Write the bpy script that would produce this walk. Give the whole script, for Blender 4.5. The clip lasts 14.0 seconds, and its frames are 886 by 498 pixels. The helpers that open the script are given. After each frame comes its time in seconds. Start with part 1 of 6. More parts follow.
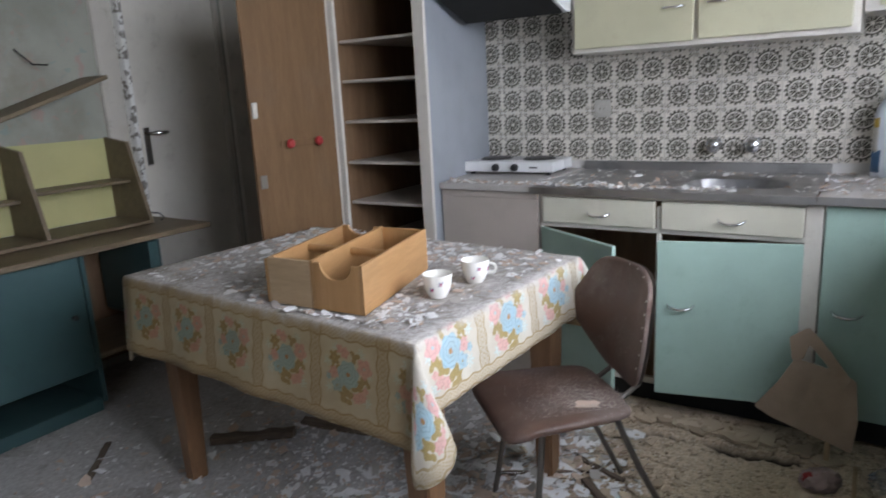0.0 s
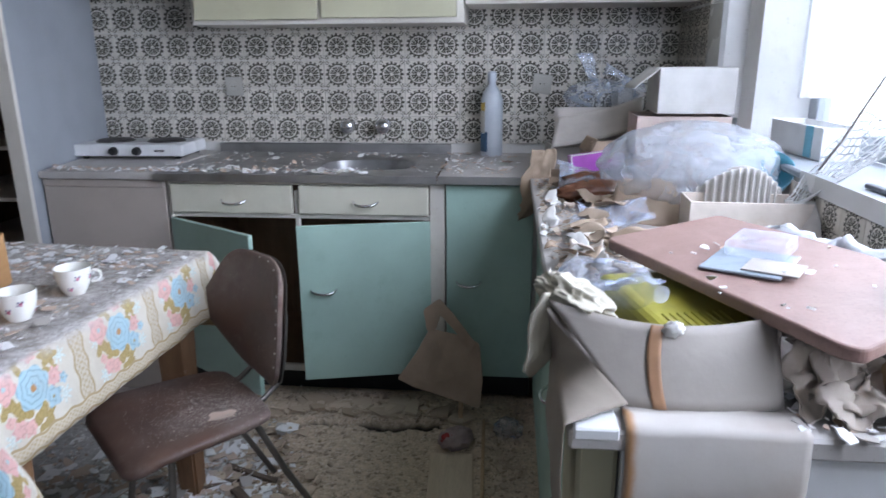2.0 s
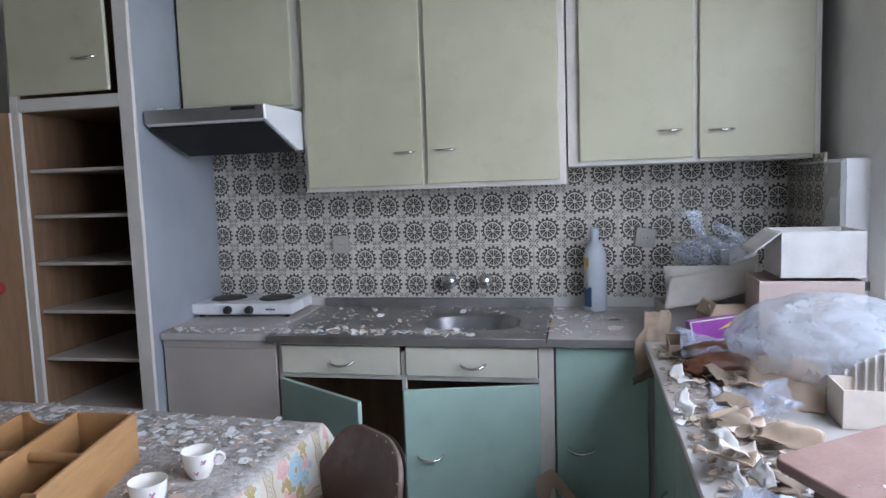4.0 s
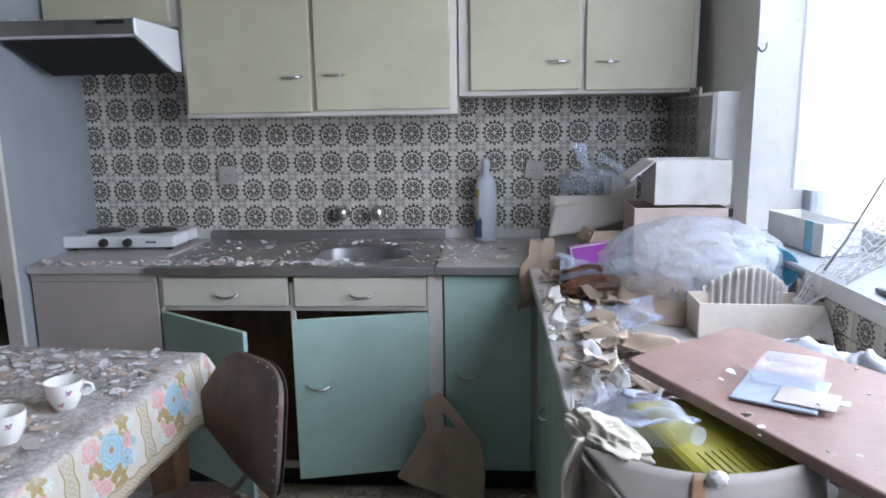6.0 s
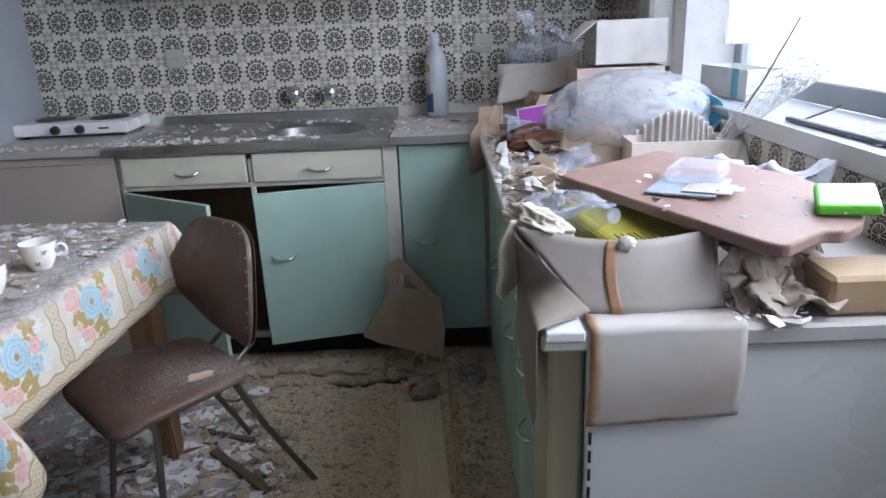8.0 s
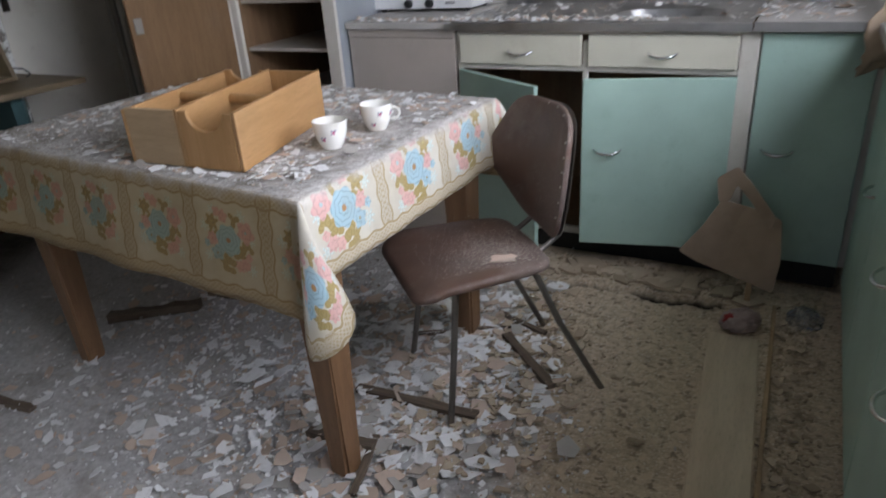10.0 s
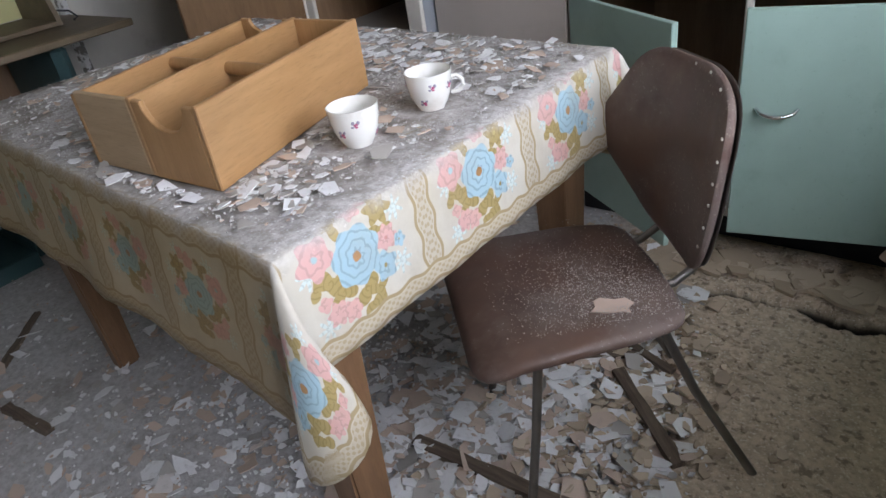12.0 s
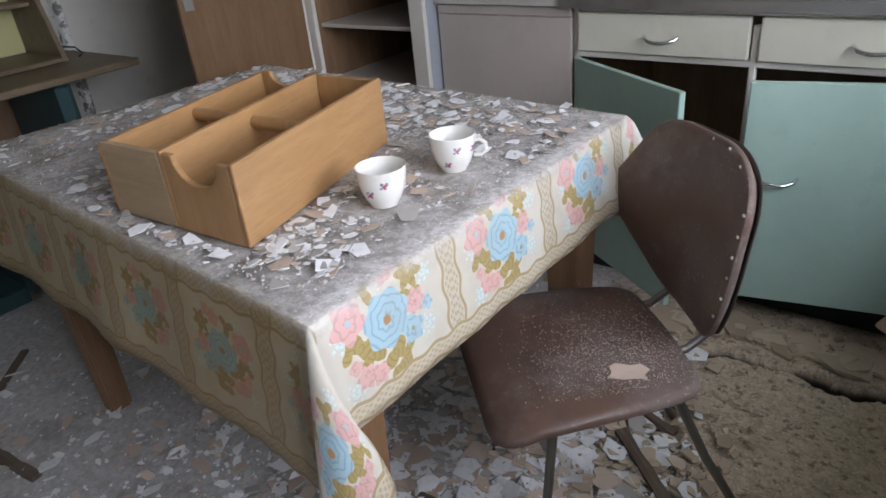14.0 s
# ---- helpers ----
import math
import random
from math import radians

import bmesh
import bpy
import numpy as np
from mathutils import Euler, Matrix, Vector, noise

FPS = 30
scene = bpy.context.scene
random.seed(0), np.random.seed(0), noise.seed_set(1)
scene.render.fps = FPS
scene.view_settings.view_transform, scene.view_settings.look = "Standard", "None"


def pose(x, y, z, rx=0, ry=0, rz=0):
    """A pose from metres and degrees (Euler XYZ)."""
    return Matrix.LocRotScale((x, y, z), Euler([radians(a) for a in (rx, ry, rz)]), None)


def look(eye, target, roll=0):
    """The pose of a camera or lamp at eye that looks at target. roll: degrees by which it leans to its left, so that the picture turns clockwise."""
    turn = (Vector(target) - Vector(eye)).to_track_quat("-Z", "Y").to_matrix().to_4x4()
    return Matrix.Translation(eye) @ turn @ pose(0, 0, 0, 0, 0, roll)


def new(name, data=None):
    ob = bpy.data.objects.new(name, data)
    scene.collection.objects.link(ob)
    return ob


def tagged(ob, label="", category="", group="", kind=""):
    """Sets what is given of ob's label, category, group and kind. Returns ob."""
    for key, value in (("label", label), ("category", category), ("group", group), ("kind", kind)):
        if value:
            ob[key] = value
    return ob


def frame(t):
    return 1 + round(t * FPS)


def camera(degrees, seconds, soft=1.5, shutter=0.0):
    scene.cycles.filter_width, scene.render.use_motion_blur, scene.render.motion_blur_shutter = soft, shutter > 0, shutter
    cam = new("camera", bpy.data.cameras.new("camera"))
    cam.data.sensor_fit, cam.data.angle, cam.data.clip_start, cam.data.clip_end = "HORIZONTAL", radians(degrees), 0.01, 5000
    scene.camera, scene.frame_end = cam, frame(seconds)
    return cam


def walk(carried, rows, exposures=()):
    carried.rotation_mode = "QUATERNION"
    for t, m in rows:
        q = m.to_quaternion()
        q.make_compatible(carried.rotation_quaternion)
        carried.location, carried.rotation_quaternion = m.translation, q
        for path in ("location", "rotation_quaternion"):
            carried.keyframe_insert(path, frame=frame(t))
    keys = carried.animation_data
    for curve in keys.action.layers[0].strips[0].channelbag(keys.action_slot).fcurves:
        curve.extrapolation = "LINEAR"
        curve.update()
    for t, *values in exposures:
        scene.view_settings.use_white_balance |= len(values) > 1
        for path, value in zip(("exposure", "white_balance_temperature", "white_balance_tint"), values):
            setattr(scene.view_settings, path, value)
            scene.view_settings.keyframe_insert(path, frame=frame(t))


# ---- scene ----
cam = camera(66.4, 14.0, shutter=0.3)
PATH = [
    (0, (1.604, -0.058, 1.316), (0.52, 1.56, 0.863), -3.0),
    (0.5, (1.618, -0.076, 1.316), (0.732, 1.684, 0.97), -1.5),
    (1, (1.611, -0.067, 1.313), (0.865, 1.752, 0.946), -0.8),
    (1.5, (1.649, -0.002, 1.298), (1.098, 1.857, 0.808), -1.3),
    (2, (1.662, 0.117, 1.319), (1.474, 2.032, 0.773), -0.3),
    (2.5, (1.638, 0.147, 1.394), (1.513, 2.09, 0.94), -0.7),
    (3, (1.556, 0.138, 1.455), (1.233, 2.094, 1.193), -1.6),
    (3.2, (1.538, 0.138, 1.466), (1.13, 2.086, 1.269), -2.1),
    (5.3, (1.575, 0.164, 1.44), (1.163, 2.111, 1.249), -1.9),
    (5.5, (1.58, 0.163, 1.432), (1.264, 2.122, 1.184), -1.5),
    (6, (1.605, 0.162, 1.409), (1.465, 2.123, 1.045), -0.9),
    (6.5, (1.611, 0.152, 1.377), (1.575, 2.092, 0.892), -0.6),
    (7, (1.607, 0.118, 1.342), (1.62, 2.04, 0.789), -3.3),
    (7.2, (1.605, 0.103, 1.323), (1.641, 2.016, 0.741), -3.5),
    (9.3, (1.671, -0.084, 1.29), (1.146, 1.738, 0.655), -3.4),
    (9.5, (1.649, -0.049, 1.297), (0.98, 1.735, 0.686), -4.6),
    (10, (1.581, 0.157, 1.216), (0.697, 1.738, 0.369), -4.0),
    (10.5, (1.455, 0.357, 1.23), (0.46, 1.778, 0.235), -7.0),
    (11, (1.399, 0.584, 1.199), (0.281, 1.906, 0.199), -9.4),
    (11.5, (1.379, 0.712, 1.161), (0.237, 2.01, 0.155), -9.9),
    (12, (1.366, 0.718, 1.173), (0.227, 1.994, 0.137), -9.0),
    (12.5, (1.361, 0.711, 1.194), (0.243, 2.026, 0.185), -9.7),
    (13, (1.341, 0.706, 1.201), (0.259, 2.066, 0.212), -9.0),
    (13.5, (1.339, 0.702, 1.206), (0.251, 2.081, 0.25), -8.4),
    (14, (1.304, 0.684, 1.219), (0.193, 2.052, 0.274), -5.7),
]
walk(cam, [(t, look(eye, target, roll)) for t, eye, target, roll in PATH], [(0.0, 0.20, 6600, 13), (1.5, 0.20, 6400, 13), (2.0, 0.04, 6100, 14), (3.0, -0.08, 6100, 14), (5.5, -0.08, 6100, 14), (7.0, -0.06, 6100, 14), (9.5, -0.04, 6700, 13), (10.5, 0.10, 6600, 14), (11.5, 0.04, 6600, 14), (14.0, 0.04, 6600, 14)])

# ---- light ----
world = bpy.data.worlds.new("sky")
scene.world = world
world.use_nodes = True
wn = world.node_tree
sky = wn.nodes.new("ShaderNodeTexSky")
sky.sky_type, sky.sun_disc = "NISHITA", False
sky.sun_elevation, sky.sun_rotation = radians(48), radians(70)
wn.nodes["Background"].inputs["Strength"].default_value = 0.12
wn.links.new(sky.outputs["Color"], wn.nodes["Background"].inputs["Color"])
sun = new("sun", bpy.data.lights.new("sun", "SUN"))
sun.data.energy, sun.data.angle, sun.data.color = 0.5, radians(15), (1.0, 0.97, 0.92)
sun.matrix_world = look((6, 1.0, 8), (2.4, 1.2, 1.0))


def window_light(name, eye, target, w, h, power, color):
    ob = new(name, bpy.data.lights.new(name, "AREA"))
    ob.data.shape, ob.data.size, ob.data.size_y, ob.data.energy, ob.data.color = "RECTANGLE", w, h, power, color
    ob.matrix_world = look(eye, target)
    return ob


window_light("daylight_east", (2.68, 1.30, 1.70), (1.9, 1.42, 1.32), 2.15, 1.2, 70, (0.765, 0.845, 1.0))
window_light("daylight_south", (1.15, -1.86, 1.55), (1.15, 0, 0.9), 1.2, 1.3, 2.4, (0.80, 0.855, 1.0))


# ---- materials ----
def links(nt, a, b):
    nt.links.new(a, b)


class Mat:
    """A small builder round a node tree with a Principled shader."""

    def __init__(self, name, rough=0.6, metal=0.0):
        self.m = bpy.data.materials.new(name)
        self.m.use_nodes = True
        self.nt = self.m.node_tree
        self.b = self.nt.nodes["Principled BSDF"]
        self.b.inputs["Roughness"].default_value = rough
        self.b.inputs["Metallic"].default_value = metal
        self.co = self.nt.nodes.new("ShaderNodeTexCoord")

    def node(self, kind, **kw):
        n = self.nt.nodes.new(kind)
        return n

    def val(self, sock, v):
        if hasattr(v, "is_output"):
            self.nt.links.new(v, sock)
        elif isinstance(v, tuple) and len(v) == 3 and sock.type == "RGBA":
            sock.default_value = (*v, 1)
        else:
            sock.default_value = v

    def math(self, op, a, b=0.0, c=0.0, clamp=False):
        n = self.nt.nodes.new("ShaderNodeMath")
        n.operation, n.use_clamp = op, clamp
        for i, v in enumerate((a, b, c)):
            self.val(n.inputs[i], v)
        return n.outputs[0]

    def sep(self, vec):
        n = self.nt.nodes.new("ShaderNodeSeparateXYZ")
        self.nt.links.new(vec, n.inputs[0])
        return n.outputs

    def vec(self, x, y, z=0.0):
        n = self.nt.nodes.new("ShaderNodeCombineXYZ")
        for i, v in enumerate((x, y, z)):
            self.val(n.inputs[i], v)
        return n.outputs[0]

    def noise(self, scale, detail=4, vec=None, rough=0.55, dist=0.0, stretch=None):
        v = vec if vec is not None else self.co.outputs["Object"]
        if stretch:
            mp = self.nt.nodes.new("ShaderNodeMapping")
            mp.inputs["Scale"].default_value = stretch
            self.nt.links.new(v, mp.inputs[0])
            v = mp.outputs[0]
        n = self.nt.nodes.new("ShaderNodeTexNoise")
        n.inputs["Scale"].default_value, n.inputs["Detail"].default_value = scale, detail
        n.inputs["Roughness"].default_value, n.inputs["Distortion"].default_value = rough, dist
        self.nt.links.new(v, n.inputs["Vector"])
        return n.outputs["Fac"]

    def voronoi(self, scale, vec=None, feature="F1", out="Distance"):
        n = self.nt.nodes.new("ShaderNodeTexVoronoi")
        n.feature = feature
        n.inputs["Scale"].default_value = scale
        self.nt.links.new(vec if vec is not None else self.co.outputs["Object"], n.inputs["Vector"])
        return n.outputs[out]

    def ramp(self, v, lo, hi, smooth=True):
        n = self.nt.nodes.new("ShaderNodeMapRange")
        n.interpolation_type = "SMOOTHSTEP" if smooth else "LINEAR"
        self.nt.links.new(v, n.inputs["Value"])
        n.inputs["From Min"].default_value, n.inputs["From Max"].default_value = lo, hi
        return n.outputs[0]

    def mix(self, f, a, b, blend="MIX"):
        n = self.nt.nodes.new("ShaderNodeMix")
        n.data_type, n.blend_type = "RGBA", blend
        self.val(n.inputs[0], f)
        self.val(n.inputs[6], a)
        self.val(n.inputs[7], b)
        return n.outputs[2]

    def rand(self):
        return self.nt.nodes.new("ShaderNodeObjectInfo").outputs["Random"]

    def island(self):
        return self.nt.nodes.new("ShaderNodeNewGeometry").outputs["Random Per Island"]

    def color(self, v):
        self.val(self.b.inputs["Base Color"], v)
        return self

    def rough(self, v):
        self.val(self.b.inputs["Roughness"], v)
        return self

    def bump(self, h, strength=0.3, dist=0.01):
        n = self.nt.nodes.new("ShaderNodeBump")
        n.inputs["Strength"].default_value, n.inputs["Distance"].default_value = strength, dist
        self.nt.links.new(h, n.inputs["Height"])
        self.nt.links.new(n.outputs[0], self.b.inputs["Normal"])
        return self


def painted(name, c, dirt, amount=0.35, rough=0.45, scale=3.0, bump=0.12, fine=60.0):
    """Old paint or laminate: slow tone shifts, grime blotches, fine specks."""
    k = Mat(name, rough)
    big = k.noise(scale, 5)
    small = k.noise(fine, 3)
    tone = tuple(x * 0.88 for x in c)
    col = k.mix(k.ramp(big, 0.35, 0.68), c, tone)
    grime = k.math("MULTIPLY", k.ramp(k.noise(scale * 2.7, 6, rough=0.7), 0.52, 0.78), amount)
    col = k.mix(grime, col, dirt)
    specks = k.math("MULTIPLY", k.ramp(k.noise(fine * 2.2, 2), 0.68, 0.74), amount)
    col = k.mix(specks, col, dirt)
    k.color(col)
    k.rough(k.math("ADD", k.math("MULTIPLY", big, 0.25), rough - 0.1))
    k.bump(small, bump, 0.002)
    return k.m


def wood(name, c1, c2, axis=(1, 12, 12), scale=4.0, rough=0.5, dirt=0.3):
    k = Mat(name, rough)
    g = k.noise(scale, 6, rough=0.65, dist=0.6, stretch=axis)
    f = k.noise(scale * 9, 3, stretch=axis)
    col = k.mix(k.ramp(g, 0.3, 0.72), c1, c2)
    col = k.mix(k.math("MULTIPLY", k.ramp(f, 0.5, 0.75), 0.35), col, tuple(x * 0.6 for x in c1))
    col = k.mix(k.math("MULTIPLY", k.ramp(k.noise(2.5, 5), 0.5, 0.8), dirt), col, (0.16, 0.13, 0.1))
    k.color(col).bump(f, 0.15, 0.002)
    return k.m


def metal(name, c, rough=0.25, scratch=0.15):
    k = Mat(name, rough, 1.0)
    n = k.noise(30, 5, stretch=(1, 8, 1))
    k.color(k.mix(k.ramp(k.noise(6, 5), 0.45, 0.8), c, tuple(x * 0.6 for x in c)))
    k.rough(k.math("ADD", k.math("MULTIPLY", n, 0.3), rough - 0.1)).bump(n, scratch, 0.001)
    return k.m


def plain(name, c, rough=0.5, metallic=0.0):
    k = Mat(name, rough, metallic)
    k.color(k.mix(k.ramp(k.noise(25, 4), 0.4, 0.75), c, tuple(x * 0.75 for x in c)))
    return k.m


def paper_mat(name, c, stain, amount=0.5, trans=0.0):
    k = Mat(name, 0.8)
    col = k.mix(k.ramp(k.noise(9, 5), 0.35, 0.7), c, tuple(x * 0.85 for x in c))
    col = k.mix(k.math("MULTIPLY", k.ramp(k.noise(5, 6, rough=0.7), 0.55, 0.8), amount), col, stain)
    k.color(col).bump(k.noise(40, 4), 0.25, 0.004)
    return k.m


def film(name, c=(0.93, 0.95, 0.97), clear=0.55, rough=0.15, patch=0.3, crease=0.7):
    """Thin crinkled plastic: part clear, part milky gloss."""
    k = Mat(name, rough)
    k.color(c)
    k.bump(k.noise(11, 5, dist=1.5), crease, 0.012)
    nt = k.nt
    tr = nt.nodes.new("ShaderNodeBsdfTransparent")
    mx = nt.nodes.new("ShaderNodeMixShader")
    fac = k.math("ADD", k.math("MULTIPLY", k.ramp(k.noise(14, 5, dist=1.2), 0.35, 0.7), patch), 1 - clear - patch / 2)
    nt.links.new(fac, mx.inputs[0])
    nt.links.new(tr.outputs[0], mx.inputs[1])
    nt.links.new(k.b.outputs[0], mx.inputs[2])
    nt.links.new(mx.outputs[0], nt.nodes["Material Output"].inputs["Surface"])
    return k.m


CREAM = painted("cream_paint", (0.54, 0.515, 0.355), (0.35, 0.29, 0.2), 0.3)
FRAME = painted("cream_frame_paint", (0.66, 0.62, 0.55), (0.38, 0.31, 0.24), 0.35)
GREEN = painted("green_paint", (0.395, 0.55, 0.475), (0.22, 0.33, 0.26), 0.35, 0.4)
WHITE = painted("white_paint", (0.34, 0.365, 0.39), (0.36, 0.36, 0.33), 0.3)
DRAWER = painted("drawer_paint", (0.62, 0.59, 0.48), (0.38, 0.32, 0.24), 0.3)
BEIGE = painted("beige_board", (0.46, 0.40, 0.35), (0.33, 0.28, 0.23), 0.3, 0.6)
GREYDOOR = painted("grey_door_paint", (0.72, 0.68, 0.60), (0.36, 0.31, 0.25), 0.4, 0.5)
JAMB = painted("jamb_paint", (0.48, 0.45, 0.39), (0.2, 0.17, 0.13), 0.5, 0.6)
TEAL = painted("teal_paint", (0.04, 0.09, 0.092), (0.025, 0.045, 0.045), 0.4, 0.4)
YELLOW = painted("yellow_panel", (0.47, 0.44, 0.20), (0.4, 0.35, 0.2), 0.3)
DINGY = painted("dingy_plaster", (0.36, 0.33, 0.29), (0.2, 0.17, 0.14), 0.5, 0.85, 2.0, 0.4, 35)
PLASTER = painted("plaster", (0.70, 0.68, 0.64), (0.42, 0.37, 0.3), 0.45, 0.8, 2.0, 0.4, 35)
BROWNWOOD = wood("brown_wood", (0.155, 0.083, 0.034), (0.195, 0.107, 0.046), (8, 8, 1), rough=0.7)
DARKWOOD = wood("dark_wood", (0.16, 0.09, 0.045), (0.22, 0.13, 0.07), (8, 8, 1), rough=0.55)
HUTCHWOOD = wood("hutch_wood", (0.13, 0.095, 0.055), (0.18, 0.13, 0.078), (8, 1, 8))
LEGWOOD = wood("leg_wood", (0.19, 0.10, 0.048), (0.26, 0.14, 0.07), (8, 8, 1), dirt=0.2)
CRATE = wood("crate_wood", (0.40, 0.215, 0.085), (0.47, 0.265, 0.115), (14, 1, 10), rough=0.5, dirt=0.3)
DIRTYPLY = wood("dirty_ply", (0.40, 0.275, 0.155), (0.48, 0.335, 0.20), (1, 10, 10), rough=0.7, dirt=0.7)
BOARDWOOD = wood("pink_board", (0.235, 0.142, 0.118), (0.285, 0.178, 0.15), (3, 3, 3), 6, 0.5, 0.25)
STEEL = metal("stainless", (0.44, 0.43, 0.42), 0.36)
CHROME = metal("chrome", (0.75, 0.75, 0.76), 0.12, 0.03)
TUBE = metal("chair_tube", (0.26, 0.24, 0.22), 0.42)
BLACK = plain("black_plastic", (0.02, 0.02, 0.02), 0.4)
RED = plain("red_plastic", (0.36, 0.03, 0.03), 0.45)
PORCELAIN = plain("porcelain", (0.82, 0.80, 0.75), 0.15)
ENAMEL = painted("white_enamel", (0.80, 0.80, 0.79), (0.5, 0.45, 0.38), 0.2, 0.25)
CARD = paper_mat("cardboard", (0.40, 0.30, 0.215), (0.24, 0.17, 0.115))
GREYCARD = paper_mat("grey_cardboard", (0.36, 0.32, 0.285), (0.26, 0.21, 0.17), 0.3)
WHITECARD = paper_mat("white_cardboard", (0.45, 0.41, 0.365), (0.36, 0.28, 0.22))
PAPER = paper_mat("white_paper", (0.64, 0.615, 0.58), (0.45, 0.37, 0.29), 0.4)
OLDPAPER = paper_mat("stained_paper", (0.68, 0.60, 0.52), (0.42, 0.24, 0.12), 0.7)
CLOTHRAG = paper_mat("cream_rag", (0.55, 0.51, 0.41), (0.34, 0.29, 0.21), 0.7)
FILM = film("milky_plastic", (0.46, 0.51, 0.58), clear=0.66)
BAGFILM = film("milky_bag", (0.38, 0.40, 0.43), clear=0.50, rough=0.2, patch=0.16, crease=0.4)
WHITEBAG = film("white_bag", (0.58, 0.60, 0.63), clear=0.15, rough=0.35)
CLEAR = film("clear_plastic", (0.55, 0.60, 0.72), 0.72, 0.08)


# ---- building helpers ----
def part(name, bm, material, parent=None, label=""):
    me = bpy.data.meshes.new(name)
    bm.normal_update()
    bm.to_mesh(me)
    bm.free()
    me.materials.append(material)
    ob = new(name, me)
    if parent is not None:
        ob.parent = parent
    if label:
        ob["label"] = label
    return ob


def thing(name, label, category, loc=(0, 0, 0), rz=0.0, group="", kind=""):
    ob = new(name)
    ob.empty_display_size = 0.05
    ob.matrix_basis = pose(*loc, 0, 0, rz)
    return tagged(ob, label, category, group, kind)


def smooth(ob, angle=40):
    for p in ob.data.polygons:
        p.use_smooth = True
    ob.data.set_sharp_from_angle(angle=radians(angle))
    return ob


def merge(bm, other, m=None):
    """Adds the bmesh other to bm and frees it."""
    if m is not None:
        bmesh.ops.transform(other, matrix=m, verts=other.verts)
    me = bpy.data.meshes.new("tmp")
    other.to_mesh(me)
    other.free()
    bm.from_mesh(me)
    bpy.data.meshes.remove(me)
    return bm


def box(x0, x1, y0, y1, z0, z1, bevel=0.003, bm=None, m=None, seg=1):
    b = bmesh.new()
    bmesh.ops.create_cube(b, size=1, matrix=Matrix.Translation(((x0 + x1) / 2, (y0 + y1) / 2, (z0 + z1) / 2)) @ Matrix.Diagonal((x1 - x0, y1 - y0, z1 - z0, 1)))
    if bevel:
        bmesh.ops.bevel(b, geom=b.edges[:], offset=min(bevel, 0.45 * min(x1 - x0, y1 - y0, z1 - z0)), segments=seg, affect="EDGES", profile=0.5)
    if m is not None:
        bmesh.ops.transform(b, matrix=m, verts=b.verts)
    return merge(bm, b) if bm is not None else b


def plate(outline, thick, bevel=0.003, seg=2):
    """A flat outline in xy, raised by thick, with rounded rims."""
    b = bmesh.new()
    vs = [b.verts.new((x, y, 0)) for x, y in outline]
    f = b.faces.new(vs)
    r = bmesh.ops.extrude_face_region(b, geom=[f])
    bmesh.ops.translate(b, vec=(0, 0, thick), verts=[v for v in r["geom"] if isinstance(v, bmesh.types.BMVert)])
    bmesh.ops.recalc_face_normals(b, faces=b.faces)
    if bevel:
        es = [e for e in b.edges if abs(e.verts[0].co.z - e.verts[1].co.z) < 1e-6]
        bmesh.ops.bevel(b, geom=es, offset=bevel, segments=seg, affect="EDGES", profile=0.5)
    return b


def tube(points, r, sides=10, closed=False, bm=None):
    """A round bar along a line of points; r is one radius or one for each point."""
    b = bm or bmesh.new()
    pts = [Vector(p) for p in points]
    rings, up = [], Vector((0.31, 0.17, 0.93))
    for i, p in enumerate(pts):
        a, c = pts[max(i - 1, 0)], pts[min(i + 1, len(pts) - 1)]
        d = (c - a).normalized()
        s = d.cross(up)
        if s.length < 0.05:
            s = d.cross(Vector((1, 0, 0)))
        s.normalize()
        u = s.cross(d)
        rr = r[i] if isinstance(r, (list, tuple)) else r
        rings.append([b.verts.new(p + (s * math.cos(2 * math.pi * k / sides) + u * math.sin(2 * math.pi * k / sides)) * rr) for k in range(sides)])
    for a, c in zip(rings, rings[1:]):
        for k in range(sides):
            b.faces.new((a[k], a[(k + 1) % sides], c[(k + 1) % sides], c[k]))
    b.faces.new(rings[0][::-1])
    b.faces.new(rings[-1])
    return b


def arc(p0, p1, sag, n=8):
    """Points of a bow from p0 to p1 that swings out by the vector sag."""
    p0, p1, sag = Vector(p0), Vector(p1), Vector(sag)
    return [p0.lerp(p1, i / n) + sag * (4 * (i / n) * (1 - i / n)) ** 0.6 for i in range(n + 1)]


def lathe(profile, sides=32, bm=None):
    b = bm or bmesh.new()
    rings = []
    for r, z in profile:
        if r < 1e-5:
            rings.append([b.verts.new((0, 0, z))])
        else:
            rings.append([b.verts.new((r * math.cos(2 * math.pi * k / sides), r * math.sin(2 * math.pi * k / sides), z)) for k in range(sides)])
    for a, c in zip(rings, rings[1:]):
        for k in range(sides):
            k2 = (k + 1) % sides
            if len(a) == 1 and len(c) > 1:
                b.faces.new((a[0], c[k2], c[k]))
            elif len(c) == 1 and len(a) > 1:
                b.faces.new((a[k], a[k2], c[0]))
            elif len(a) > 1:
                b.faces.new((a[k], a[k2], c[k2], c[k]))
    return b


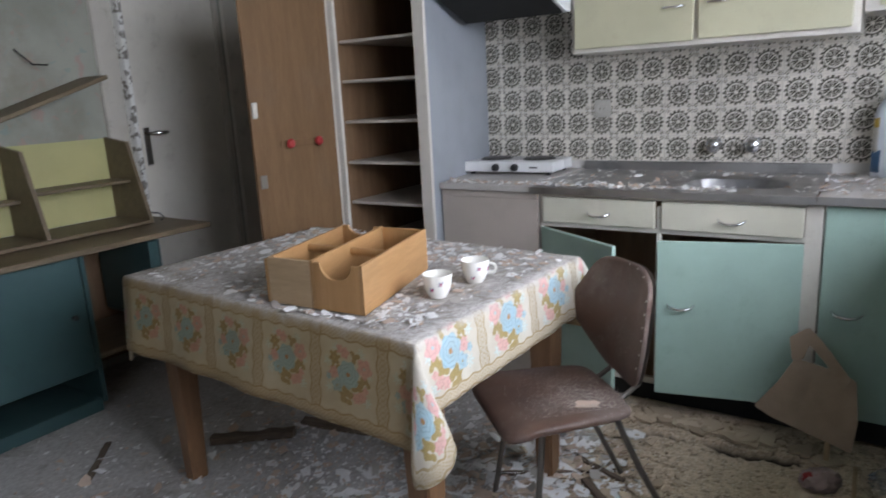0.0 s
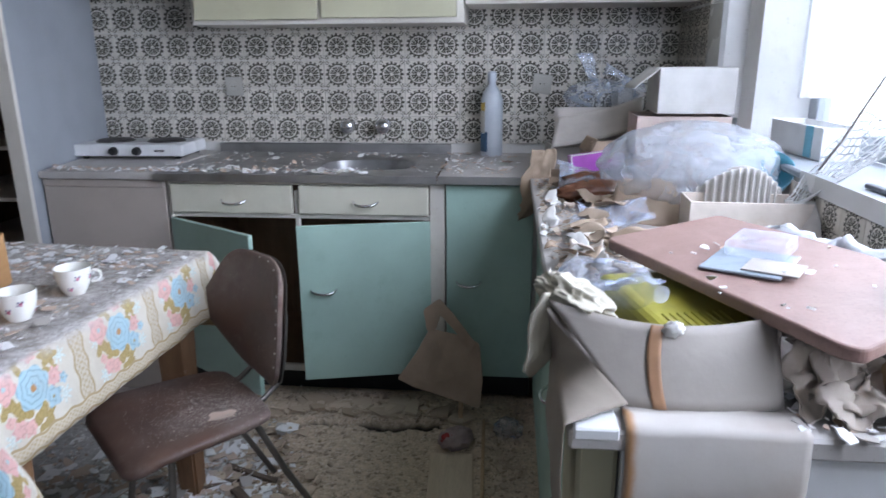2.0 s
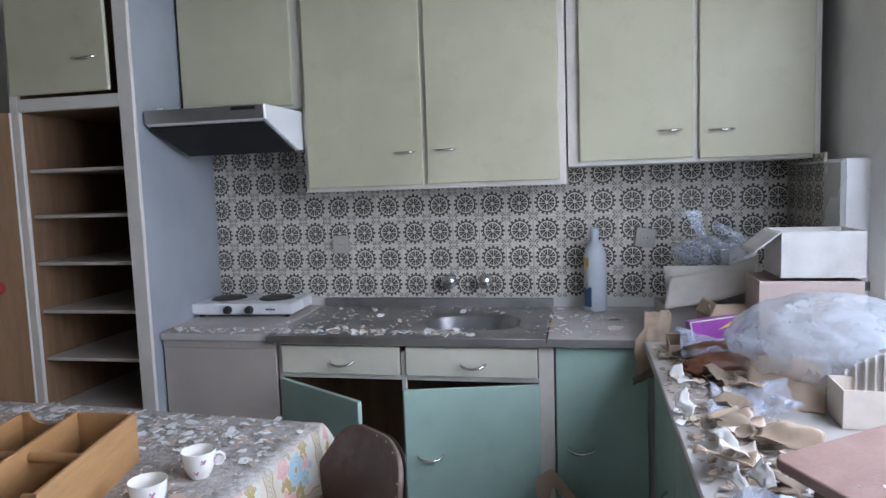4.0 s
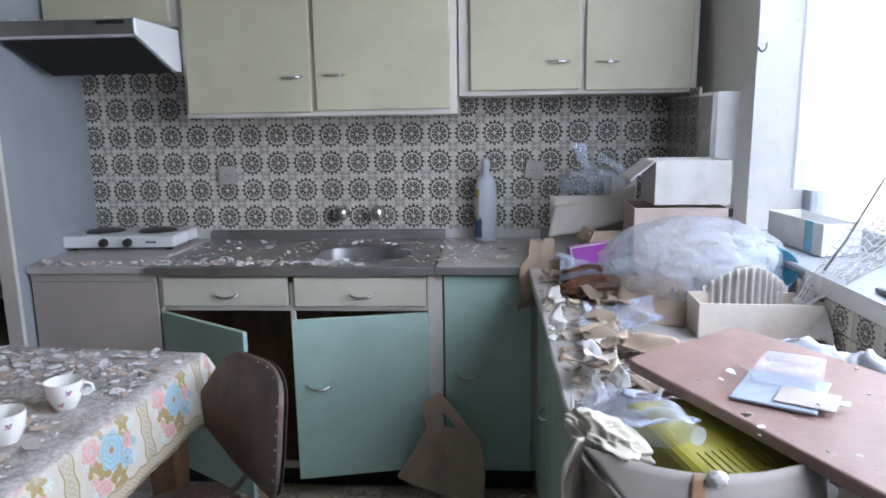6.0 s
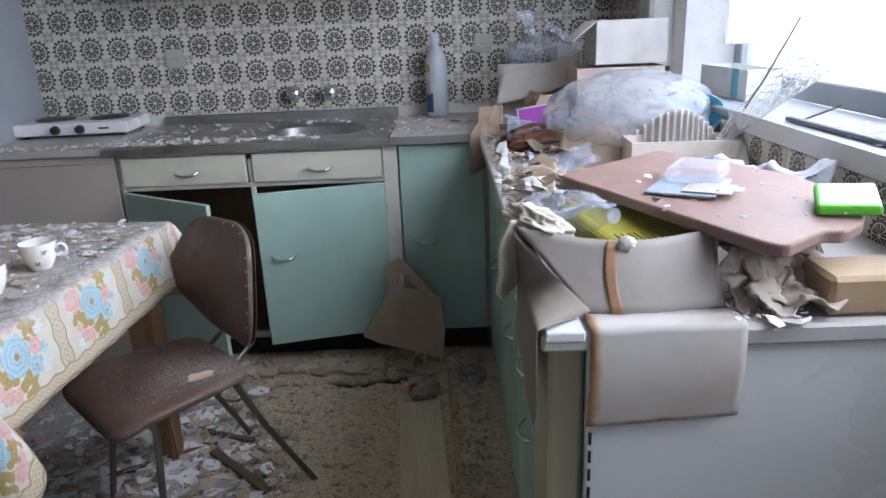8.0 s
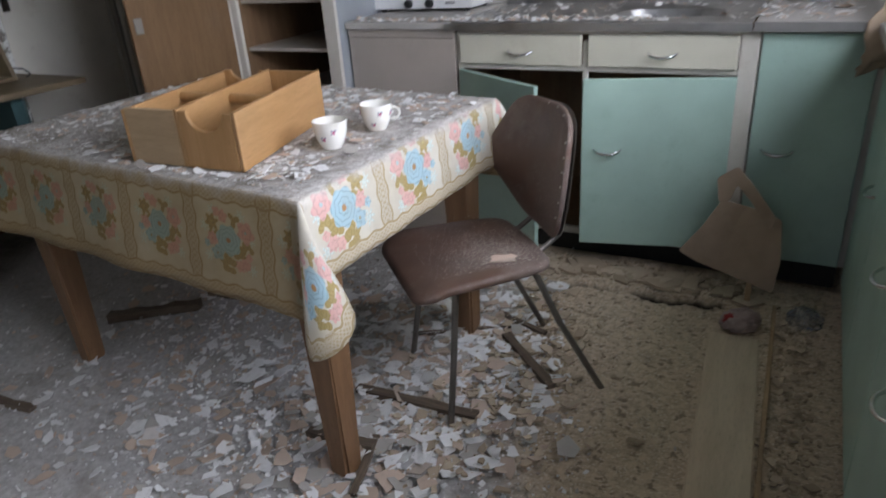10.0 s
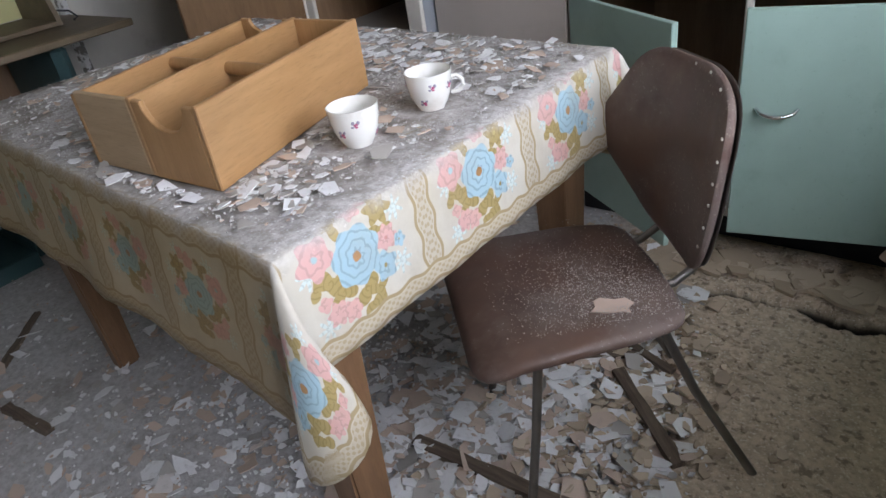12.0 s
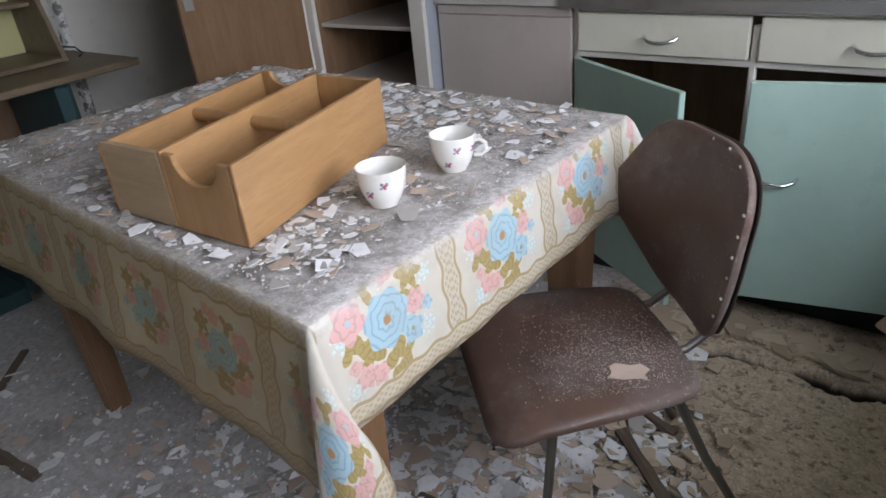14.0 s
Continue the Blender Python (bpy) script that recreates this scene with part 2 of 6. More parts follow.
def sheet(fn, nu, nv, thick=0.0, uv=None):
    """A surface fn(u, v), u and v from 0 to 1, given a back when thick."""
    b = bmesh.new()
    layer = b.loops.layers.uv.new("UVMap") if uv else None
    g = [[b.verts.new(fn(i / nu, j / nv)) for j in range(nv + 1)] for i in range(nu + 1)]
    for i in range(nu):
        for j in range(nv):
            f = b.faces.new((g[i][j], g[i + 1][j], g[i + 1][j + 1], g[i][j + 1]))
            f.smooth = True
            if uv:
                for lo, (a, c) in zip(f.loops, ((i, j), (i + 1, j), (i + 1, j + 1), (i, j + 1))):
                    lo[layer].uv = uv(a / nu, c / nv)
    if thick:
        b.normal_update()
        back = {v: b.verts.new(v.co - v.normal * thick) for row in g for v in row}
        for f in list(b.faces):
            f2 = b.faces.new([back[v] for v in reversed(f.verts)])
            f2.smooth = True
        rim = [g[i][0] for i in range(nu + 1)] + g[nu][1:] + [g[i][nv] for i in range(nu - 1, -1, -1)] + g[0][nv - 1:0:-1]
        for p, q in zip(rim, rim[1:] + rim[:1]):
            b.faces.new((q, p, back[p], back[q]))
    return b


def wob(x, y, z=0.0, s=1.0):
    return noise.noise(Vector((x * s, y * s, z * s)))


def rub(x, y, s, seed=0.0, octaves=4):
    return noise.fractal(Vector((x * s + seed, y * s - seed, seed)), 0.9, 2.0, octaves)


def flakes(rng, spots, lo, hi, lift=0.004, tilt=0.25, thick=0.0015, small=2.5):
    """Loose chips: irregular thin plates, lying at spots (x, y, z)."""
    verts, faces = [], []
    for x, y, z in spots:
        n = rng.randint(4, 6)
        s = lo + (hi - lo) * rng.random() ** small
        a0, el = rng.random() * 6.28, 0.55 + 0.45 * rng.random()
        q = Euler((rng.gauss(0, tilt), rng.gauss(0, tilt), a0)).to_matrix()
        base = len(verts)
        ring = []
        for k in range(n):
            a = 6.283 * (k + 0.5 * rng.random()) / n
            r = s * (0.26 + 0.36 * rng.random())
            ring.append(Vector((r * math.cos(a), r * math.sin(a) * el, 0)))
        up = rng.random() * lift + thick
        for t in (thick / 2, -thick / 2):
            for v in ring:
                p = q @ (v + Vector((0, 0, t)))
                verts.append((x + p.x, y + p.y, z + up + p.z))
        faces.append(tuple(range(base, base + n)))
        for k in range(n):
            k2 = (k + 1) % n
            faces.append((base + k, base + n + k, base + n + k2, base + k2))
    return verts, faces


def chips(name, rng, spots, lo, hi, material, label, **kw):
    v, f = flakes(rng, spots, lo, hi, **kw)
    me = bpy.data.meshes.new(name)
    me.from_pydata(v, [], f)
    me.materials.append(material)
    ob = new(name, me)
    return tagged(ob, label, "debris", kind="stuff")


CHIPMAT = Mat("paint_chip", 0.75)
_r = CHIPMAT.island()
_c = CHIPMAT.mix(CHIPMAT.ramp(_r, 0.62, 0.64), (0.84, 0.83, 0.82), (0.58, 0.45, 0.355))
_c = CHIPMAT.mix(CHIPMAT.ramp(CHIPMAT.math("FRACT", CHIPMAT.math("MULTIPLY", _r, 7.31)), 0.80, 0.82), _c, (0.45, 0.42, 0.38))
_c = CHIPMAT.mix(CHIPMAT.math("MULTIPLY", CHIPMAT.ramp(CHIPMAT.noise(60, 4), 0.5, 0.8), 0.3), _c, (0.36, 0.31, 0.26))
CHIPMAT.color(_c)
CHIPMAT = CHIPMAT.m


def bow_handle(name, parent, at, width=0.095, out=0.028, drop=0.012, material=None):
    """A bowed chrome pull, ends fixed to a face that looks along -y."""
    x, y, z = at
    pts = arc((x - width / 2, y, z), (x + width / 2, y, z), (0, -out, -drop), 10)
    return smooth(part(name, tube(pts, [0.0045] + [0.0052] * 9 + [0.0045], 8), material or CHROME, parent, "chrome bow handle"), 60)


# ---- setting ----
X0, X1, Y0, Y1, ZC = -1.75, 2.37, -1.70, 3.16, 2.55


def wall(name, bm, label, material=PLASTER):
    return tagged(part(name, bm, material), label, "wall", kind="structure")


b = box(X0 - 0.2, X1 + 0.4, Y1, Y1 + 0.2, -0.05, ZC, 0)
wall("wall_north", b, "dirty plastered kitchen wall behind the worktop")
# east wall: below, above and beside the window
WY0, WY1, WZ0, WZ1 = 0.05, 2.42, 1.05, 2.32
b = box(X1, X1 + 0.36, Y0, Y1, -0.05, WZ0 - 0.02, 0)
box(X1, X1 + 0.36, Y0, Y1, WZ1, ZC, 0, b)
box(X1, X1 + 0.36, Y0, WY0, WZ0 - 0.02, WZ1, 0, b)
box(X1 + 0.07, X1 + 0.36, WY1, Y1, WZ0 - 0.02, WZ1, 0, b)
box(X1, X1 + 0.07, 2.55, Y1, WZ0 - 0.02, 1.5, 0, b)
wall("wall_east", b, "white plastered wall with a deep window reveal", painted("white_plaster", (0.84, 0.83, 0.81), (0.5, 0.45, 0.4), 0.3, 0.8, 2.0, 0.4, 35))
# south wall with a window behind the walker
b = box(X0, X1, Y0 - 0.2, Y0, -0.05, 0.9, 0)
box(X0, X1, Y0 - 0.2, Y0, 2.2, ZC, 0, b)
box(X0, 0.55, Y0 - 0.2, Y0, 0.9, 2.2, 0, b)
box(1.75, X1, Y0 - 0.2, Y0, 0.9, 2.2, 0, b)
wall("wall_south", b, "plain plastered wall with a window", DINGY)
# west wall with the doorway
DY0, DY1, DH = 2.06, 2.72, 2.02
WP = Mat("faded_wallpaper", 0.85)
_wc = WP.mix(WP.ramp(WP.noise(3, 5), 0.35, 0.7), (0.33, 0.33, 0.28), (0.25, 0.25, 0.205))
_wc = WP.mix(WP.math("MULTIPLY", WP.ramp(WP.noise(11, 4, dist=1.0), 0.56, 0.68), 0.6), _wc, (0.40, 0.24, 0.21))
_wc = WP.mix(WP.math("MULTIPLY", WP.ramp(WP.noise(13, 4, dist=1.4), 0.60, 0.70), 0.5), _wc, (0.20, 0.29, 0.27))
_wc = WP.mix(WP.math("MULTIPLY", WP.ramp(WP.noise(2.1, 6, rough=0.7), 0.5, 0.75), 0.5), _wc, (0.19, 0.16, 0.12))
WALLPAPER = WP.color(_wc).bump(WP.noise(35, 4), 0.3, 0.003).m
b = box(X0 - 0.2, X0, Y0 - 0.2, DY0, -0.05, ZC, 0)
box(X0 - 0.2, X0, DY1, Y1, -0.05, ZC, 0, b)
box(X0 - 0.2, X0, DY0, DY1, DH, ZC, 0, b)
wall("wall_west", b, "wall with faded grey wallpaper, peeling at the door", WALLPAPER)
tagged(part("ceiling", box(X0 - 0.2, X1 + 0.4, Y0 - 0.2, Y1 + 0.2, ZC, ZC + 0.15, 0), DINGY), "stained grey plaster ceiling", "ceiling", kind="structure")

CRACK = [(0.80, 2.235), (0.90, 2.262), (0.96, 2.285), (1.01, 2.289), (1.08, 2.292), (1.13, 2.307), (1.185, 2.293), (1.25, 2.283), (1.30, 2.300), (1.36, 2.307), (1.43, 2.315)]


BRANCH = [(0.70, 2.16), (0.86, 2.20), (0.92, 2.12), (1.10, 2.10)]


def seg_dist(x, y, pts):
    best = 9.0
    for (ax, ay), (bx, by) in zip(pts, pts[1:]):
        t = max(0.0, min(1.0, ((x - ax) * (bx - ax) + (y - ay) * (by - ay)) / ((bx - ax) ** 2 + (by - ay) ** 2)))
        best = min(best, math.hypot(x - ax - t * (bx - ax), y - ay - t * (by - ay)))
    return best


def crack_y(x):
    for (ax, ay), (bx, by) in zip(CRACK, CRACK[1:]):
        if ax <= x <= bx:
            return ay + (by - ay) * (x - ax) / (bx - ax)
    return 9.0


def in_crack(x, y):
    w = (0.010 if x < 1.10 else 0.010 + 0.015 * min(1, (x - 1.10) / 0.08)) * (1 + 0.6 * wob(x, y, 0, 30))
    return seg_dist(x, y, CRACK) < w or seg_dist(x + 0.02 * wob(x, y, 2, 9), y + 0.02 * wob(y, x, 3, 9), BRANCH) < 0.005


def slab_edge(y):
    """Where the tan screed breaks off towards the table."""
    return 1.02 - 0.42 * max(-0.6, min(0.35, y - 1.75)) + 0.05 * wob(y, 1.3, 0, 7) + 0.03 * wob(y, 4.1, 0, 23)


def floor_z(x, y):
    z = 0.006 * rub(x, y, 2.2, 3.0) - 0.004
    heap = max(0.0, 1 - math.hypot((x - 0.45) / 1.0, (y - 1.75) / 0.75))
    z += heap * (0.012 + 0.014 * abs(rub(x, y, 11, 5.0)))
    rubble = max(0.0, min(1.0, (y - 2.22) / 0.12)) * max(0.0, min(1.0, (2.62 - y) / 0.05)) * (1 if x > 0.3 else 0)
    z += rubble * (0.014 + 0.012 * abs(rub(x, y, 7, 9.0)))
    lip = x - slab_edge(y)
    if y < 2.3:
        z += 0.014 * max(0.0, min(1.0, lip / 0.012))
    right = max(0.0, min(1.0, (x - 1.60) / 0.03))
    z += right * (0.010 * abs(rub(x, y, 14, 2.0)) - 0.012)
    d = seg_dist(x, y, CRACK)
    if d < 0.2 and y > crack_y(x):
        z += 0.016 * (1 - d / 0.2)
    if in_crack(x, y):
        z -= 0.07
    return z


def make_floor():
    def axis(lo, hi, fine_lo, fine_hi, coarse, fine):
        out, p = [], lo
        while p < hi:
            out.append(p)
            p += fine if fine_lo < p < fine_hi else coarse
        return out + [hi]

    xs = axis(X0 - 0.2, X1, 0.68, 1.46, 0.016, 0.004)
    ys = axis(Y0 - 0.2, Y1, 2.06, 2.37, 0.016, 0.0035)
    nx, ny = len(xs) - 1, len(ys) - 1
    verts = [(x, y, floor_z(x, y)) for x in xs for y in ys]
    faces = [(i * (ny + 1) + j, (i + 1) * (ny + 1) + j, (i + 1) * (ny + 1) + j + 1, i * (ny + 1) + j + 1) for i in range(nx) for j in range(ny)]
    me = bpy.data.meshes.new("floor")
    me.from_pydata(verts, [], faces)
    for p in me.polygons:
        p.use_smooth = True
    # marks the points inside the crack, for its painted darkness
    soil_shade = me.attributes.new("soil_shade", "FLOAT", "POINT")
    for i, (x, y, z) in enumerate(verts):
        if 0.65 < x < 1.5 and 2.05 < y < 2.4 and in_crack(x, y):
            soil_shade.data[i].value = 1.0
    k = Mat("floor_screed", 0.85)
    px, py, pz = k.sep(k.co.outputs["Object"])
    grain = k.noise(55, 5, rough=0.7)
    blot = k.noise(5, 6, rough=0.65)
    tan = k.mix(k.ramp(grain, 0.35, 0.7), (0.68, 0.55, 0.40), (0.42, 0.33, 0.235))
    tan = k.mix(k.ramp(k.noise(130, 2), 0.58, 0.66), tan, (0.74, 0.65, 0.52))
    tan = k.mix(k.math("MULTIPLY", k.ramp(k.noise(48, 4), 0.58, 0.66), 0.85), tan, (0.24, 0.18, 0.125))
    grey = k.mix(k.ramp(grain, 0.3, 0.7), (0.58, 0.56, 0.545), (0.40, 0.38, 0.36))
    grey = k.mix(k.math("MULTIPLY", k.ramp(k.noise(38, 6, rough=0.75), 0.52, 0.70), 0.6), grey, (0.70, 0.68, 0.66))
    grey = k.mix(k.math("MULTIPLY", k.ramp(k.noise(3.3, 6, rough=0.7), 0.50, 0.66), 0.6), grey, (0.24, 0.205, 0.175))
    edge = k.math("ADD", k.math("ADD", px, k.math("MULTIPLY", k.math("SUBTRACT", py, 1.75), 0.4)), k.math("MULTIPLY", k.math("SUBTRACT", k.noise(7, 4), 0.5), 0.25))
    col = k.mix(k.ramp(edge, 0.78, 1.02), grey, tan)
    col = k.mix(k.math("MULTIPLY", k.ramp(blot, 0.56, 0.76), 0.4), col, (0.22, 0.185, 0.15))
    # crack inside coloured near black: the gap's shade painted in along with dirt
    crack_shade = k.nt.nodes.new("ShaderNodeAttribute")
    crack_shade.attribute_name = "soil_shade"
    col = k.mix(k.ramp(crack_shade.outputs["Fac"], 0.1, 0.6), col, (0.03, 0.024, 0.018))
    k.color(col).bump(grain, 0.7, 0.009)
    me.materials.append(k.m)
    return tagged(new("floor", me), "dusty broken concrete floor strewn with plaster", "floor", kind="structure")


make_floor()
sky_card = Mat("bright_haze", 1.0)
em = sky_card.nt.nodes.new("ShaderNodeEmission")
em.inputs["Color"].default_value, em.inputs["Strength"].default_value = (0.86, 0.94, 1.0, 1), 3.0
sky_card.nt.links.new(em.outputs[0], sky_card.nt.nodes["Material Output"].inputs["Surface"])
tagged(part("backdrop", box(8.0, 8.1, -9, 24, -0.6, 14, 0), sky_card.m), "bright white hazy daylight outside the window", "backdrop", kind="structure")
tagged(part("ground", box(-60, 60, -60, 60, -0.7, -0.6, 0), painted("outside_ground", (0.16, 0.18, 0.1), (0.1, 0.1, 0.06), 0.4)), "grassy ground outside the house", "ground", kind="structure")

# ---- doorway and door in the west wall ----
b = box(X0 - 0.02, X0 + 0.02, DY0 - 0.13, DY0 - 0.015, 0, DH + 0.1, 0.006)
box(X0 - 0.02, X0 + 0.02, DY1 + 0.015, DY1 + 0.16, 0, DH + 0.1, 0.006, b)
box(X0 - 0.02, X0 + 0.02, DY0 - 0.015, DY1 + 0.015, DH, DH + 0.1, 0.006, b)
box(X0 - 0.2, X0, DY1 - 0.03, DY1, 0, DH, 0.002, b)
tagged(part("trim", b, JAMB), "worn grey-brown painted door casing", "trim", kind="structure")
door = thing("door_1", "grey painted flush door, slightly open, chipped white edge", "door", (X0 - 0.02, DY1 - 0.03, 0.01), 7, kind="structure")
part("door_panel", box(-0.04, 0, -(DY1 - DY0 - 0.04), 0, 0, DH - 0.02, 0.003), GREYDOOR, door)
PEEL = Mat("peeling_white_edge", 0.7)
PEEL.color(PEEL.mix(PEEL.ramp(PEEL.noise(26, 5, rough=0.7), 0.5, 0.56), (0.75, 0.74, 0.70), (0.22, 0.2, 0.17))).bump(PEEL.noise(26, 5, rough=0.7), 0.6, 0.004)
part("door_edge", box(-0.042, 0.006, -(DY1 - DY0 - 0.04) - 0.03, -(DY1 - DY0 - 0.04) - 0.001, 0, DH - 0.02, 0.004), PEEL.m, door, "chipped white door edge")
part("handle_plate", box(0.0, 0.006, -0.60, -0.56, 1.0, 1.2, 0.004), CHROME, door)
part("door_handle", tube(arc((0.004, -0.58, 1.17), (0.05, -0.48, 1.17), (0.03, 0, 0), 8), 0.009), CHROME, door)
b = box(X0 - 1.3, X0 - 1.2, 1.5, 3.4, -0.05, ZC, 0)
wall("wall_hall", b, "bare plaster wall of the room beyond")

# ---- tall cabinet ----
TALLX0, TALLX1, TF = -0.665, -0.135, 2.48
tall = thing("tall_cabinet", "tall built-in cabinet with empty dusty shelves, door open", "cabinet", (0, 0, 0))
part("side_panel", plate([(TALLX1 - 0.01, TF), (TALLX1 + 0.01, TF), (-0.212, Y1 - 0.002), (-0.235, Y1 - 0.002)], 2.42, 0.002, 1), WHITE, tall, "white painted outer side")
part("side_panel", box(TALLX0, TALLX0 + 0.02, TF, Y1 - 0.001, 0, 2.42), DARKWOOD, tall)
part("inner_side", plate([(TALLX1 - 0.022, TF + 0.03), (TALLX1 - 0.0135, TF + 0.03), (-0.238, Y1 - 0.02), (-0.25, Y1 - 0.02)], 1.78, 0.001, 1), DARKWOOD, tall)
part("back_panel", box(TALLX0 + 0.021, -0.255, Y1 - 0.02, Y1 - 0.002, 0.05, 2.4, 0), DARKWOOD, tall)
b = box(TALLX1 - 0.05, TALLX1 + 0.012, TF - 0.02, TF - 0.001, 0, 2.42)
box(TALLX0 - 0.012, TALLX0 + 0.03, TF - 0.02, TF - 0.001, 0, 2.42, 0.003, b)
box(TALLX0 + 0.03, TALLX1 - 0.05, TF - 0.02, TF - 0.001, 1.80, 1.85, 0.003, b)
part("front_frame", b, FRAME, tall)
for z in (1.576, 1.392, 1.200, 1.003, 0.805, 0.600, 0.395, 0.10):
    s = part("shelf", merge(bmesh.new(), plate([(TALLX0 + 0.021, TF + 0.02), (TALLX1 - 0.026, TF + 0.02), (-0.252, Y1 - 0.021), (TALLX0 + 0.021, Y1 - 0.021)], 0.014, 0.002, 1), pose(0, 0, z - 0.014)), painted("shelf_board", (0.47, 0.43, 0.38), (0.3, 0.25, 0.2), 0.4), tall, "dusty pale shelf board") if z == 1.576 else None
    if s is None:
        s = new("shelf", bpy.data.objects["shelf"].data)
        s.location.z = z - 1.576
        s.parent = tall
        s["label"] = "dusty pale shelf board"
part("top_shelf", box(TALLX0 + 0.021, -0.255, TF + 0.02, Y1 - 0.021, 1.80, 1.82, 0.002), DARKWOOD, tall)
up = part("upper_door", box(TALLX0 + 0.02, TALLX1 - 0.075, TF - 0.04, TF - 0.021, 1.862, 2.40), CREAM, tall, "cream upper door, slightly ajar")
bow_handle("handle", up, (-0.302, TF - 0.04, 1.99))
leaf = part("door", box(-0.009, 0.009, -0.47, 0, 0.06, 1.80), BROWNWOOD, tall, "open brown wooden door")
leaf.matrix_basis = pose(TALLX0 - 0.012, TF - 0.022, 0, 0, 0, -9)
b = box(0.009, 0.0125, -0.01, -0.001, 0.06, 1.80, 0.001)
part("edge_strip", b, FRAME, leaf, "pale edging strip")
part("lock", box(0.0095, 0.014, -0.455, -0.42, 0.93, 0.99), TUBE, leaf, "rusty lock plate")
part("latch", box(0.0095, 0.02, -0.462, -0.435, 1.24, 1.31, 0.006), FRAME, leaf, "torn white latch")
part("hook_rail", box(0.0095, 0.013, -0.33, -0.09, 1.105, 1.135), BROWNWOOD, leaf)
for y in (-0.29, -0.13):
    k = part("hook", lathe([(0.0, 0.0), (0.008, 0.0), (0.008, 0.012), (0.019, 0.016), (0.022, 0.024), (0.016, 0.032), (0, 0.034)], 16), RED, leaf, "red plastic hook")
    smooth(k)
    k.matrix_basis = pose(0.0128, y, 1.12, 0, 90, 0)

# ---- base units, north run ----
BF, BB, CT = 2.55, 3.155, 0.905


def open_box(x0, x1, z0, z1, parent):
    note = "dark bare wood inside"
    part("side_panel", box(x0, x0 + 0.018, BF + 0.02, BB, z0, z1, 0.001), DARKWOOD, parent, note)
    part("side_panel", box(x1 - 0.018, x1, BF + 0.02, BB, z0, z1, 0.001), DARKWOOD, parent, note)
    part("bottom_panel", box(x0 + 0.018, x1 - 0.018, BF + 0.02, BB, z0, z0 + 0.018, 0.001), DARKWOOD, parent, note)
    part("back_panel", box(x0 + 0.018, x1 - 0.018, BB - 0.012, BB, z0 + 0.018, z1, 0.001), DARKWOOD, parent, note)


sinkunit = thing("sink_cabinet", "cream sink cabinet with two drawers and open green doors", "cabinet")
open_box(0.37, 1.41, 0.105, 0.876, sinkunit)
b = box(0.365, 0.383, BF - 0.001, BF + 0.019, 0.10, 0.878)
box(0.862, 0.880, BF - 0.001, BF + 0.019, 0.13, 0.84, 0.003, b)
box(1.374, 1.43, BF - 0.001, BF + 0.019, 0.10, 0.878, 0.003, b)
box(0.383, 1.374, BF - 0.0005, BF + 0.0185, 0.733, 0.752, 0.003, b)
box(0.383, 1.374, BF - 0.0005, BF + 0.0185, 0.862, 0.878, 0.003, b)
box(0.383, 1.374, BF - 0.0005, BF + 0.0185, 0.10, 0.128, 0.003, b)
part("face_frame", b, FRAME, sinkunit)
part("plinth", box(0.37, 1.76, BF + 0.06, BF + 0.08, 0.0, 0.10, 0), BLACK, sinkunit, "dark recessed plinth")
for x0, x1 in ((0.386, 0.859), (0.884, 1.372)):
    d = part("drawer", box(x0, x1, BF - 0.018, BF + 0.003, 0.754, 0.862, 0.004, None, None, 2), DRAWER, sinkunit, "cream drawer front")
    bow_handle("handle", d, ((x0 + x1) / 2 + 0.01, BF - 0.018, 0.805))


def green_door(parent, hinge, width, angle, handle_x, z0=0.125, z1=0.733, name="door", hz=0.49):
    """A door hung at hinge, its leaf reaching along +x (width > 0) or -x before it swings by angle."""
    x0, x1 = min(0, width), max(0, width)
    d = part(name, box(x0, x1, -0.018, 0, z0, z1, 0.003, None, None, 2), GREEN, parent, "pale green painted door")
    d.matrix_basis = pose(hinge[0], hinge[1], 0, 0, 0, angle)
    bow_handle("handle", d, (handle_x, -0.018, hz))
    return d


green_door(sinkunit, (0.386, BF - 0.001), 0.474, -32, 0.40)
green_door(sinkunit, (1.374, BF - 0.001), -0.488, 13, -0.40)

corner = thing("corner_cabinet", "green-doored corner base cabinet under the worktop", "cabinet")
part("carcass", box(1.432, 1.79, BF + 0.02, BB, 0.10, 0.876), FRAME, corner)
green_door(corner, (1.756, BF + 0.012), -0.32, 0, -0.235, 0.11, 0.868, hz=0.50)
sidep = thing("cooker_panel", "plain beige board closing the cooker space", "panel")
part("board", box(-0.124, 0.362, BF - 0.012, BF + 0.004, 0.0, 0.846, 0.002), BEIGE, sidep)
part("top_rail", box(-0.124, 0.362, BF - 0.016, BF + 0.004, 0.847, 0.878, 0.003), BEIGE, sidep)

# worktop: laminate at both ends, steel sink top between
SX, SY, SA, SB = 1.10, 2.80, 0.195, 0.15


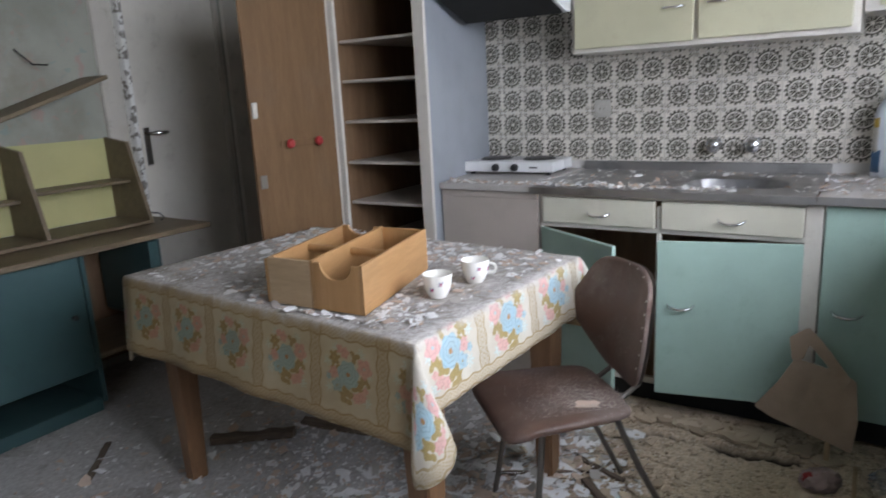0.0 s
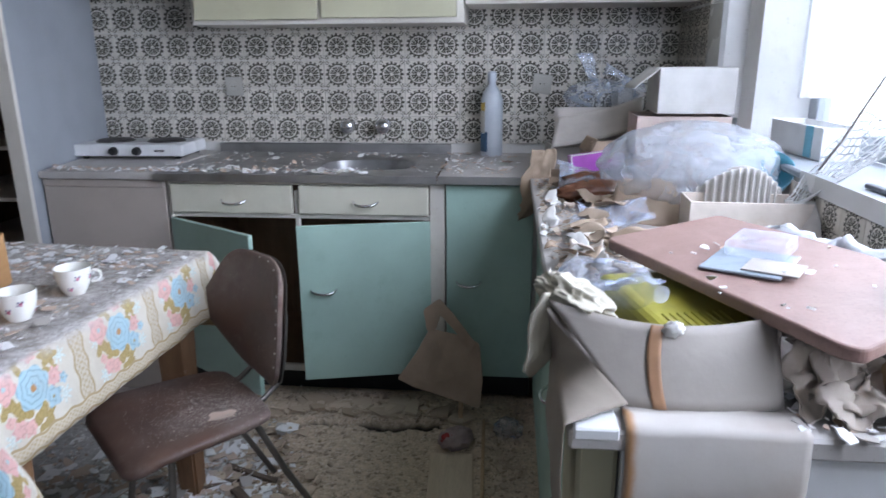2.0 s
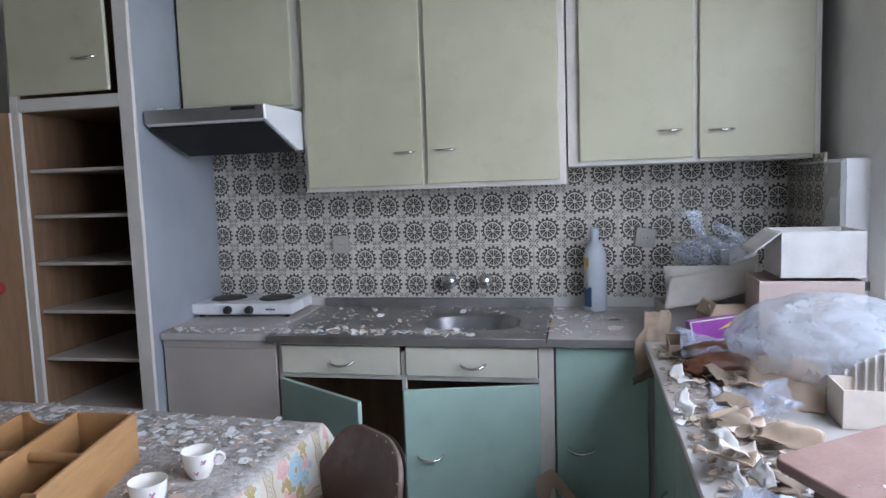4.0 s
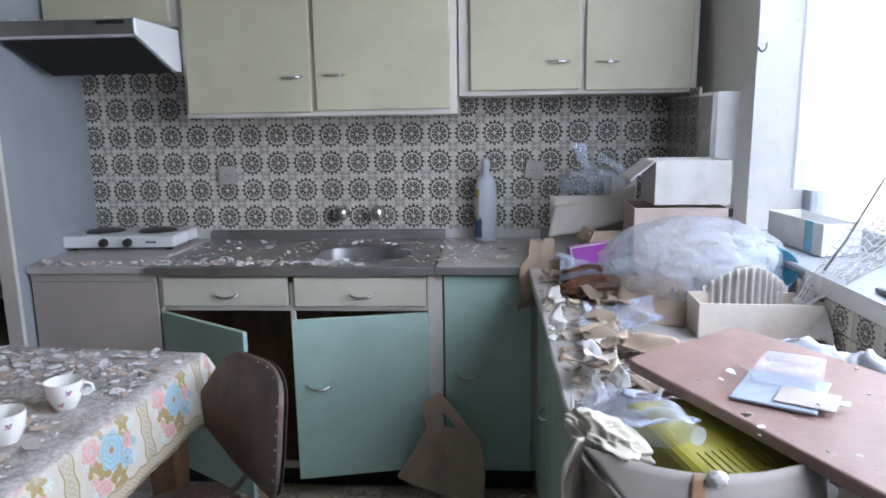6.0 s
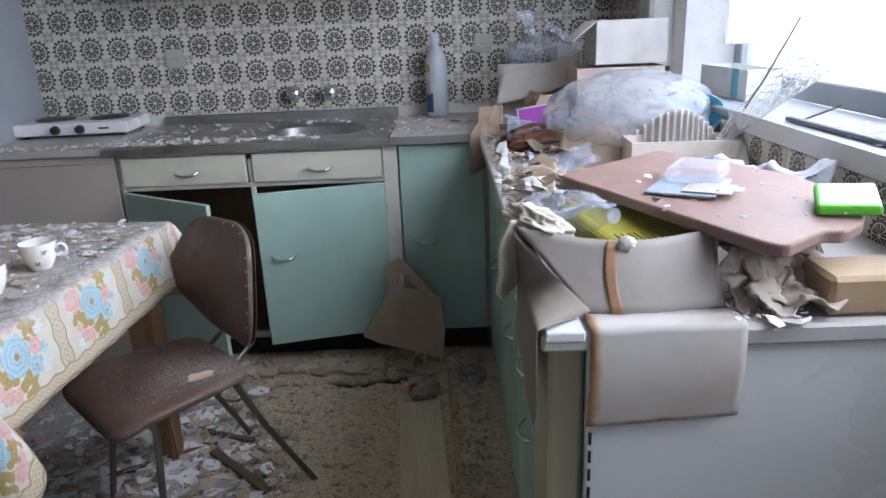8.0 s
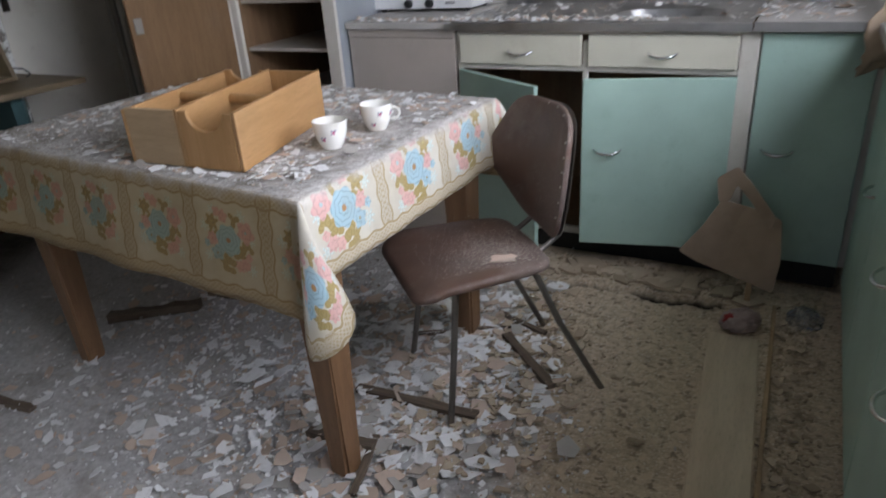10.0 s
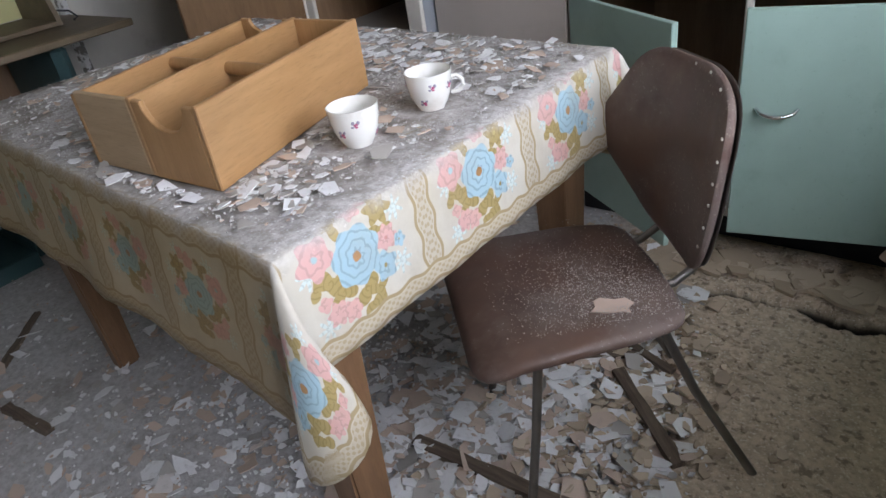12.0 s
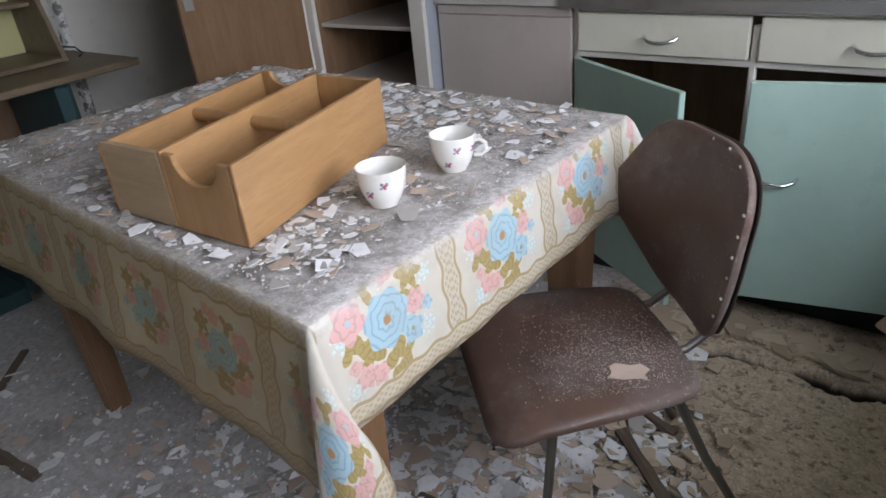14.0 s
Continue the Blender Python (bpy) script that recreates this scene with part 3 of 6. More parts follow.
def sink_top():
    """Steel sheet with a rounded basin pressed into it and a raised back rim."""
    b = bmesh.new()
    n = 48
    x0, x1, y0, y1 = 0.335, 1.405, 2.515, 3.145

    def squircle(a, sx, sy, z):
        c, s = math.cos(a), math.sin(a)
        k = (abs(c) ** 3.2 + abs(s) ** 3.2) ** (-1 / 3.2)
        return Vector((SX + sx * c * k, SY + sy * s * k, z))

    def rim(a):
        c, s = math.cos(a), math.sin(a)
        ex = (x1 - SX) if c > 0 else (SX - x0)
        ey = (y1 - SY) if s > 0 else (SY - y0)
        k = min(ex / max(abs(c), 1e-6), ey / max(abs(s), 1e-6))
        return Vector((SX + c * k, SY + s * k, CT))

    angs = sorted([2 * math.pi * i / n for i in range(n)] + [math.atan2(y - SY, x - SX) % (2 * math.pi) for x in (x0, x1) for y in (y0, y1)])
    loops = [[rim(a) for a in angs]]
    for sx, sy, z in ((SA, SB, CT), (SA - 0.008, SB - 0.008, CT - 0.006), (SA - 0.02, SB - 0.02, CT - 0.12), (SA - 0.05, SB - 0.05, CT - 0.145), (0.02, 0.02, CT - 0.15)):
        loops.append([squircle(a, sx, sy, z) for a in angs])
    vs = [[b.verts.new(p) for p in lp] for lp in loops]
    m = len(angs)
    for a, c in zip(vs, vs[1:]):
        for i in range(m):
            b.faces.new((a[i], a[(i + 1) % m], c[(i + 1) % m], c[i]))
    b.faces.new(vs[-1])
    box(x0, x1, y0 - 0.004, y0, CT - 0.028, CT, 0.001, b)
    box(x0, x1, y1 - 0.012, y1, CT - 0.01, CT + 0.04, 0.004, b)
    return b


worktop = thing("worktop", "L-shaped kitchen worktop with stainless steel sink top", "worktop")
LAMINATE = painted("grey_laminate", (0.50, 0.47, 0.44), (0.3, 0.25, 0.2), 0.5, 0.5)
smooth(part("sink_top", sink_top(), STEEL, worktop, "dull stainless steel top with pressed sink bowl"))
o = part("slab", plate([(-0.124, 2.52), (0.332, 2.52), (0.332, 3.15), (-0.208, 3.15)], 0.028, 0.003, 1), LAMINATE, worktop)
o.location.z = CT - 0.026
part("slab", box(1.408, X1 - 0.002, 2.515, 3.15, CT - 0.026, CT + 0.001, 0.004), LAMINATE, worktop)
part("slab", box(1.738, X1 - 0.002, 0.82, 2.512, CT - 0.026, CT + 0.001, 0.004), LAMINATE, worktop)
part("edge_strip", box(1.408, 1.735, 2.509, 2.5145, CT - 0.027, CT + 0.002, 0.001), STEEL, worktop)
for x in (0.945, 1.105):
    tap = thing("tap", "chrome wall-mounted tap knob above the sink", "tap", (x, Y1 - 0.012, 1.025), group="taps over the sink")
    t = smooth(part("knob", lathe([(0, 0.075), (0.02, 0.073), (0.031, 0.062), (0.034, 0.048), (0.03, 0.035), (0.016, 0.028), (0.016, 0.008), (0.03, 0.006), (0.032, 0.0)], 24), CHROME, tap))
    t.matrix_basis = pose(0, 0, 0, 90, 0, 0)

# ---- upper cabinets and hood ----
def wall_unit(name, label, x0, x1, z0, z1, yf, doors, handles, ajar=None):
    u = thing(name, label, "cabinet", group="wall cabinets")
    b = box(x0, x1, yf + 0.001, Y1 - 0.001, z0, z1, 0.003)
    part("body", b, FRAME, u)
    for i, ((a, c, za, zb), hx) in enumerate(zip(doors, handles)):
        d = part("door", box(a, c, yf - 0.02, yf - (0.0 if i != ajar else 0.006), za, zb, 0.004, None, None, 2), CREAM, u, "cream painted door")
        bow_handle("handle", d, (hx, yf - 0.02, za + (0.135 if z0 < 1.5 else 0.105)), 0.09, 0.024, 0.003)
    return u


wall_unit("wall_cabinet", "cream two-door wall cabinet over the sink", 0.392, 1.478, 1.445, 2.36, 2.85, ((0.412, 0.908, 1.462, 2.34), (0.926, 1.452, 1.466, 2.34)), (0.83, 1.0))
wall_unit("wall_cabinet", "smaller cream two-door wall cabinet near the window", 1.484, X1 + 0.015, 1.512, 2.36, 2.852, ((1.53, 1.945, 1.53, 2.34), (1.966, 2.36, 1.525, 2.34)), (1.86, 2.045))
hu = wall_unit("wall_cabinet", "cream hood cabinet with rust-stained corner", -0.165, 0.388, 1.80, 2.36, 2.86, ((-0.155, 0.355, 1.815, 2.34),), (5,))
bpy.data.objects.remove(hu.children[1].children[0])
hood = thing("range_hood", "grey metal cooker hood with a black filter", "hood")
prof = ((2.52, 1.785), (2.52, 1.728), (2.80, 1.625), (2.858, 1.625), (2.858, 1.785))


def prism(profile, x0, x1, bevel=0.003):
    b = bmesh.new()
    f = b.faces.new([b.verts.new((x0, y, z)) for y, z in profile])
    r = bmesh.ops.extrude_face_region(b, geom=[f])
    bmesh.ops.translate(b, vec=(x1 - x0, 0, 0), verts=[v for v in r["geom"] if isinstance(v, bmesh.types.BMVert)])
    bmesh.ops.recalc_face_normals(b, faces=b.faces)
    bmesh.ops.bevel(b, geom=b.edges[:], offset=bevel, segments=1, affect="EDGES")
    return b


part("body", prism(prof, -0.119, 0.386), ENAMEL, hood, "white enamel casing")
part("front_strip", box(-0.117, 0.384, 2.513, 2.519, 1.731, 1.783, 0.002), STEEL, hood, "dull metal front")
part("filter", prism(((2.528, 1.7215), (2.795, 1.6235), (2.793, 1.6165), (2.526, 1.7145)), -0.108, 0.375, 0.001), plain("grease_black", (0.012, 0.011, 0.010), 0.85), hood, "black grease filter")
part("switch", box(0.25, 0.35, 2.509, 2.513, 1.765, 1.778, 0.001), BLACK, hood)

# ---- right run of base units ----
RX = 1.772
rc = thing("drawer_cabinet", "green base cabinet with drawers, dusty and stained", "cabinet")
part("carcass", box(RX + 0.02, X1 - 0.003, 1.02, 2.50, 0.09, 0.876), FRAME, rc)
part("plinth", box(RX + 0.06, X1 - 0.01, 1.02, 2.50, 0.0, 0.088, 0), BLACK, rc)


def side_handle(parent, y, z):
    pts = arc((RX - 0.002, y - 0.045, z), (RX - 0.002, y + 0.045, z), (-0.022, 0, -0.006), 8)
    smooth(part("handle", tube(pts, 0.004, 8), CHROME, parent, "chrome bow handle"), 60)


for y0, y1, z0, z1, nm in ((1.96, 2.49, 0.10, 0.868, "door"), (1.46, 1.95, 0.10, 0.868, "door"), (1.03, 1.45, 0.72, 0.868, "drawer"), (1.03, 1.45, 0.57, 0.715, "drawer"), (1.03, 1.45, 0.10, 0.565, "drawer")):
    d = part(nm, box(RX - 0.002, RX + 0.018, y0, y1, z0, z1, 0.003), GREEN, rc, "pale green painted front")
    side_handle(d, y0 + 0.12 if nm == "door" else (y0 + y1) / 2, (z1 - 0.08) if nm == "drawer" else 0.55)
ap = thing("freezer", "old white freezer under the worktop with a cream door", "freezer")
part("body", box(RX + 0.035, X1 - 0.003, 0.85, 1.015, 0.02, 0.876, 0.006), ENAMEL, ap)
part("door", box(RX - 0.02, RX + 0.03, 0.855, 1.016, 0.06, 0.874, 0.006), CREAM, ap, "yellowed cream door")
part("side_board", box(RX + 0.03, X1 - 0.003, 0.832, 0.849, 0.0, 0.876, 0.002), ENAMEL, ap, "white end board")
for i in range(24):
    o = part("gasket_slot", box(RX + 0.033, RX + 0.037, 0.8285, 0.8318, 0.10 + i * 0.03, 0.118 + i * 0.03, 0), BLACK, ap) if i == 0 else new("gasket_slot", bpy.data.objects["gasket_slot"].data)
    o.parent, o.location.z = ap, i * 0.03

# ---- window in the east wall ----
win = thing("window_1", "bright white-framed kitchen window with net curtain", "window", kind="structure")
WX = X1 + 0.24
b = box(WX, WX + 0.05, WY0, WY0 + 0.06, WZ0, WZ1, 0.004)
box(WX, WX + 0.05, WY1 - 0.06, WY1, WZ0, WZ1, 0.004, b)
box(WX, WX + 0.05, WY0 + 0.06, WY1 - 0.06, WZ1 - 0.06, WZ1, 0.004, b)
box(WX, WX + 0.05, WY0 + 0.06, WY1 - 0.06, WZ0, WZ0 + 0.06, 0.004, b)
box(WX, WX + 0.05, 1.21, 1.27, WZ0 + 0.06, WZ1 - 0.06, 0.004, b)
part("window_frame", b, WHITE, win)
GLASS = Mat("glass", 0.02)
GLASS.color((0.98, 0.99, 0.99))
GLASS.b.inputs["Transmission Weight"].default_value = 1.0
for y0, y1 in ((WY0 + 0.06, 1.21), (1.27, WY1 - 0.06)):
    g = part("pane", box(WX + 0.02, WX + 0.025, y0, y1, WZ0 + 0.06, WZ1 - 0.06, 0), GLASS.m, win)
    g.visible_shadow = False
part("window_sill", box(X1 - 0.012, WX - 0.002, WY0 + 0.002, WY1 - 0.002, WZ0 - 0.018, WZ0 + 0.002, 0.005), WHITE, win, "white sill")

# ---- table, cloth and what lies on it ----
TC, TR, TL, TW, TH = (0.108, 1.612), -4.0, 0.65, 0.45, 0.755
table = thing("table", "dark wooden kitchen table under a floral oilcloth", "table", (*TC, 0), TR)
part("tabletop", box(-TL + 0.012, TL - 0.040, -TW + 0.012, TW - 0.012, TH - 0.03, TH - 0.003, 0.004), LEGWOOD, table)
b = box(-TL + 0.07, TL - 0.07, -TW + 0.06, -TW + 0.08, TH - 0.12, TH - 0.031, 0.002)
box(-TL + 0.07, TL - 0.07, TW - 0.08, TW - 0.06, TH - 0.12, TH - 0.031, 0.002, b)
box(-TL + 0.07, -TL + 0.09, -TW + 0.08, TW - 0.08, TH - 0.12, TH - 0.031, 0.002, b)
box(TL - 0.09, TL - 0.07, -TW + 0.08, TW - 0.08, TH - 0.12, TH - 0.031, 0.002, b)
part("apron", b, LEGWOOD, table)


def leg_mesh():
    b = bmesh.new()
    for z, s in ((0.0, 0.030), (0.62, 0.041), (TH - 0.031, 0.041)):
        for sx, sy in ((-1, -1), (1, -1), (1, 1), (-1, 1)):
            b.verts.new((sx * s, sy * s, z))
    b.verts.ensure_lookup_table()
    v = b.verts
    for k in (0, 4):
        for i in range(4):
            b.faces.new((v[k + i], v[k + (i + 1) % 4], v[k + 4 + (i + 1) % 4], v[k + 4 + i]))
    b.faces.new((v[3], v[2], v[1], v[0]))
    b.faces.new((v[8], v[9], v[10], v[11]))
    bmesh.ops.bevel(b, geom=[e for e in b.edges if abs(e.verts[0].co.z - e.verts[1].co.z) > 0.1], offset=0.008, segments=2, affect="EDGES")
    return b


first = part("leg", leg_mesh(), LEGWOOD, table)
legs = [first] + [new("leg", first.data) for _ in range(3)]
for o, (sx, sy) in zip(legs, ((0.608, -0.392), (-0.49, -0.38), (0.575, 0.295), (-0.49, 0.30))):
    o.parent = table
    o.location = (sx, sy, 0.004)

HANG, HANG_END = 0.262, 0.188


def round_corner(ox, oy):
    """The cloth's corners are cut round: a square overhang becomes a quarter ellipse."""
    hx, hy = (HANG_END if ox > 0 else HANG), HANG
    e = max(abs(ox) / hx, abs(oy) / hy)
    if abs(ox) < 1e-6 or abs(oy) < 1e-6:
        return ox, oy
    f = math.atan2(abs(oy) / hy, abs(ox) / hx)
    k = e * (1 + (0.2 if ox < 0 else 0.46 if oy < 0 else 0.42) * math.sin(2 * f))
    return math.copysign(hx * k * math.cos(f), ox), math.copysign(hy * k * math.sin(f), oy)


def hem_gap(px, py):
    ox, oy = abs(px) - TL, abs(py) - TW
    hx = HANG_END if px > 0 else HANG
    e = max(ox / hx, oy / HANG)
    along = px if oy / HANG > ox / hx else py
    return (1 - e) * (HANG if oy > ox else hx), along


def skew(px, py):
    """The far end of the top is a little narrower."""
    return 0.03 * max(0.0, min(1.0, px / TL)) * (max(-TW, min(TW, py)) + TW) / (2 * TW)


def cloth_point(px, py):
    cx, cy = max(-TL, min(TL, px)), max(-TW, min(TW, py))
    ox, oy = round_corner(px - cx, py - cy)
    r = math.hypot(ox, oy)
    if r < 1e-6:
        return Vector((px - skew(px, py), py, TH + 0.0015 * wob(px, py, 1, 6)))
    a = math.atan2(oy, ox)
    both = abs(ox) > 1e-6 and abs(oy) > 1e-6
    tang = cx + cy * 1.7 + a * 0.25
    flare = 0.10 + 0.05 * wob(tang, 2.0, 0, 5)
    if both:
        q = (math.degrees(a) % 90) / 90
        fold = math.sin(math.pi * q)
        near = px > 0 and py < 0
        flare += (0.09 if near else -0.06 if px < 0 else 0.12) * fold ** 0.7
        if near and q > 0.3:
            # the near corner closes into one hanging fold that swings round the end
            swing = math.sin(math.pi * (q - 0.3) / 0.7)
            flare += 0.12 * swing
            a += 0.85 * swing * min(1.0, r / 0.2)
        elif px > 0 and py > 0 and q < 0.6:
            flare += 0.24 * math.sin(math.pi * q / 0.6)
    out = r * flare + 0.006 * min(1, r / 0.02)
    drop = r * math.sqrt(max(0.05, 1 - flare * flare))
    rip = 0.003 * math.sin(tang * 21) * min(1, r / HANG)
    d = Vector((math.cos(a), math.sin(a), 0))
    soft = min(r, 0.012)
    return Vector((cx - skew(px, py), cy, TH)) + d * (out + rip) + Vector((0, 0, -drop + 0.3 * soft))


def cloth_mesh():
    def steps(t, low, high):
        inner = [(-t + 2 * t * i / 26) for i in range(27)]
        below, above = ([0.004, 0.012] + [h * i / 12 for i in range(1, 13)] for h in (low, high))
        return [-t - o for o in reversed(below)] + inner + [t + o for o in above]

    xs, ys = steps(TL, HANG, HANG_END), steps(TW, HANG, HANG)
    b = bmesh.new()
    uvl = b.loops.layers.uv.new("UVMap")
    hem = b.loops.layers.uv.new("Hem")
    g = [[b.verts.new(cloth_point(x, y)) for y in ys] for x in xs]
    for i in range(len(xs) - 1):
        for j in range(len(ys) - 1):
            f = b.faces.new((g[i][j], g[i + 1][j], g[i + 1][j + 1], g[i][j + 1]))
            f.smooth = True
            for lo, (a, c) in zip(f.loops, ((i, j), (i + 1, j), (i + 1, j + 1), (i, j + 1))):
                x, y = xs[a], ys[c]
                cx, cy = max(-TL, min(TL, x)), max(-TW, min(TW, y))
                ox, oy = round_corner(x - cx, y - cy)
                lo[uvl].uv = (cx + ox, cy + oy)
                lo[hem].uv = hem_gap(x, y)
    b.normal_update()
    bmesh.ops.solidify(b, geom=b.faces[:], thickness=0.0015)
    return b


def cloth_material():
    """Cream oilcloth printed with framed bouquets, lace bands and a grey coat of dust on the flat top."""
    k = Mat("floral_oilcloth", 0.45)
    um = k.nt.nodes.new("ShaderNodeUVMap")
    um.uv_map = "UVMap"
    uv = um.outputs[0]
    u, v, _ = k.sep(uv)
    wn_ = k.nt.nodes.new("ShaderNodeTexNoise")
    wn_.inputs["Scale"].default_value = 60
    k.nt.links.new(uv, wn_.inputs["Vector"])
    off = k.sep(wn_.outputs["Color"])
    au, av = k.math("ABSOLUTE", u), k.math("ABSOLUTE", v)
    end = k.math("GREATER_THAN", au, TL - 0.02)
    PU, PV = 0.235, 0.285

    def pick(a, b2):
        return k.math("ADD", k.math("MULTIPLY", a, k.math("SUBTRACT", 1.0, end)), k.math("MULTIPLY", b2, end))

    side_u = k.math("MULTIPLY", k.math("SUBTRACT", k.math("FRACT", k.math("ADD", k.math("DIVIDE", k.math("SUBTRACT", u, 0.438), PU), 10.5)), 0.5), PU)
    end_v = k.math("MULTIPLY", k.math("SUBTRACT", k.math("FRACT", k.math("ADD", k.math("DIVIDE", k.math("ADD", v, 0.043), PV), 10.5)), 0.5), PV)
    cu = pick(side_u, end_v)
    cv = pick(k.math("SUBTRACT", 0.572, av), k.math("SUBTRACT", 0.712, au))
    corner = k.math("MULTIPLY", k.math("GREATER_THAN", au, TL + 0.004), k.math("GREATER_THAN", av, TW + 0.004))
    notc = k.math("SUBTRACT", 1.0, corner)
    cu = k.math("ADD", k.math("MULTIPLY", cu, notc), k.math("MULTIPLY", k.math("SUBTRACT", k.math("SUBTRACT", k.math("SUBTRACT", av, TW), k.math("SUBTRACT", au, TL)), 0.05), corner))
    cv = k.math("ADD", k.math("MULTIPLY", cv, notc), k.math("MULTIPLY", k.math("SUBTRACT", 0.175, k.math("ADD", k.math("MULTIPLY", k.math("SUBTRACT", au, TL), 0.7), k.math("MULTIPLY", k.math("SUBTRACT", av, TW), 0.7))), corner))
    du = k.math("MULTIPLY", k.math("ADD", k.math("MULTIPLY", cu, pick(-1.0, 1.0)), k.math("MULTIPLY", k.math("SUBTRACT", off[0], 0.5), 0.007)), pick(1.12, 0.92))
    dv = k.math("MULTIPLY", k.math("ADD", cv, k.math("MULTIPLY", k.math("SUBTRACT", off[1], 0.5), 0.007)), pick(1.12, 0.92))
    col = k.mix(k.ramp(k.noise(4, 4, vec=uv), 0.35, 0.7), (0.73, 0.69, 0.60), (0.66, 0.61, 0.51))

    def dist(cx, cy, kx=1.0):
        a, b2 = k.math("SUBTRACT", du, cx), k.math("SUBTRACT", dv, cy)
        return k.math("SQRT", k.math("ADD", k.math("MULTIPLY", a, k.math("MULTIPLY", a, kx)), k.math("MULTIPLY", b2, b2))), a, b2

    def flower(col, cx, cy, r, c, petals, heart=None, lobe=0.07, rings=700.0, soft=0.6):
        d, a, b2 = dist(cx, cy)
        ang = k.math("ADD", k.math("ARCTAN2", b2, a), cx * 90.0)
        edge = k.math("ADD", r, k.math("MULTIPLY", k.math("SINE", k.math("MULTIPLY", ang, float(petals))), r * lobe))
        inside = k.ramp(k.math("SUBTRACT", edge, d), 0.0, 0.0018)
        ring = k.math("SINE", k.math("ADD", k.math("MULTIPLY", d, rings), k.math("ADD", k.math("MULTIPLY", ang, 1.0), k.math("ADD", k.math("ADD", k.math("MULTIPLY", k.math("SINE", k.math("MULTIPLY", ang, float(petals))), 0.8), k.math("MULTIPLY", off[0], 5.0))))))
        body = k.mix(k.math("MULTIPLY", k.ramp(ring, 0.3, 1.0), soft), tuple(min(1.0, x * 1.06 + 0.03) for x in c), tuple(x * 0.68 for x in c))
        col = k.mix(inside, col, body)
        if heart:
            col = k.mix(k.ramp(k.math("SUBTRACT", r * 0.2, d), 0.0, 0.002), col, heart)
        return col

    OL, PK, BL, PALE = (0.40, 0.29, 0.09), (0.70, 0.40, 0.37), (0.35, 0.54, 0.62), (0.62, 0.71, 0.68)
    # faint sprays, leaves, pink and olive blooms, small blue ones, the large blue rose
    for cx, cy in ((-0.078, 0.012), (0.078, 0.030), (0.045, 0.072), (-0.050, 0.068), (-0.072, -0.066), (0.072, -0.048)):
        col = flower(col, cx, cy, 0.013, PALE, 7, None, 0.5)
    for cx, cy, p, r in ((-0.052, -0.012, 2, 0.019), (-0.036, -0.032, 3, 0.018), (0.002, -0.052, 2, 0.017), (0.022, -0.062, 3, 0.016), (0.006, -0.078, 2, 0.014), (0.046, 0.010, 2, 0.017), (-0.072, -0.010, 2, 0.012), (-0.026, 0.056, 3, 0.016)):
        col = flower(col, cx, cy, r, OL, p, None, 0.45)
    col = flower(col, 0.052, 0.042, 0.021, OL, 6, (0.55, 0.45, 0.16), 0.22, 500.0)
    for cx, cy, r, p, h in ((-0.062, 0.028, 0.028, 5, (0.42, 0.60, 0.62)), (0.012, 0.062, 0.017, 5, None), (0.032, 0.070, 0.013, 4, None), (0.054, -0.002, 0.019, 7, (0.66, 0.30, 0.28)), (-0.052, -0.056, 0.017, 6, None), (-0.030, -0.064, 0.016, 6, None), (-0.066, -0.034, 0.011, 4, None)):
        col = flower(col, cx, cy, r, PK, p, h, 0.15, 420.0, 0.45)
    for cx, cy, r in ((0.042, -0.038, 0.021), (0.076, -0.016, 0.011)):
        col = flower(col, cx, cy, r, BL, 5, (0.4, 0.3, 0.1), 0.14, 400.0)
    col = flower(col, 0.0, 0.0, 0.041, BL, 7, (0.50, 0.25, 0.10), 0.07, 520.0)
    # lace bands between the bouquets and along the hem
    LACE = (0.44, 0.33, 0.17)

    def band(col, coord, half, along):
        wave = k.math("MULTIPLY", k.math("SINE", k.math("MULTIPLY", along, 110.0)), 0.003)
        d = k.math("ABSOLUTE", k.math("ADD", coord, wave))
        line = k.math("MULTIPLY", k.ramp(d, half - 0.006, half - 0.004), k.math("SUBTRACT", 1.0, k.ramp(d, half, half + 0.002)))
        weave = k.math("MULTIPLY", k.math("SINE", k.math("MULTIPLY", coord, 560.0)), k.math("SINE", k.math("MULTIPLY", along, 430.0)))
        inner = k.math("SUBTRACT", 1.0, k.ramp(d, half - 0.008, half - 0.006))
        net = k.math("MULTIPLY", k.math("ADD", 0.35, k.math("MULTIPLY", k.ramp(weave, -0.1, 0.4), 0.6)), inner)
        mask = k.math("MAXIMUM", line, k.math("MULTIPLY", net, 0.8), clamp=True)
        return k.mix(mask, col, LACE)

    half = k.math("ADD", PU / 2, k.math("MULTIPLY", end, (PV - PU) / 2))
    bu = k.math("SUBTRACT", half, k.math("ABSOLUTE", cu))
    col = band(col, bu, 0.020, cv)
    rim = k.math("SUBTRACT", av, TW + 0.016)
    col = band(col, k.math("ADD", rim, k.math("MULTIPLY", end, 1.0)), 0.019, u)
    hm = k.nt.nodes.new("ShaderNodeUVMap")
    hm.uv_map = "Hem"
    gap, along, _ = k.sep(hm.outputs[0])
    col = k.mix(k.ramp(gap, 0.034, 0.036), (0.70, 0.64, 0.52), col)
    col = band(col, k.math("SUBTRACT", gap, 0.019), 0.016, along)
    # brown film and smears on the hanging sides
    soil_shade = k.math("ADD", 0.10, k.math("MULTIPLY", k.ramp(k.noise(6, 5, vec=uv, rough=0.7), 0.42, 0.78), 0.34))
    col = k.mix(soil_shade, col, (0.36, 0.28, 0.18))
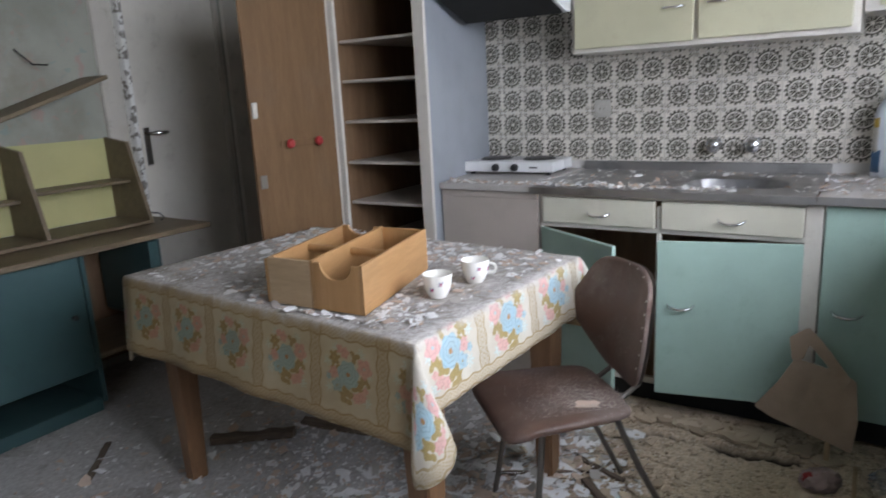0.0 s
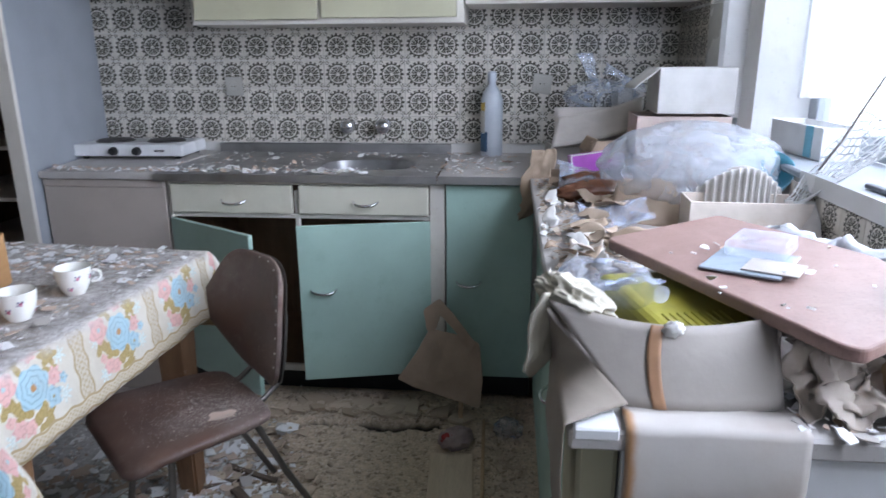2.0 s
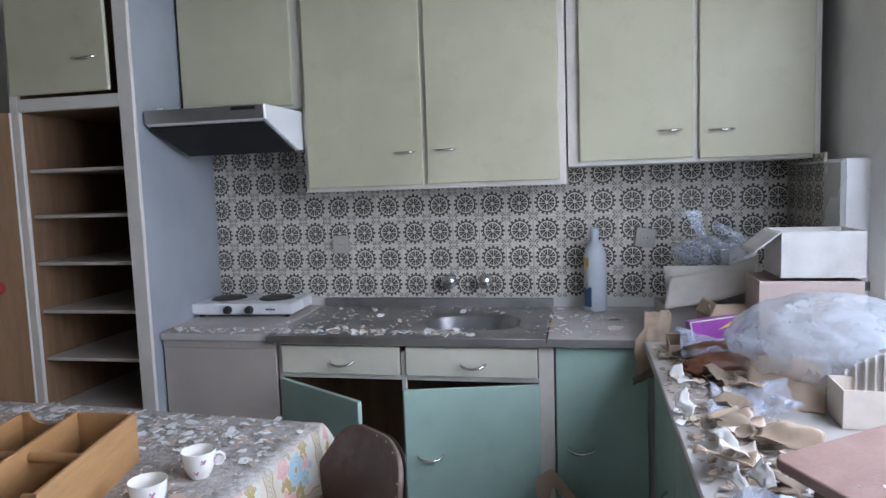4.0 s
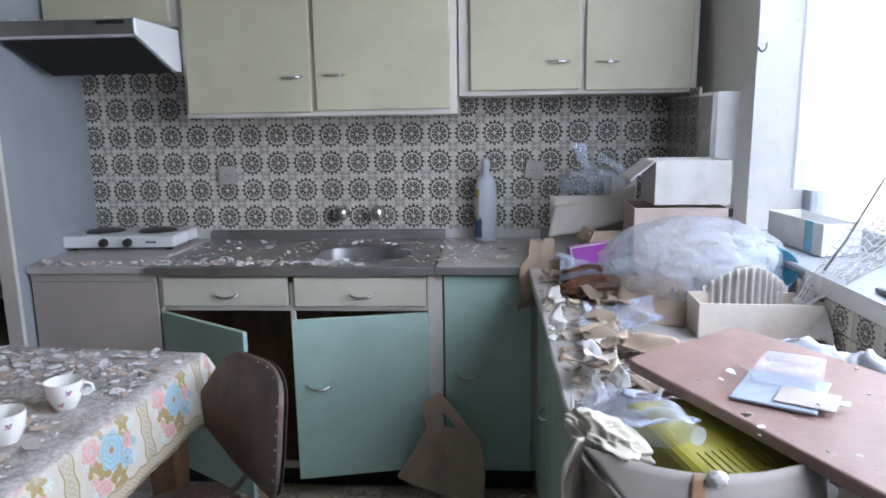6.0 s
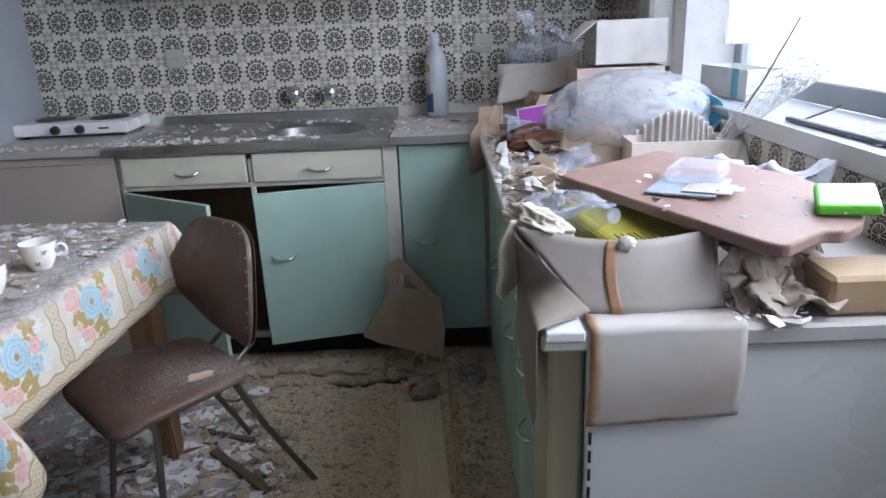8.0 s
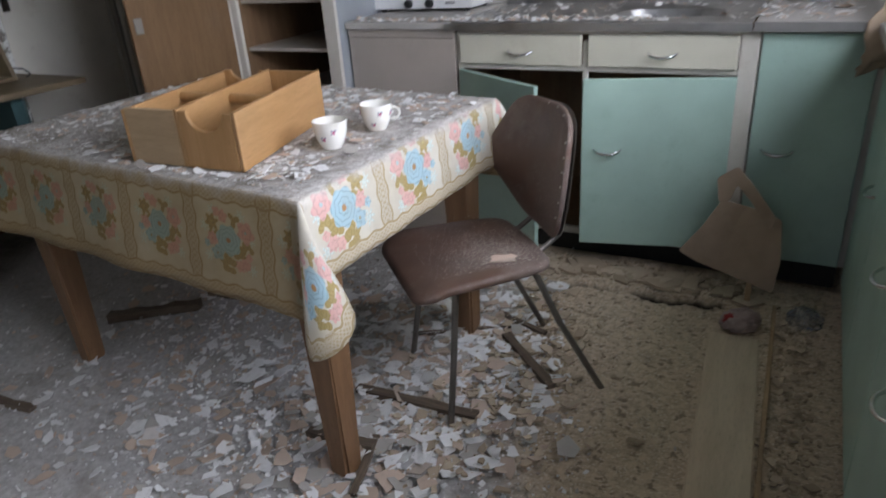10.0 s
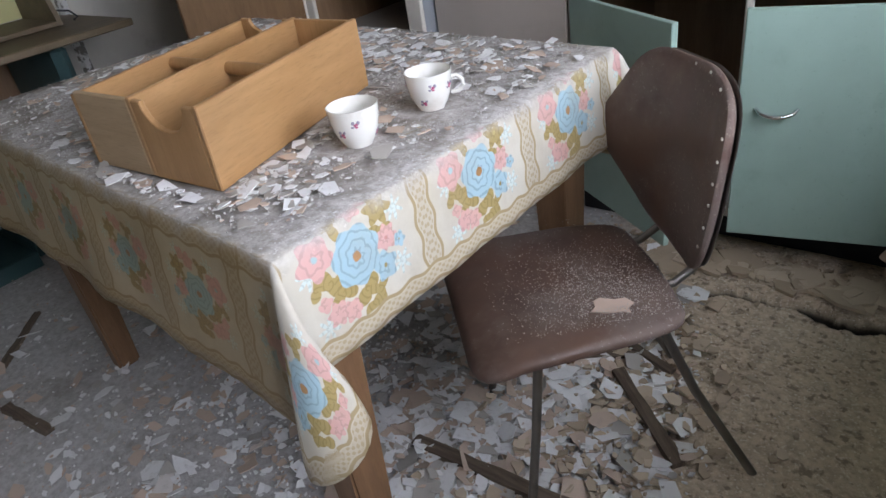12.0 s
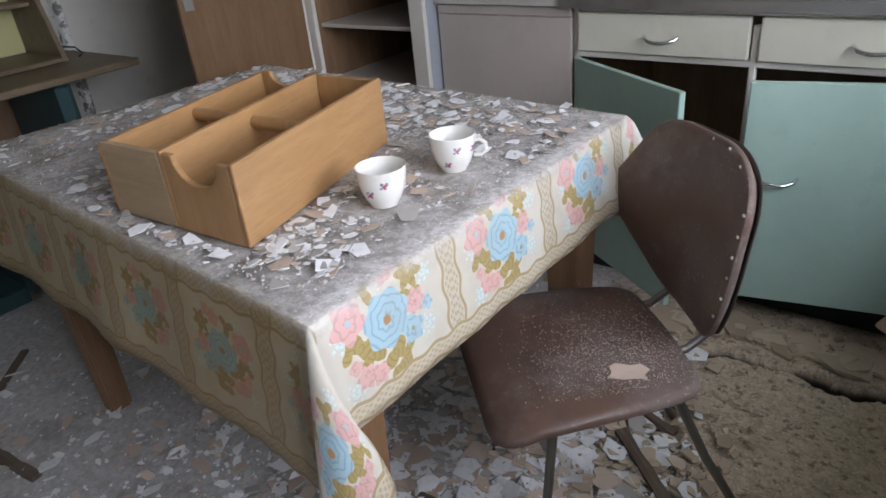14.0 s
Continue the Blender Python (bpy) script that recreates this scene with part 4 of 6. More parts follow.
    # long sides multiplied darker and browner: their shade painted in, with some grime
    side_shade = k.math("MULTIPLY", k.ramp(k.math("SUBTRACT", av, TW), 0.0, 0.01), k.math("SUBTRACT", 1.0, k.ramp(k.math("SUBTRACT", au, TL), -0.01, 0.01)))
    side_shade = k.math("MULTIPLY", side_shade, k.math("ADD", 0.70, k.math("MULTIPLY", k.noise(5, 5, vec=uv, rough=0.7), 0.5)), clamp=True)
    col = k.mix(side_shade, col, (0.64, 0.53, 0.37), "MULTIPLY")
    # dust lies on the flat top, thicker in drifts, and smears over the rim
    rimu = k.math("SUBTRACT", TL, k.math("ABSOLUTE", u))
    rimv = k.math("SUBTRACT", TW, k.math("ABSOLUTE", v))
    top = k.ramp(k.math("ADD", k.math("MINIMUM", rimu, rimv), k.math("MULTIPLY", k.math("SUBTRACT", k.noise(22, 5, vec=uv), 0.5), 0.06)), -0.030, 0.018)
    dust = k.mix(k.ramp(k.noise(45, 6, vec=uv, rough=0.75), 0.38, 0.62), (0.34, 0.31, 0.28), (0.56, 0.535, 0.51))
    dust = k.mix(k.ramp(k.noise(150, 3, vec=uv), 0.6, 0.68), dust, (0.72, 0.71, 0.70))
    dust = k.mix(k.math("MULTIPLY", k.ramp(k.noise(7, 4, vec=uv), 0.5, 0.68), 0.75), dust, (0.20, 0.165, 0.13))
    thick = k.math("MULTIPLY", top, k.ramp(k.noise(9, 5, vec=uv), 0.16, 0.44))
    col = k.mix(thick, col, dust)
    k.color(col)
    k.rough(k.math("ADD", 0.42, k.math("MULTIPLY", thick, 0.45)))
    k.bump(k.noise(120, 4, vec=uv), 0.15, 0.002)
    return k.m


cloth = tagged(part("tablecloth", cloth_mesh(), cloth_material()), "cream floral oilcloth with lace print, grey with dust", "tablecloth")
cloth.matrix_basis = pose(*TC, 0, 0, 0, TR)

# wooden carrier with two troughs
crate = thing("cutlery_crate", "wooden caddy with two troughs and dowel handles", "wooden box", (0.268, 1.437, TH + 0.003), 3)
CW, CL, CH = 0.172, 0.2325, 0.135
WT = 0.011


def notched(x0, x1, drop):
    """End board with a round notch cut from its top edge."""
    pts = [(x0, 0), (x1, 0), (x1, CH - 0.004)]
    m, r = (x0 + x1) / 2, (x1 - x0) * 0.34
    pts += [(m + r * math.cos(t), CH - 0.004 - drop * math.sin(t)) for t in (i * math.pi / 12 for i in range(13))]
    pts += [(x0, CH - 0.004)]
    return plate(pts, WT, 0.0015, 1)


for x in (-CW, -WT / 2, CW - WT):
    part("long_board", box(x, x + WT, -CL, CL, 0.0, CH - (0.0 if x > -CW else 0.008), 0.002), CRATE, crate)
for x0, x1, mat in ((-CW + WT + 0.0005, -WT / 2 - 0.0005, DIRTYPLY), (WT / 2 + 0.0005, CW - WT - 0.0005, CRATE)):
    for y in (-CL + WT, CL):
        near = y < 0
        board = notched(x0, x1, 0.0445 if x0 > 0 else 0.03) if near == (x0 > 0) else plate([(x0, 0), (x1, 0), (x1, CH - 0.003), (x0, CH - 0.003)], WT, 0.0015, 1)
        o = part("end_board", board, mat if near else CRATE, crate, "end board with rounded notch" if near == (x0 > 0) else "plain end board")
        o.matrix_basis = pose(0, y, 0, 90, 0, 0)
    o = part("dowel", tube([(x0 - 0.002, 0, 0.105), (x1 + 0.002, 0, 0.105)], 0.0125, 14), CRATE, crate, "round dowel handle")
    smooth(o, 60)
part("bottom", box(-CW + WT + 0.0005, CW - WT - 0.0005, -CL + WT + 0.0005, CL - WT - 0.0005, 0.002, 0.009, 0.0), DIRTYPLY, crate)

racked = Matrix.Identity(4)
racked[0][1] = -0.20
for o in crate.children:
    o.matrix_parent_inverse = racked

# cups
FLORAL = Mat("printed_porcelain", 0.15)
FLORAL.color(FLORAL.mix(FLORAL.ramp(FLORAL.noise(20, 4), 0.45, 0.75), (0.84, 0.82, 0.76), (0.72, 0.68, 0.6)))


def cup(loc, rz, label):
    c = thing("cup", label, "cup", loc, rz, "cups on the table")
    outer = [(0.0, 0.002), (0.023, 0.0), (0.0245, 0.004), (0.030, 0.012), (0.0365, 0.028), (0.0405, 0.046), (0.0428, 0.068), (0.0416, 0.0685), (0.039, 0.046), (0.035, 0.029), (0.028, 0.013), (0.0, 0.009)]
    smooth(part("bowl", lathe(outer, 40), FLORAL.m, c, "white porcelain bowl"), 60)
    pts = [(0.0415, 0, 0.054), (0.050, 0, 0.056), (0.060, 0, 0.048), (0.061, 0, 0.037), (0.052, 0, 0.027), (0.0385, 0, 0.026)]
    fine = []
    for i in range(len(pts) - 1):
        fine += [Vector(pts[i]).lerp(Vector(pts[i + 1]), t) for t in (0, 0.5)]
    smooth(part("handle", tube(fine + [Vector(pts[-1])], 0.0038, 8), FLORAL.m, c), 60)
    PINK, LEAF = plain("print_pink", (0.55, 0.14, 0.24), 0.2), plain("print_leaf", (0.34, 0.30, 0.36), 0.2)
    for ang, z, r in ((-172, 0.046, 0.0402), (-20, 0.044, 0.0398), (-72, 0.047, 0.0404), (-100, 0.02, 0.033), (150, 0.03, 0.037)):
        for dx, dz, m in ((0, 0, PINK), (0.0028, 0.0015, PINK), (-0.0042, -0.0025, LEAF), (0.0018, -0.003, PINK), (-0.003, 0.004, LEAF), (0.005, 0.004, LEAF)):
            o = part("printed_petal", lathe([(0.0, 0.0007), (0.0024, 0.0005), (0.0030, 0.0)], 8), m, c, "small printed flower")
            o.matrix_basis = pose(0, 0, 0, 0, 0, ang) @ pose(r + dz * 0.35, dx, z + dz, 0, 72, 0)
    return c


cup((0.578, 1.437, TH + 0.003), 128, "white porcelain cup with small pink roses")
cup((0.596, 1.613, TH + 0.003), 28, "white porcelain cup with handle and pink roses")

# ---- chair ----
VINYL = Mat("brown_vinyl", 0.45)
_g = VINYL.noise(90, 4)
_v = VINYL.mix(VINYL.ramp(VINYL.noise(7, 5), 0.35, 0.7), (0.14, 0.08, 0.058), (0.095, 0.058, 0.046))
_d = VINYL.ramp(VINYL.noise(170, 2), 0.62, 0.68)
_m = VINYL.ramp(VINYL.noise(6, 4, rough=0.7), 0.42, 0.62)
_v = VINYL.mix(VINYL.math("MULTIPLY", _m, 0.5), _v, (0.25, 0.20, 0.175))
_v = VINYL.mix(VINYL.math("MULTIPLY", VINYL.math("MULTIPLY", _d, _m), 0.4), _v, (0.45, 0.40, 0.36))
VINYL.color(_v).rough(VINYL.math("ADD", 0.38, VINYL.math("MULTIPLY", _m, 0.35))).bump(_g, 0.15, 0.001)


def pad(outline, thick, bow, material_name="pad"):
    """A cushion: outline rings shrinking inward over a domed face, both sides."""
    b = bmesh.new()
    c = Vector((sum(p[0] for p in outline) / len(outline), sum(p[1] for p in outline) / len(outline)))
    rings = []
    for s, z in ((0.30, thick * 0.5), (0.7, thick * 0.48), (0.93, thick * 0.40), (0.99, thick * 0.2), (1.0, 0.0), (0.99, -thick * 0.25), (0.95, -thick * 0.42), (0.5, -thick * 0.5)):
        rings.append([b.verts.new((c.x + (x - c.x) * s, c.y + (y - c.y) * s, z + bow(c.x + (x - c.x) * s, c.y + (y - c.y) * s))) for x, y in outline])
    n = len(outline)
    for p, q in zip(rings, rings[1:]):
        for i in range(n):
            b.faces.new((p[i], q[i], q[(i + 1) % n], p[(i + 1) % n]))
    b.faces.new(rings[0])
    b.faces.new(rings[-1][::-1])
    bmesh.ops.recalc_face_normals(b, faces=b.faces)
    return b


def rounded(pts, r=0.05, n=6):
    """Rounds the corners of a polygon."""
    out, m = [], len(pts)
    for i in range(m):
        p, a, c = Vector(pts[i]), Vector(pts[i - 1]), Vector(pts[(i + 1) % m])
        rr = min(r, 0.45 * (a - p).length, 0.45 * (c - p).length)
        s, e = p + (a - p).normalized() * rr, p + (c - p).normalized() * rr
        out += [tuple((1 - t) ** 2 * s + 2 * t * (1 - t) * p + t * t * e) for t in (k / n for k in range(n + 1))]
    return out


chair = thing("chair", "brown vinyl kitchen chair with chrome tube legs, dusty", "chair", (0.88, 1.69, 0), -44.4)
seat_o = rounded([(-0.185, -0.285), (0.245, -0.285), (0.222, 0.0), (0.20, 0.085), (0.03, 0.108), (-0.14, 0.095), (-0.165, 0.0)], 0.075)
smooth(part("seat", pad(seat_o, 0.034, lambda x, y: 0.432 + 0.012 * (abs(x) / 0.2) ** 2 - (0.016 * ((-y - 0.2) / 0.06) if y < -0.2 else 0)), VINYL.m, chair), 50)
back_o = rounded([(-0.085, -0.20), (0.125, -0.205), (0.185, -0.08), (0.205, 0.115), (0.08, 0.150), (-0.15, 0.143), (-0.245, -0.02), (-0.23, -0.085)], 0.06)
bk = smooth(part("backrest", pad(back_o, 0.026, lambda x, y: 0.05 * (x / 0.2) ** 2), VINYL.m, chair), 50)
bk.matrix_basis = pose(-0.028, 0.178, 0.652, 84, 0, 0)
shell = smooth(part("back_shell", pad([(x * 0.985, y * 0.985) for x, y in back_o], 0.008, lambda x, y: 0.05 * (x / 0.2) ** 2), TUBE, chair, "thin dark shell behind the cushion"), 50)
shell.matrix_basis = pose(-0.028, 0.195, 0.650, 84, 0, 0)
studs = [(0.204, 0.09), (0.199, 0.05), (0.194, 0.01), (0.190, -0.03), (0.183, -0.075), (0.16, -0.125), (0.12, 0.138), (0.06, 0.148), (0.0, 0.146)]
for x, y in studs:
    o = part("stud", lathe([(0.0, 0.002), (0.0025, 0.0015), (0.0032, 0.0)], 8), FRAME, chair, "small pale worn stud")
    o.matrix_basis = bk.matrix_basis @ pose(x * 0.965, y * 0.965, 0.05 * (x * 0.965 / 0.2) ** 2 + 0.0095)
for sx in (-1, 1):
    smooth(part("leg", tube([(sx * 0.15, -0.16, 0.42), (sx * 0.162, -0.18, 0.22), (sx * 0.186, -0.21, 0.006)], 0.0088, 10), TUBE, chair, "dull chrome tube leg"), 60)
    smooth(part("leg", tube([(sx * 0.15, 0.05, 0.42), (sx * 0.165, 0.12, 0.25), (sx * 0.188, 0.246, 0.006)], 0.0088, 10), TUBE, chair, "dull chrome tube leg"), 60)
    smooth(part("back_support", tube([(sx * 0.08 - 0.02, 0.02, 0.415), (sx * 0.08 - 0.02, 0.12, 0.42), (sx * 0.078 - 0.02, 0.172, 0.455), (sx * 0.073 - 0.02, 0.192, 0.52), (sx * 0.07 - 0.02, 0.207, 0.64)], 0.008, 10), TUBE, chair, "chrome back tube"), 60)
smooth(part("seat_frame", tube([(-0.15, -0.16, 0.416), (0.15, -0.16, 0.416), (0.15, 0.05, 0.416), (-0.15, 0.05, 0.416), (-0.15, -0.16, 0.416)], 0.009, 8), TUBE, chair), 60)
pap = tagged(part("paint_flake", plate([(-0.036, -0.018), (-0.012, -0.023), (0.016, -0.020), (0.030, -0.024), (0.027, -0.010), (0.038, 0.004), (0.024, 0.019), (0.006, 0.015), (-0.020, 0.021), (-0.031, 0.012), (-0.028, -0.004)], 0.002, 0.0005, 1), paper_mat("beige_flake", (0.62, 0.47, 0.38), (0.72, 0.68, 0.62), 0.7)), "pale paint flake lying on the chair seat", "debris")
pap.matrix_basis = pose(0.958, 1.579, 0.456, 0, 0, 30)

# ---- on the worktop ----
hob = thing("electric_hob", "white two-plate electric hob, dusty, on the worktop", "hob", (0.055, 2.965, CT + 0.003), 3)
part("casing", box(-0.235, 0.235, -0.13, 0.13, 0.012, 0.062, 0.008, None, None, 2), ENAMEL, hob)
for x in (-0.12, 0.11):
    o = smooth(part("hotplate", lathe([(0, 0.012), (0.03, 0.0115), (0.034, 0.010), (0.068, 0.010), (0.072, 0.006), (0.079, 0.004), (0.08, 0.0)], 36), plain("iron_plate", (0.09, 0.085, 0.08), 0.5, 0.6), hob, "grey iron hotplate"))
    o.location = (x, 0.01, 0.0615)
for x in (-0.06, 0.04):
    o = smooth(part("knob", lathe([(0, 0.024), (0.014, 0.023), (0.016, 0.018), (0.0185, 0.004), (0.0185, 0.0)], 20), BLACK, hob, "black control knob"))
    o.matrix_basis = pose(x, -0.130, 0.035, 90, 0, 0)
for x in (-0.2, 0.2):
    for y in (-0.1, 0.1):
        o = part("foot", lathe([(0.012, 0.0), (0.014, 0.012)], 10), BLACK, hob)
        o.location = (x, y, 0)
for i in range(4):
    part("logo_bar", box(0.115 + i * 0.011, 0.123 + i * 0.011, -0.1325, -0.1302, 0.032, 0.040, 0), BLACK, hob, "dark printed maker's mark")

SOCKET = painted("aged_socket", (0.46, 0.44, 0.39), (0.3, 0.26, 0.2), 0.4, 0.4)
for x, z, rz in ((0.425, 1.196, 0), (1.797, 1.205, 8)):
    so = thing("wall_socket", "pale plastic wall socket on the tiles", "socket", (x, Y1 - 0.012, z), group="wall sockets")
    o = part("cover", box(-0.041, 0.041, -0.012, 0.0, -0.041, 0.041, 0.005, None, None, 2), SOCKET, so)
    o.rotation_euler.y = radians(rz)
    o2 = smooth(part("well", lathe([(0, 0.013), (0.021, 0.013), (0.0225, 0.0175), (0.027, 0.0175), (0.029, 0.0)], 24), SOCKET, so))
    o2.matrix_basis = pose(0, 0, 0, 90, 0, 0)
    for dx in (-0.008, 0.008):
        o3 = part("contact", lathe([(0, 0.0145), (0.0028, 0.0145), (0.0028, 0.0)], 8), BLACK, so)
        o3.matrix_basis = pose(dx, 0, 0, 90, 0, 0)

bottle = thing("plastic_bottle", "translucent white detergent bottle with a torn label", "bottle", (1.585, 3.055, CT + 0.003))
MILK = Mat("milky_bottle", 0.3)
MILK.color(MILK.mix(MILK.ramp(MILK.noise(12, 4), 0.4, 0.7), (0.70, 0.74, 0.78), (0.58, 0.63, 0.68)))
MILK.b.inputs["Transmission Weight"].default_value = 0.35
smooth(part("body", lathe([(0, 0.0), (0.042, 0.0), (0.047, 0.006), (0.047, 0.20), (0.046, 0.235), (0.036, 0.268), (0.020, 0.292), (0.016, 0.298), (0.016, 0.318), (0, 0.318)], 28), MILK.m, bottle))
smooth(part("cap", lathe([(0.0185, 0.312), (0.0185, 0.345), (0.012, 0.352), (0, 0.352)], 20), MILK.m, bottle))
for z0, z1, a0, a1, c in ((0.02, 0.10, 195, 250, (0.05, 0.12, 0.22)), (0.10, 0.19, 195, 235, (0.6, 0.58, 0.52)), (0.19, 0.225, 198, 235, (0.62, 0.42, 0.08))):
    part("label", sheet(lambda u, v: (0.0477 * math.cos(radians(a0 + (a1 - a0) * u)), 0.0477 * math.sin(radians(a0 + (a1 - a0) * u)), z0 + (z1 - z0) * (v + 0.06 * math.sin(9 * u) * v)), 10, 2, 0.0004), plain("label_print", c, 0.5), bottle, "torn printed label")


def crumpled(fn, seed, amp, s, nu=24, nv=24, thick=0.0012):
    """A sheet fn(u, v) creased by ridged noise."""
    def g(u, v):
        p = Vector(fn(u, v))
        q = p * s + Vector((seed, seed * 1.7, 0))
        n1 = noise.noise_vector(q)
        n2 = noise.noise_vector(q * 2.7)
        return p + (n1 + 0.45 * Vector((abs(n2.x), abs(n2.y), abs(n2.z)))) * amp
    return sheet(g, nu, nv, thick)


def quad(p00, p10, p11, p01):
    a, b2, c, d = Vector(p00), Vector(p10), Vector(p11), Vector(p01)
    return lambda u, v: a.lerp(b2, u).lerp(d.lerp(c, u), v)


def wad(radii, seed, amp, s, subdiv=4, flat=None):
    """A crumpled bag or bundle: a sphere pushed about by ridged noise, flat where it rests."""
    b = bmesh.new()
    bmesh.ops.create_icosphere(b, subdivisions=subdiv, radius=1)
    for v in b.verts:
        d = v.co.normalized()
        q = d * s + Vector((seed, -seed, seed * 0.5))
        ridge = 1 - abs(noise.noise(q)) * 2
        ridge2 = 1 - abs(noise.noise(q * 2.3 + Vector((5, 0, 0)))) * 2
        k = 1 + amp * (0.6 * ridge + 0.4 * ridge2 - 0.3)
        p = Vector((d.x * radii[0], d.y * radii[1], d.z * radii[2])) * k
        if flat is not None and p.z < flat:
            p.z = flat
        v.co = p
    for f in b.faces:
        f.smooth = True
    return b


def single(name, bm, material, label, category, m=None, kind="", group=""):
    ob = tagged(part(name, bm, material), label, category, group, kind)
    if m is not None:
        ob.matrix_basis = m
    return ob


def carton(name, label, w, d, h, m, material, flaps=(), wall_t=0.004, category="box", inside=None, group=""):
    """An open box of card with its flaps: (side, angle, length) for sides f, b, l, r."""
    c = thing(name, label, category, group=group)
    c.matrix_basis = m
    part("bottom", box(-w / 2, w / 2, -d / 2, d / 2, 0, wall_t, 0), material, c)
    part("side", box(-w / 2, w / 2, -d / 2, -d / 2 + wall_t, wall_t, h, 0.001), material, c)
    part("side", box(-w / 2, w / 2, d / 2 - wall_t, d / 2, wall_t, h, 0.001), material, c)
    part("side", box(-w / 2, -w / 2 + wall_t, -d / 2 + wall_t, d / 2 - wall_t, wall_t, h, 0.001), material, c)
    part("side", box(w / 2 - wall_t, w / 2, -d / 2 + wall_t, d / 2 - wall_t, wall_t, h, 0.001), material, c)
    for side, ang, ln in flaps:
        if side in "fb":
            o = part("flap", crumpled(quad((-w / 2, 0, 0), (w / 2, 0, 0), (w / 2 - 0.004, ln, 0), (-w / 2 + 0.006, ln, 0)), w + ln, 0.004, 9, 10, 6, 0.003), material, c)
            o.matrix_basis = Matrix.Translation((0, -d / 2 if side == "f" else d / 2, h + 0.002)) @ Matrix.Rotation(radians(ang), 4, "X")
        else:
            o = part("flap", crumpled(quad((0, -d / 2, 0), (0, d / 2, 0), (ln, d / 2 - 0.004, 0), (ln, -d / 2 + 0.006, 0)), w + ln, 0.004, 9, 10, 6, 0.003), material, c)
            o.matrix_basis = Matrix.Translation((-w / 2 if side == "l" else w / 2, 0, h + 0.002)) @ Matrix.Rotation(radians(ang), 4, "Y")
    return c


CZ = CT + 0.003


def nudge(before, dx, dy):
    """Moves the things set down since the set before was taken."""
    for o in [o for o in bpy.data.objects if o.name not in before and o.parent is None]:
        o.matrix_basis = Matrix.Translation((dx, dy, 0)) @ o.matrix_basis


placed = set(o.name for o in bpy.data.objects)
# cartons in the corner
carton("cardboard_box", "tan cardboard box, lid bent open, on the worktop", 0.33, 0.22, 0.09, pose(1.96, 2.76, CZ, 0, 0, 6), WHITECARD, (("f", 62, 0.155), ("r", -110, 0.1)))
single("cardboard_piece", sheet(lambda u, v: (1.79 + 0.30 * u + 0.03 * v, 2.57 + 0.006 * math.sin(u * 5 + v * 3) + 0.10 * v, 1.005 + 0.10 * v + 0.075 * u - 0.012 * math.sin(u * 3.1)), 24, 8, 0.004), WHITECARD, "torn tan cardboard flap with corrugated edge", "cardboard")
carton("white_box", "small white cardboard box among the clutter", 0.10, 0.14, 0.29, pose(2.105, 2.93, CZ, 0, 0, 3), PAPER)
nudge(placed, 0.02, 0)
carton("cardboard_box", "pinkish cardboard box with a printed mark", 0.29, 0.22, 0.225, pose(2.215, 2.46, CZ, 0, 0, -2), paper_mat("pink_cardboard", (0.60, 0.48, 0.42), (0.4, 0.3, 0.24)))
upper = carton("cardboard_box", "creased white cardboard box on top of another", 0.235, 0.20, 0.14, pose(2.245, 2.455, CZ + 0.235, 0, 0, 0), PAPER, (("l", 140, 0.10),))
part("printed_mark", box(0.10, 0.128, -0.1025, -0.1008, -0.04, -0.012, 0), BLACK, upper, "small dark printed square")
single("plastic_bag", wad((0.13, 0.085, 0.06), 3.1, 0.35, 2.6, 4, -0.045), FILM, "knotted clear plastic bag lying on a box", "bag", pose(2.02, 2.90, 1.165))
knot = crumpled(lambda u, v: (1.995 - 0.05 * v + 0.05 * (u - 0.5) * (0.4 + v), 2.87, 1.20 + 0.13 * v), 2.2, 0.02, 14, 12, 12)
single("plastic_wrap", knot, FILM, "upright twisted end of a plastic bag", "bag")
single("plastic_wrap", crumpled(lambda u, v: (2.02 + 0.14 * u, 2.83, 1.25 - 0.06 * u + 0.04 * v), 4.2, 0.025, 14, 12, 12), FILM, "crumpled clear plastic wrap", "bag")
placed = set(o.name for o in bpy.data.objects)
pb = thing("gift_box", "flat purple and yellow cardboard packet", "box")
pb.matrix_basis = pose(1.905, 2.33, 0.955, -8, -8, 4)
part("body", box(-0.075, 0.075, -0.02, 0.05, 0, 0.068, 0.002), plain("purple_card", (0.33, 0.06, 0.36), 0.4), pb)
part("frame_print", box(-0.0745, 0.0745, -0.0222, -0.0205, 0.0, 0.004, 0), PAPER, pb)
part("frame_print", box(-0.0745, 0.0745, -0.0222, -0.0205, 0.063, 0.067, 0), PAPER, pb)
part("frame_print", box(-0.0745, -0.070, -0.0222, -0.0205, 0.0045, 0.0625, 0), PAPER, pb)
part("print", plate([(0.0, 0.0), (0.062, 0.012), (0.062, 0.03)], 0.0012, 0, 1), plain("yellow_print", (0.6, 0.5, 0.1), 0.4), pb, "yellow printed wedge").matrix_basis = pose(0.005, -0.0205, 0.032, 90, 0, 0)
carton("cardboard_box", "small brown open cardboard box", 0.13, 0.12, 0.10, pose(1.95, 2.47, CZ, 0, 0, 12), CARD, (("l", -60, 0.05), ("f", 40, 0.05)))
carton("cardboard_box", "brown cardboard box under the packets", 0.26, 0.16, 0.045, pose(1.89, 2.33, CZ, 0, 0, -4), CARD)
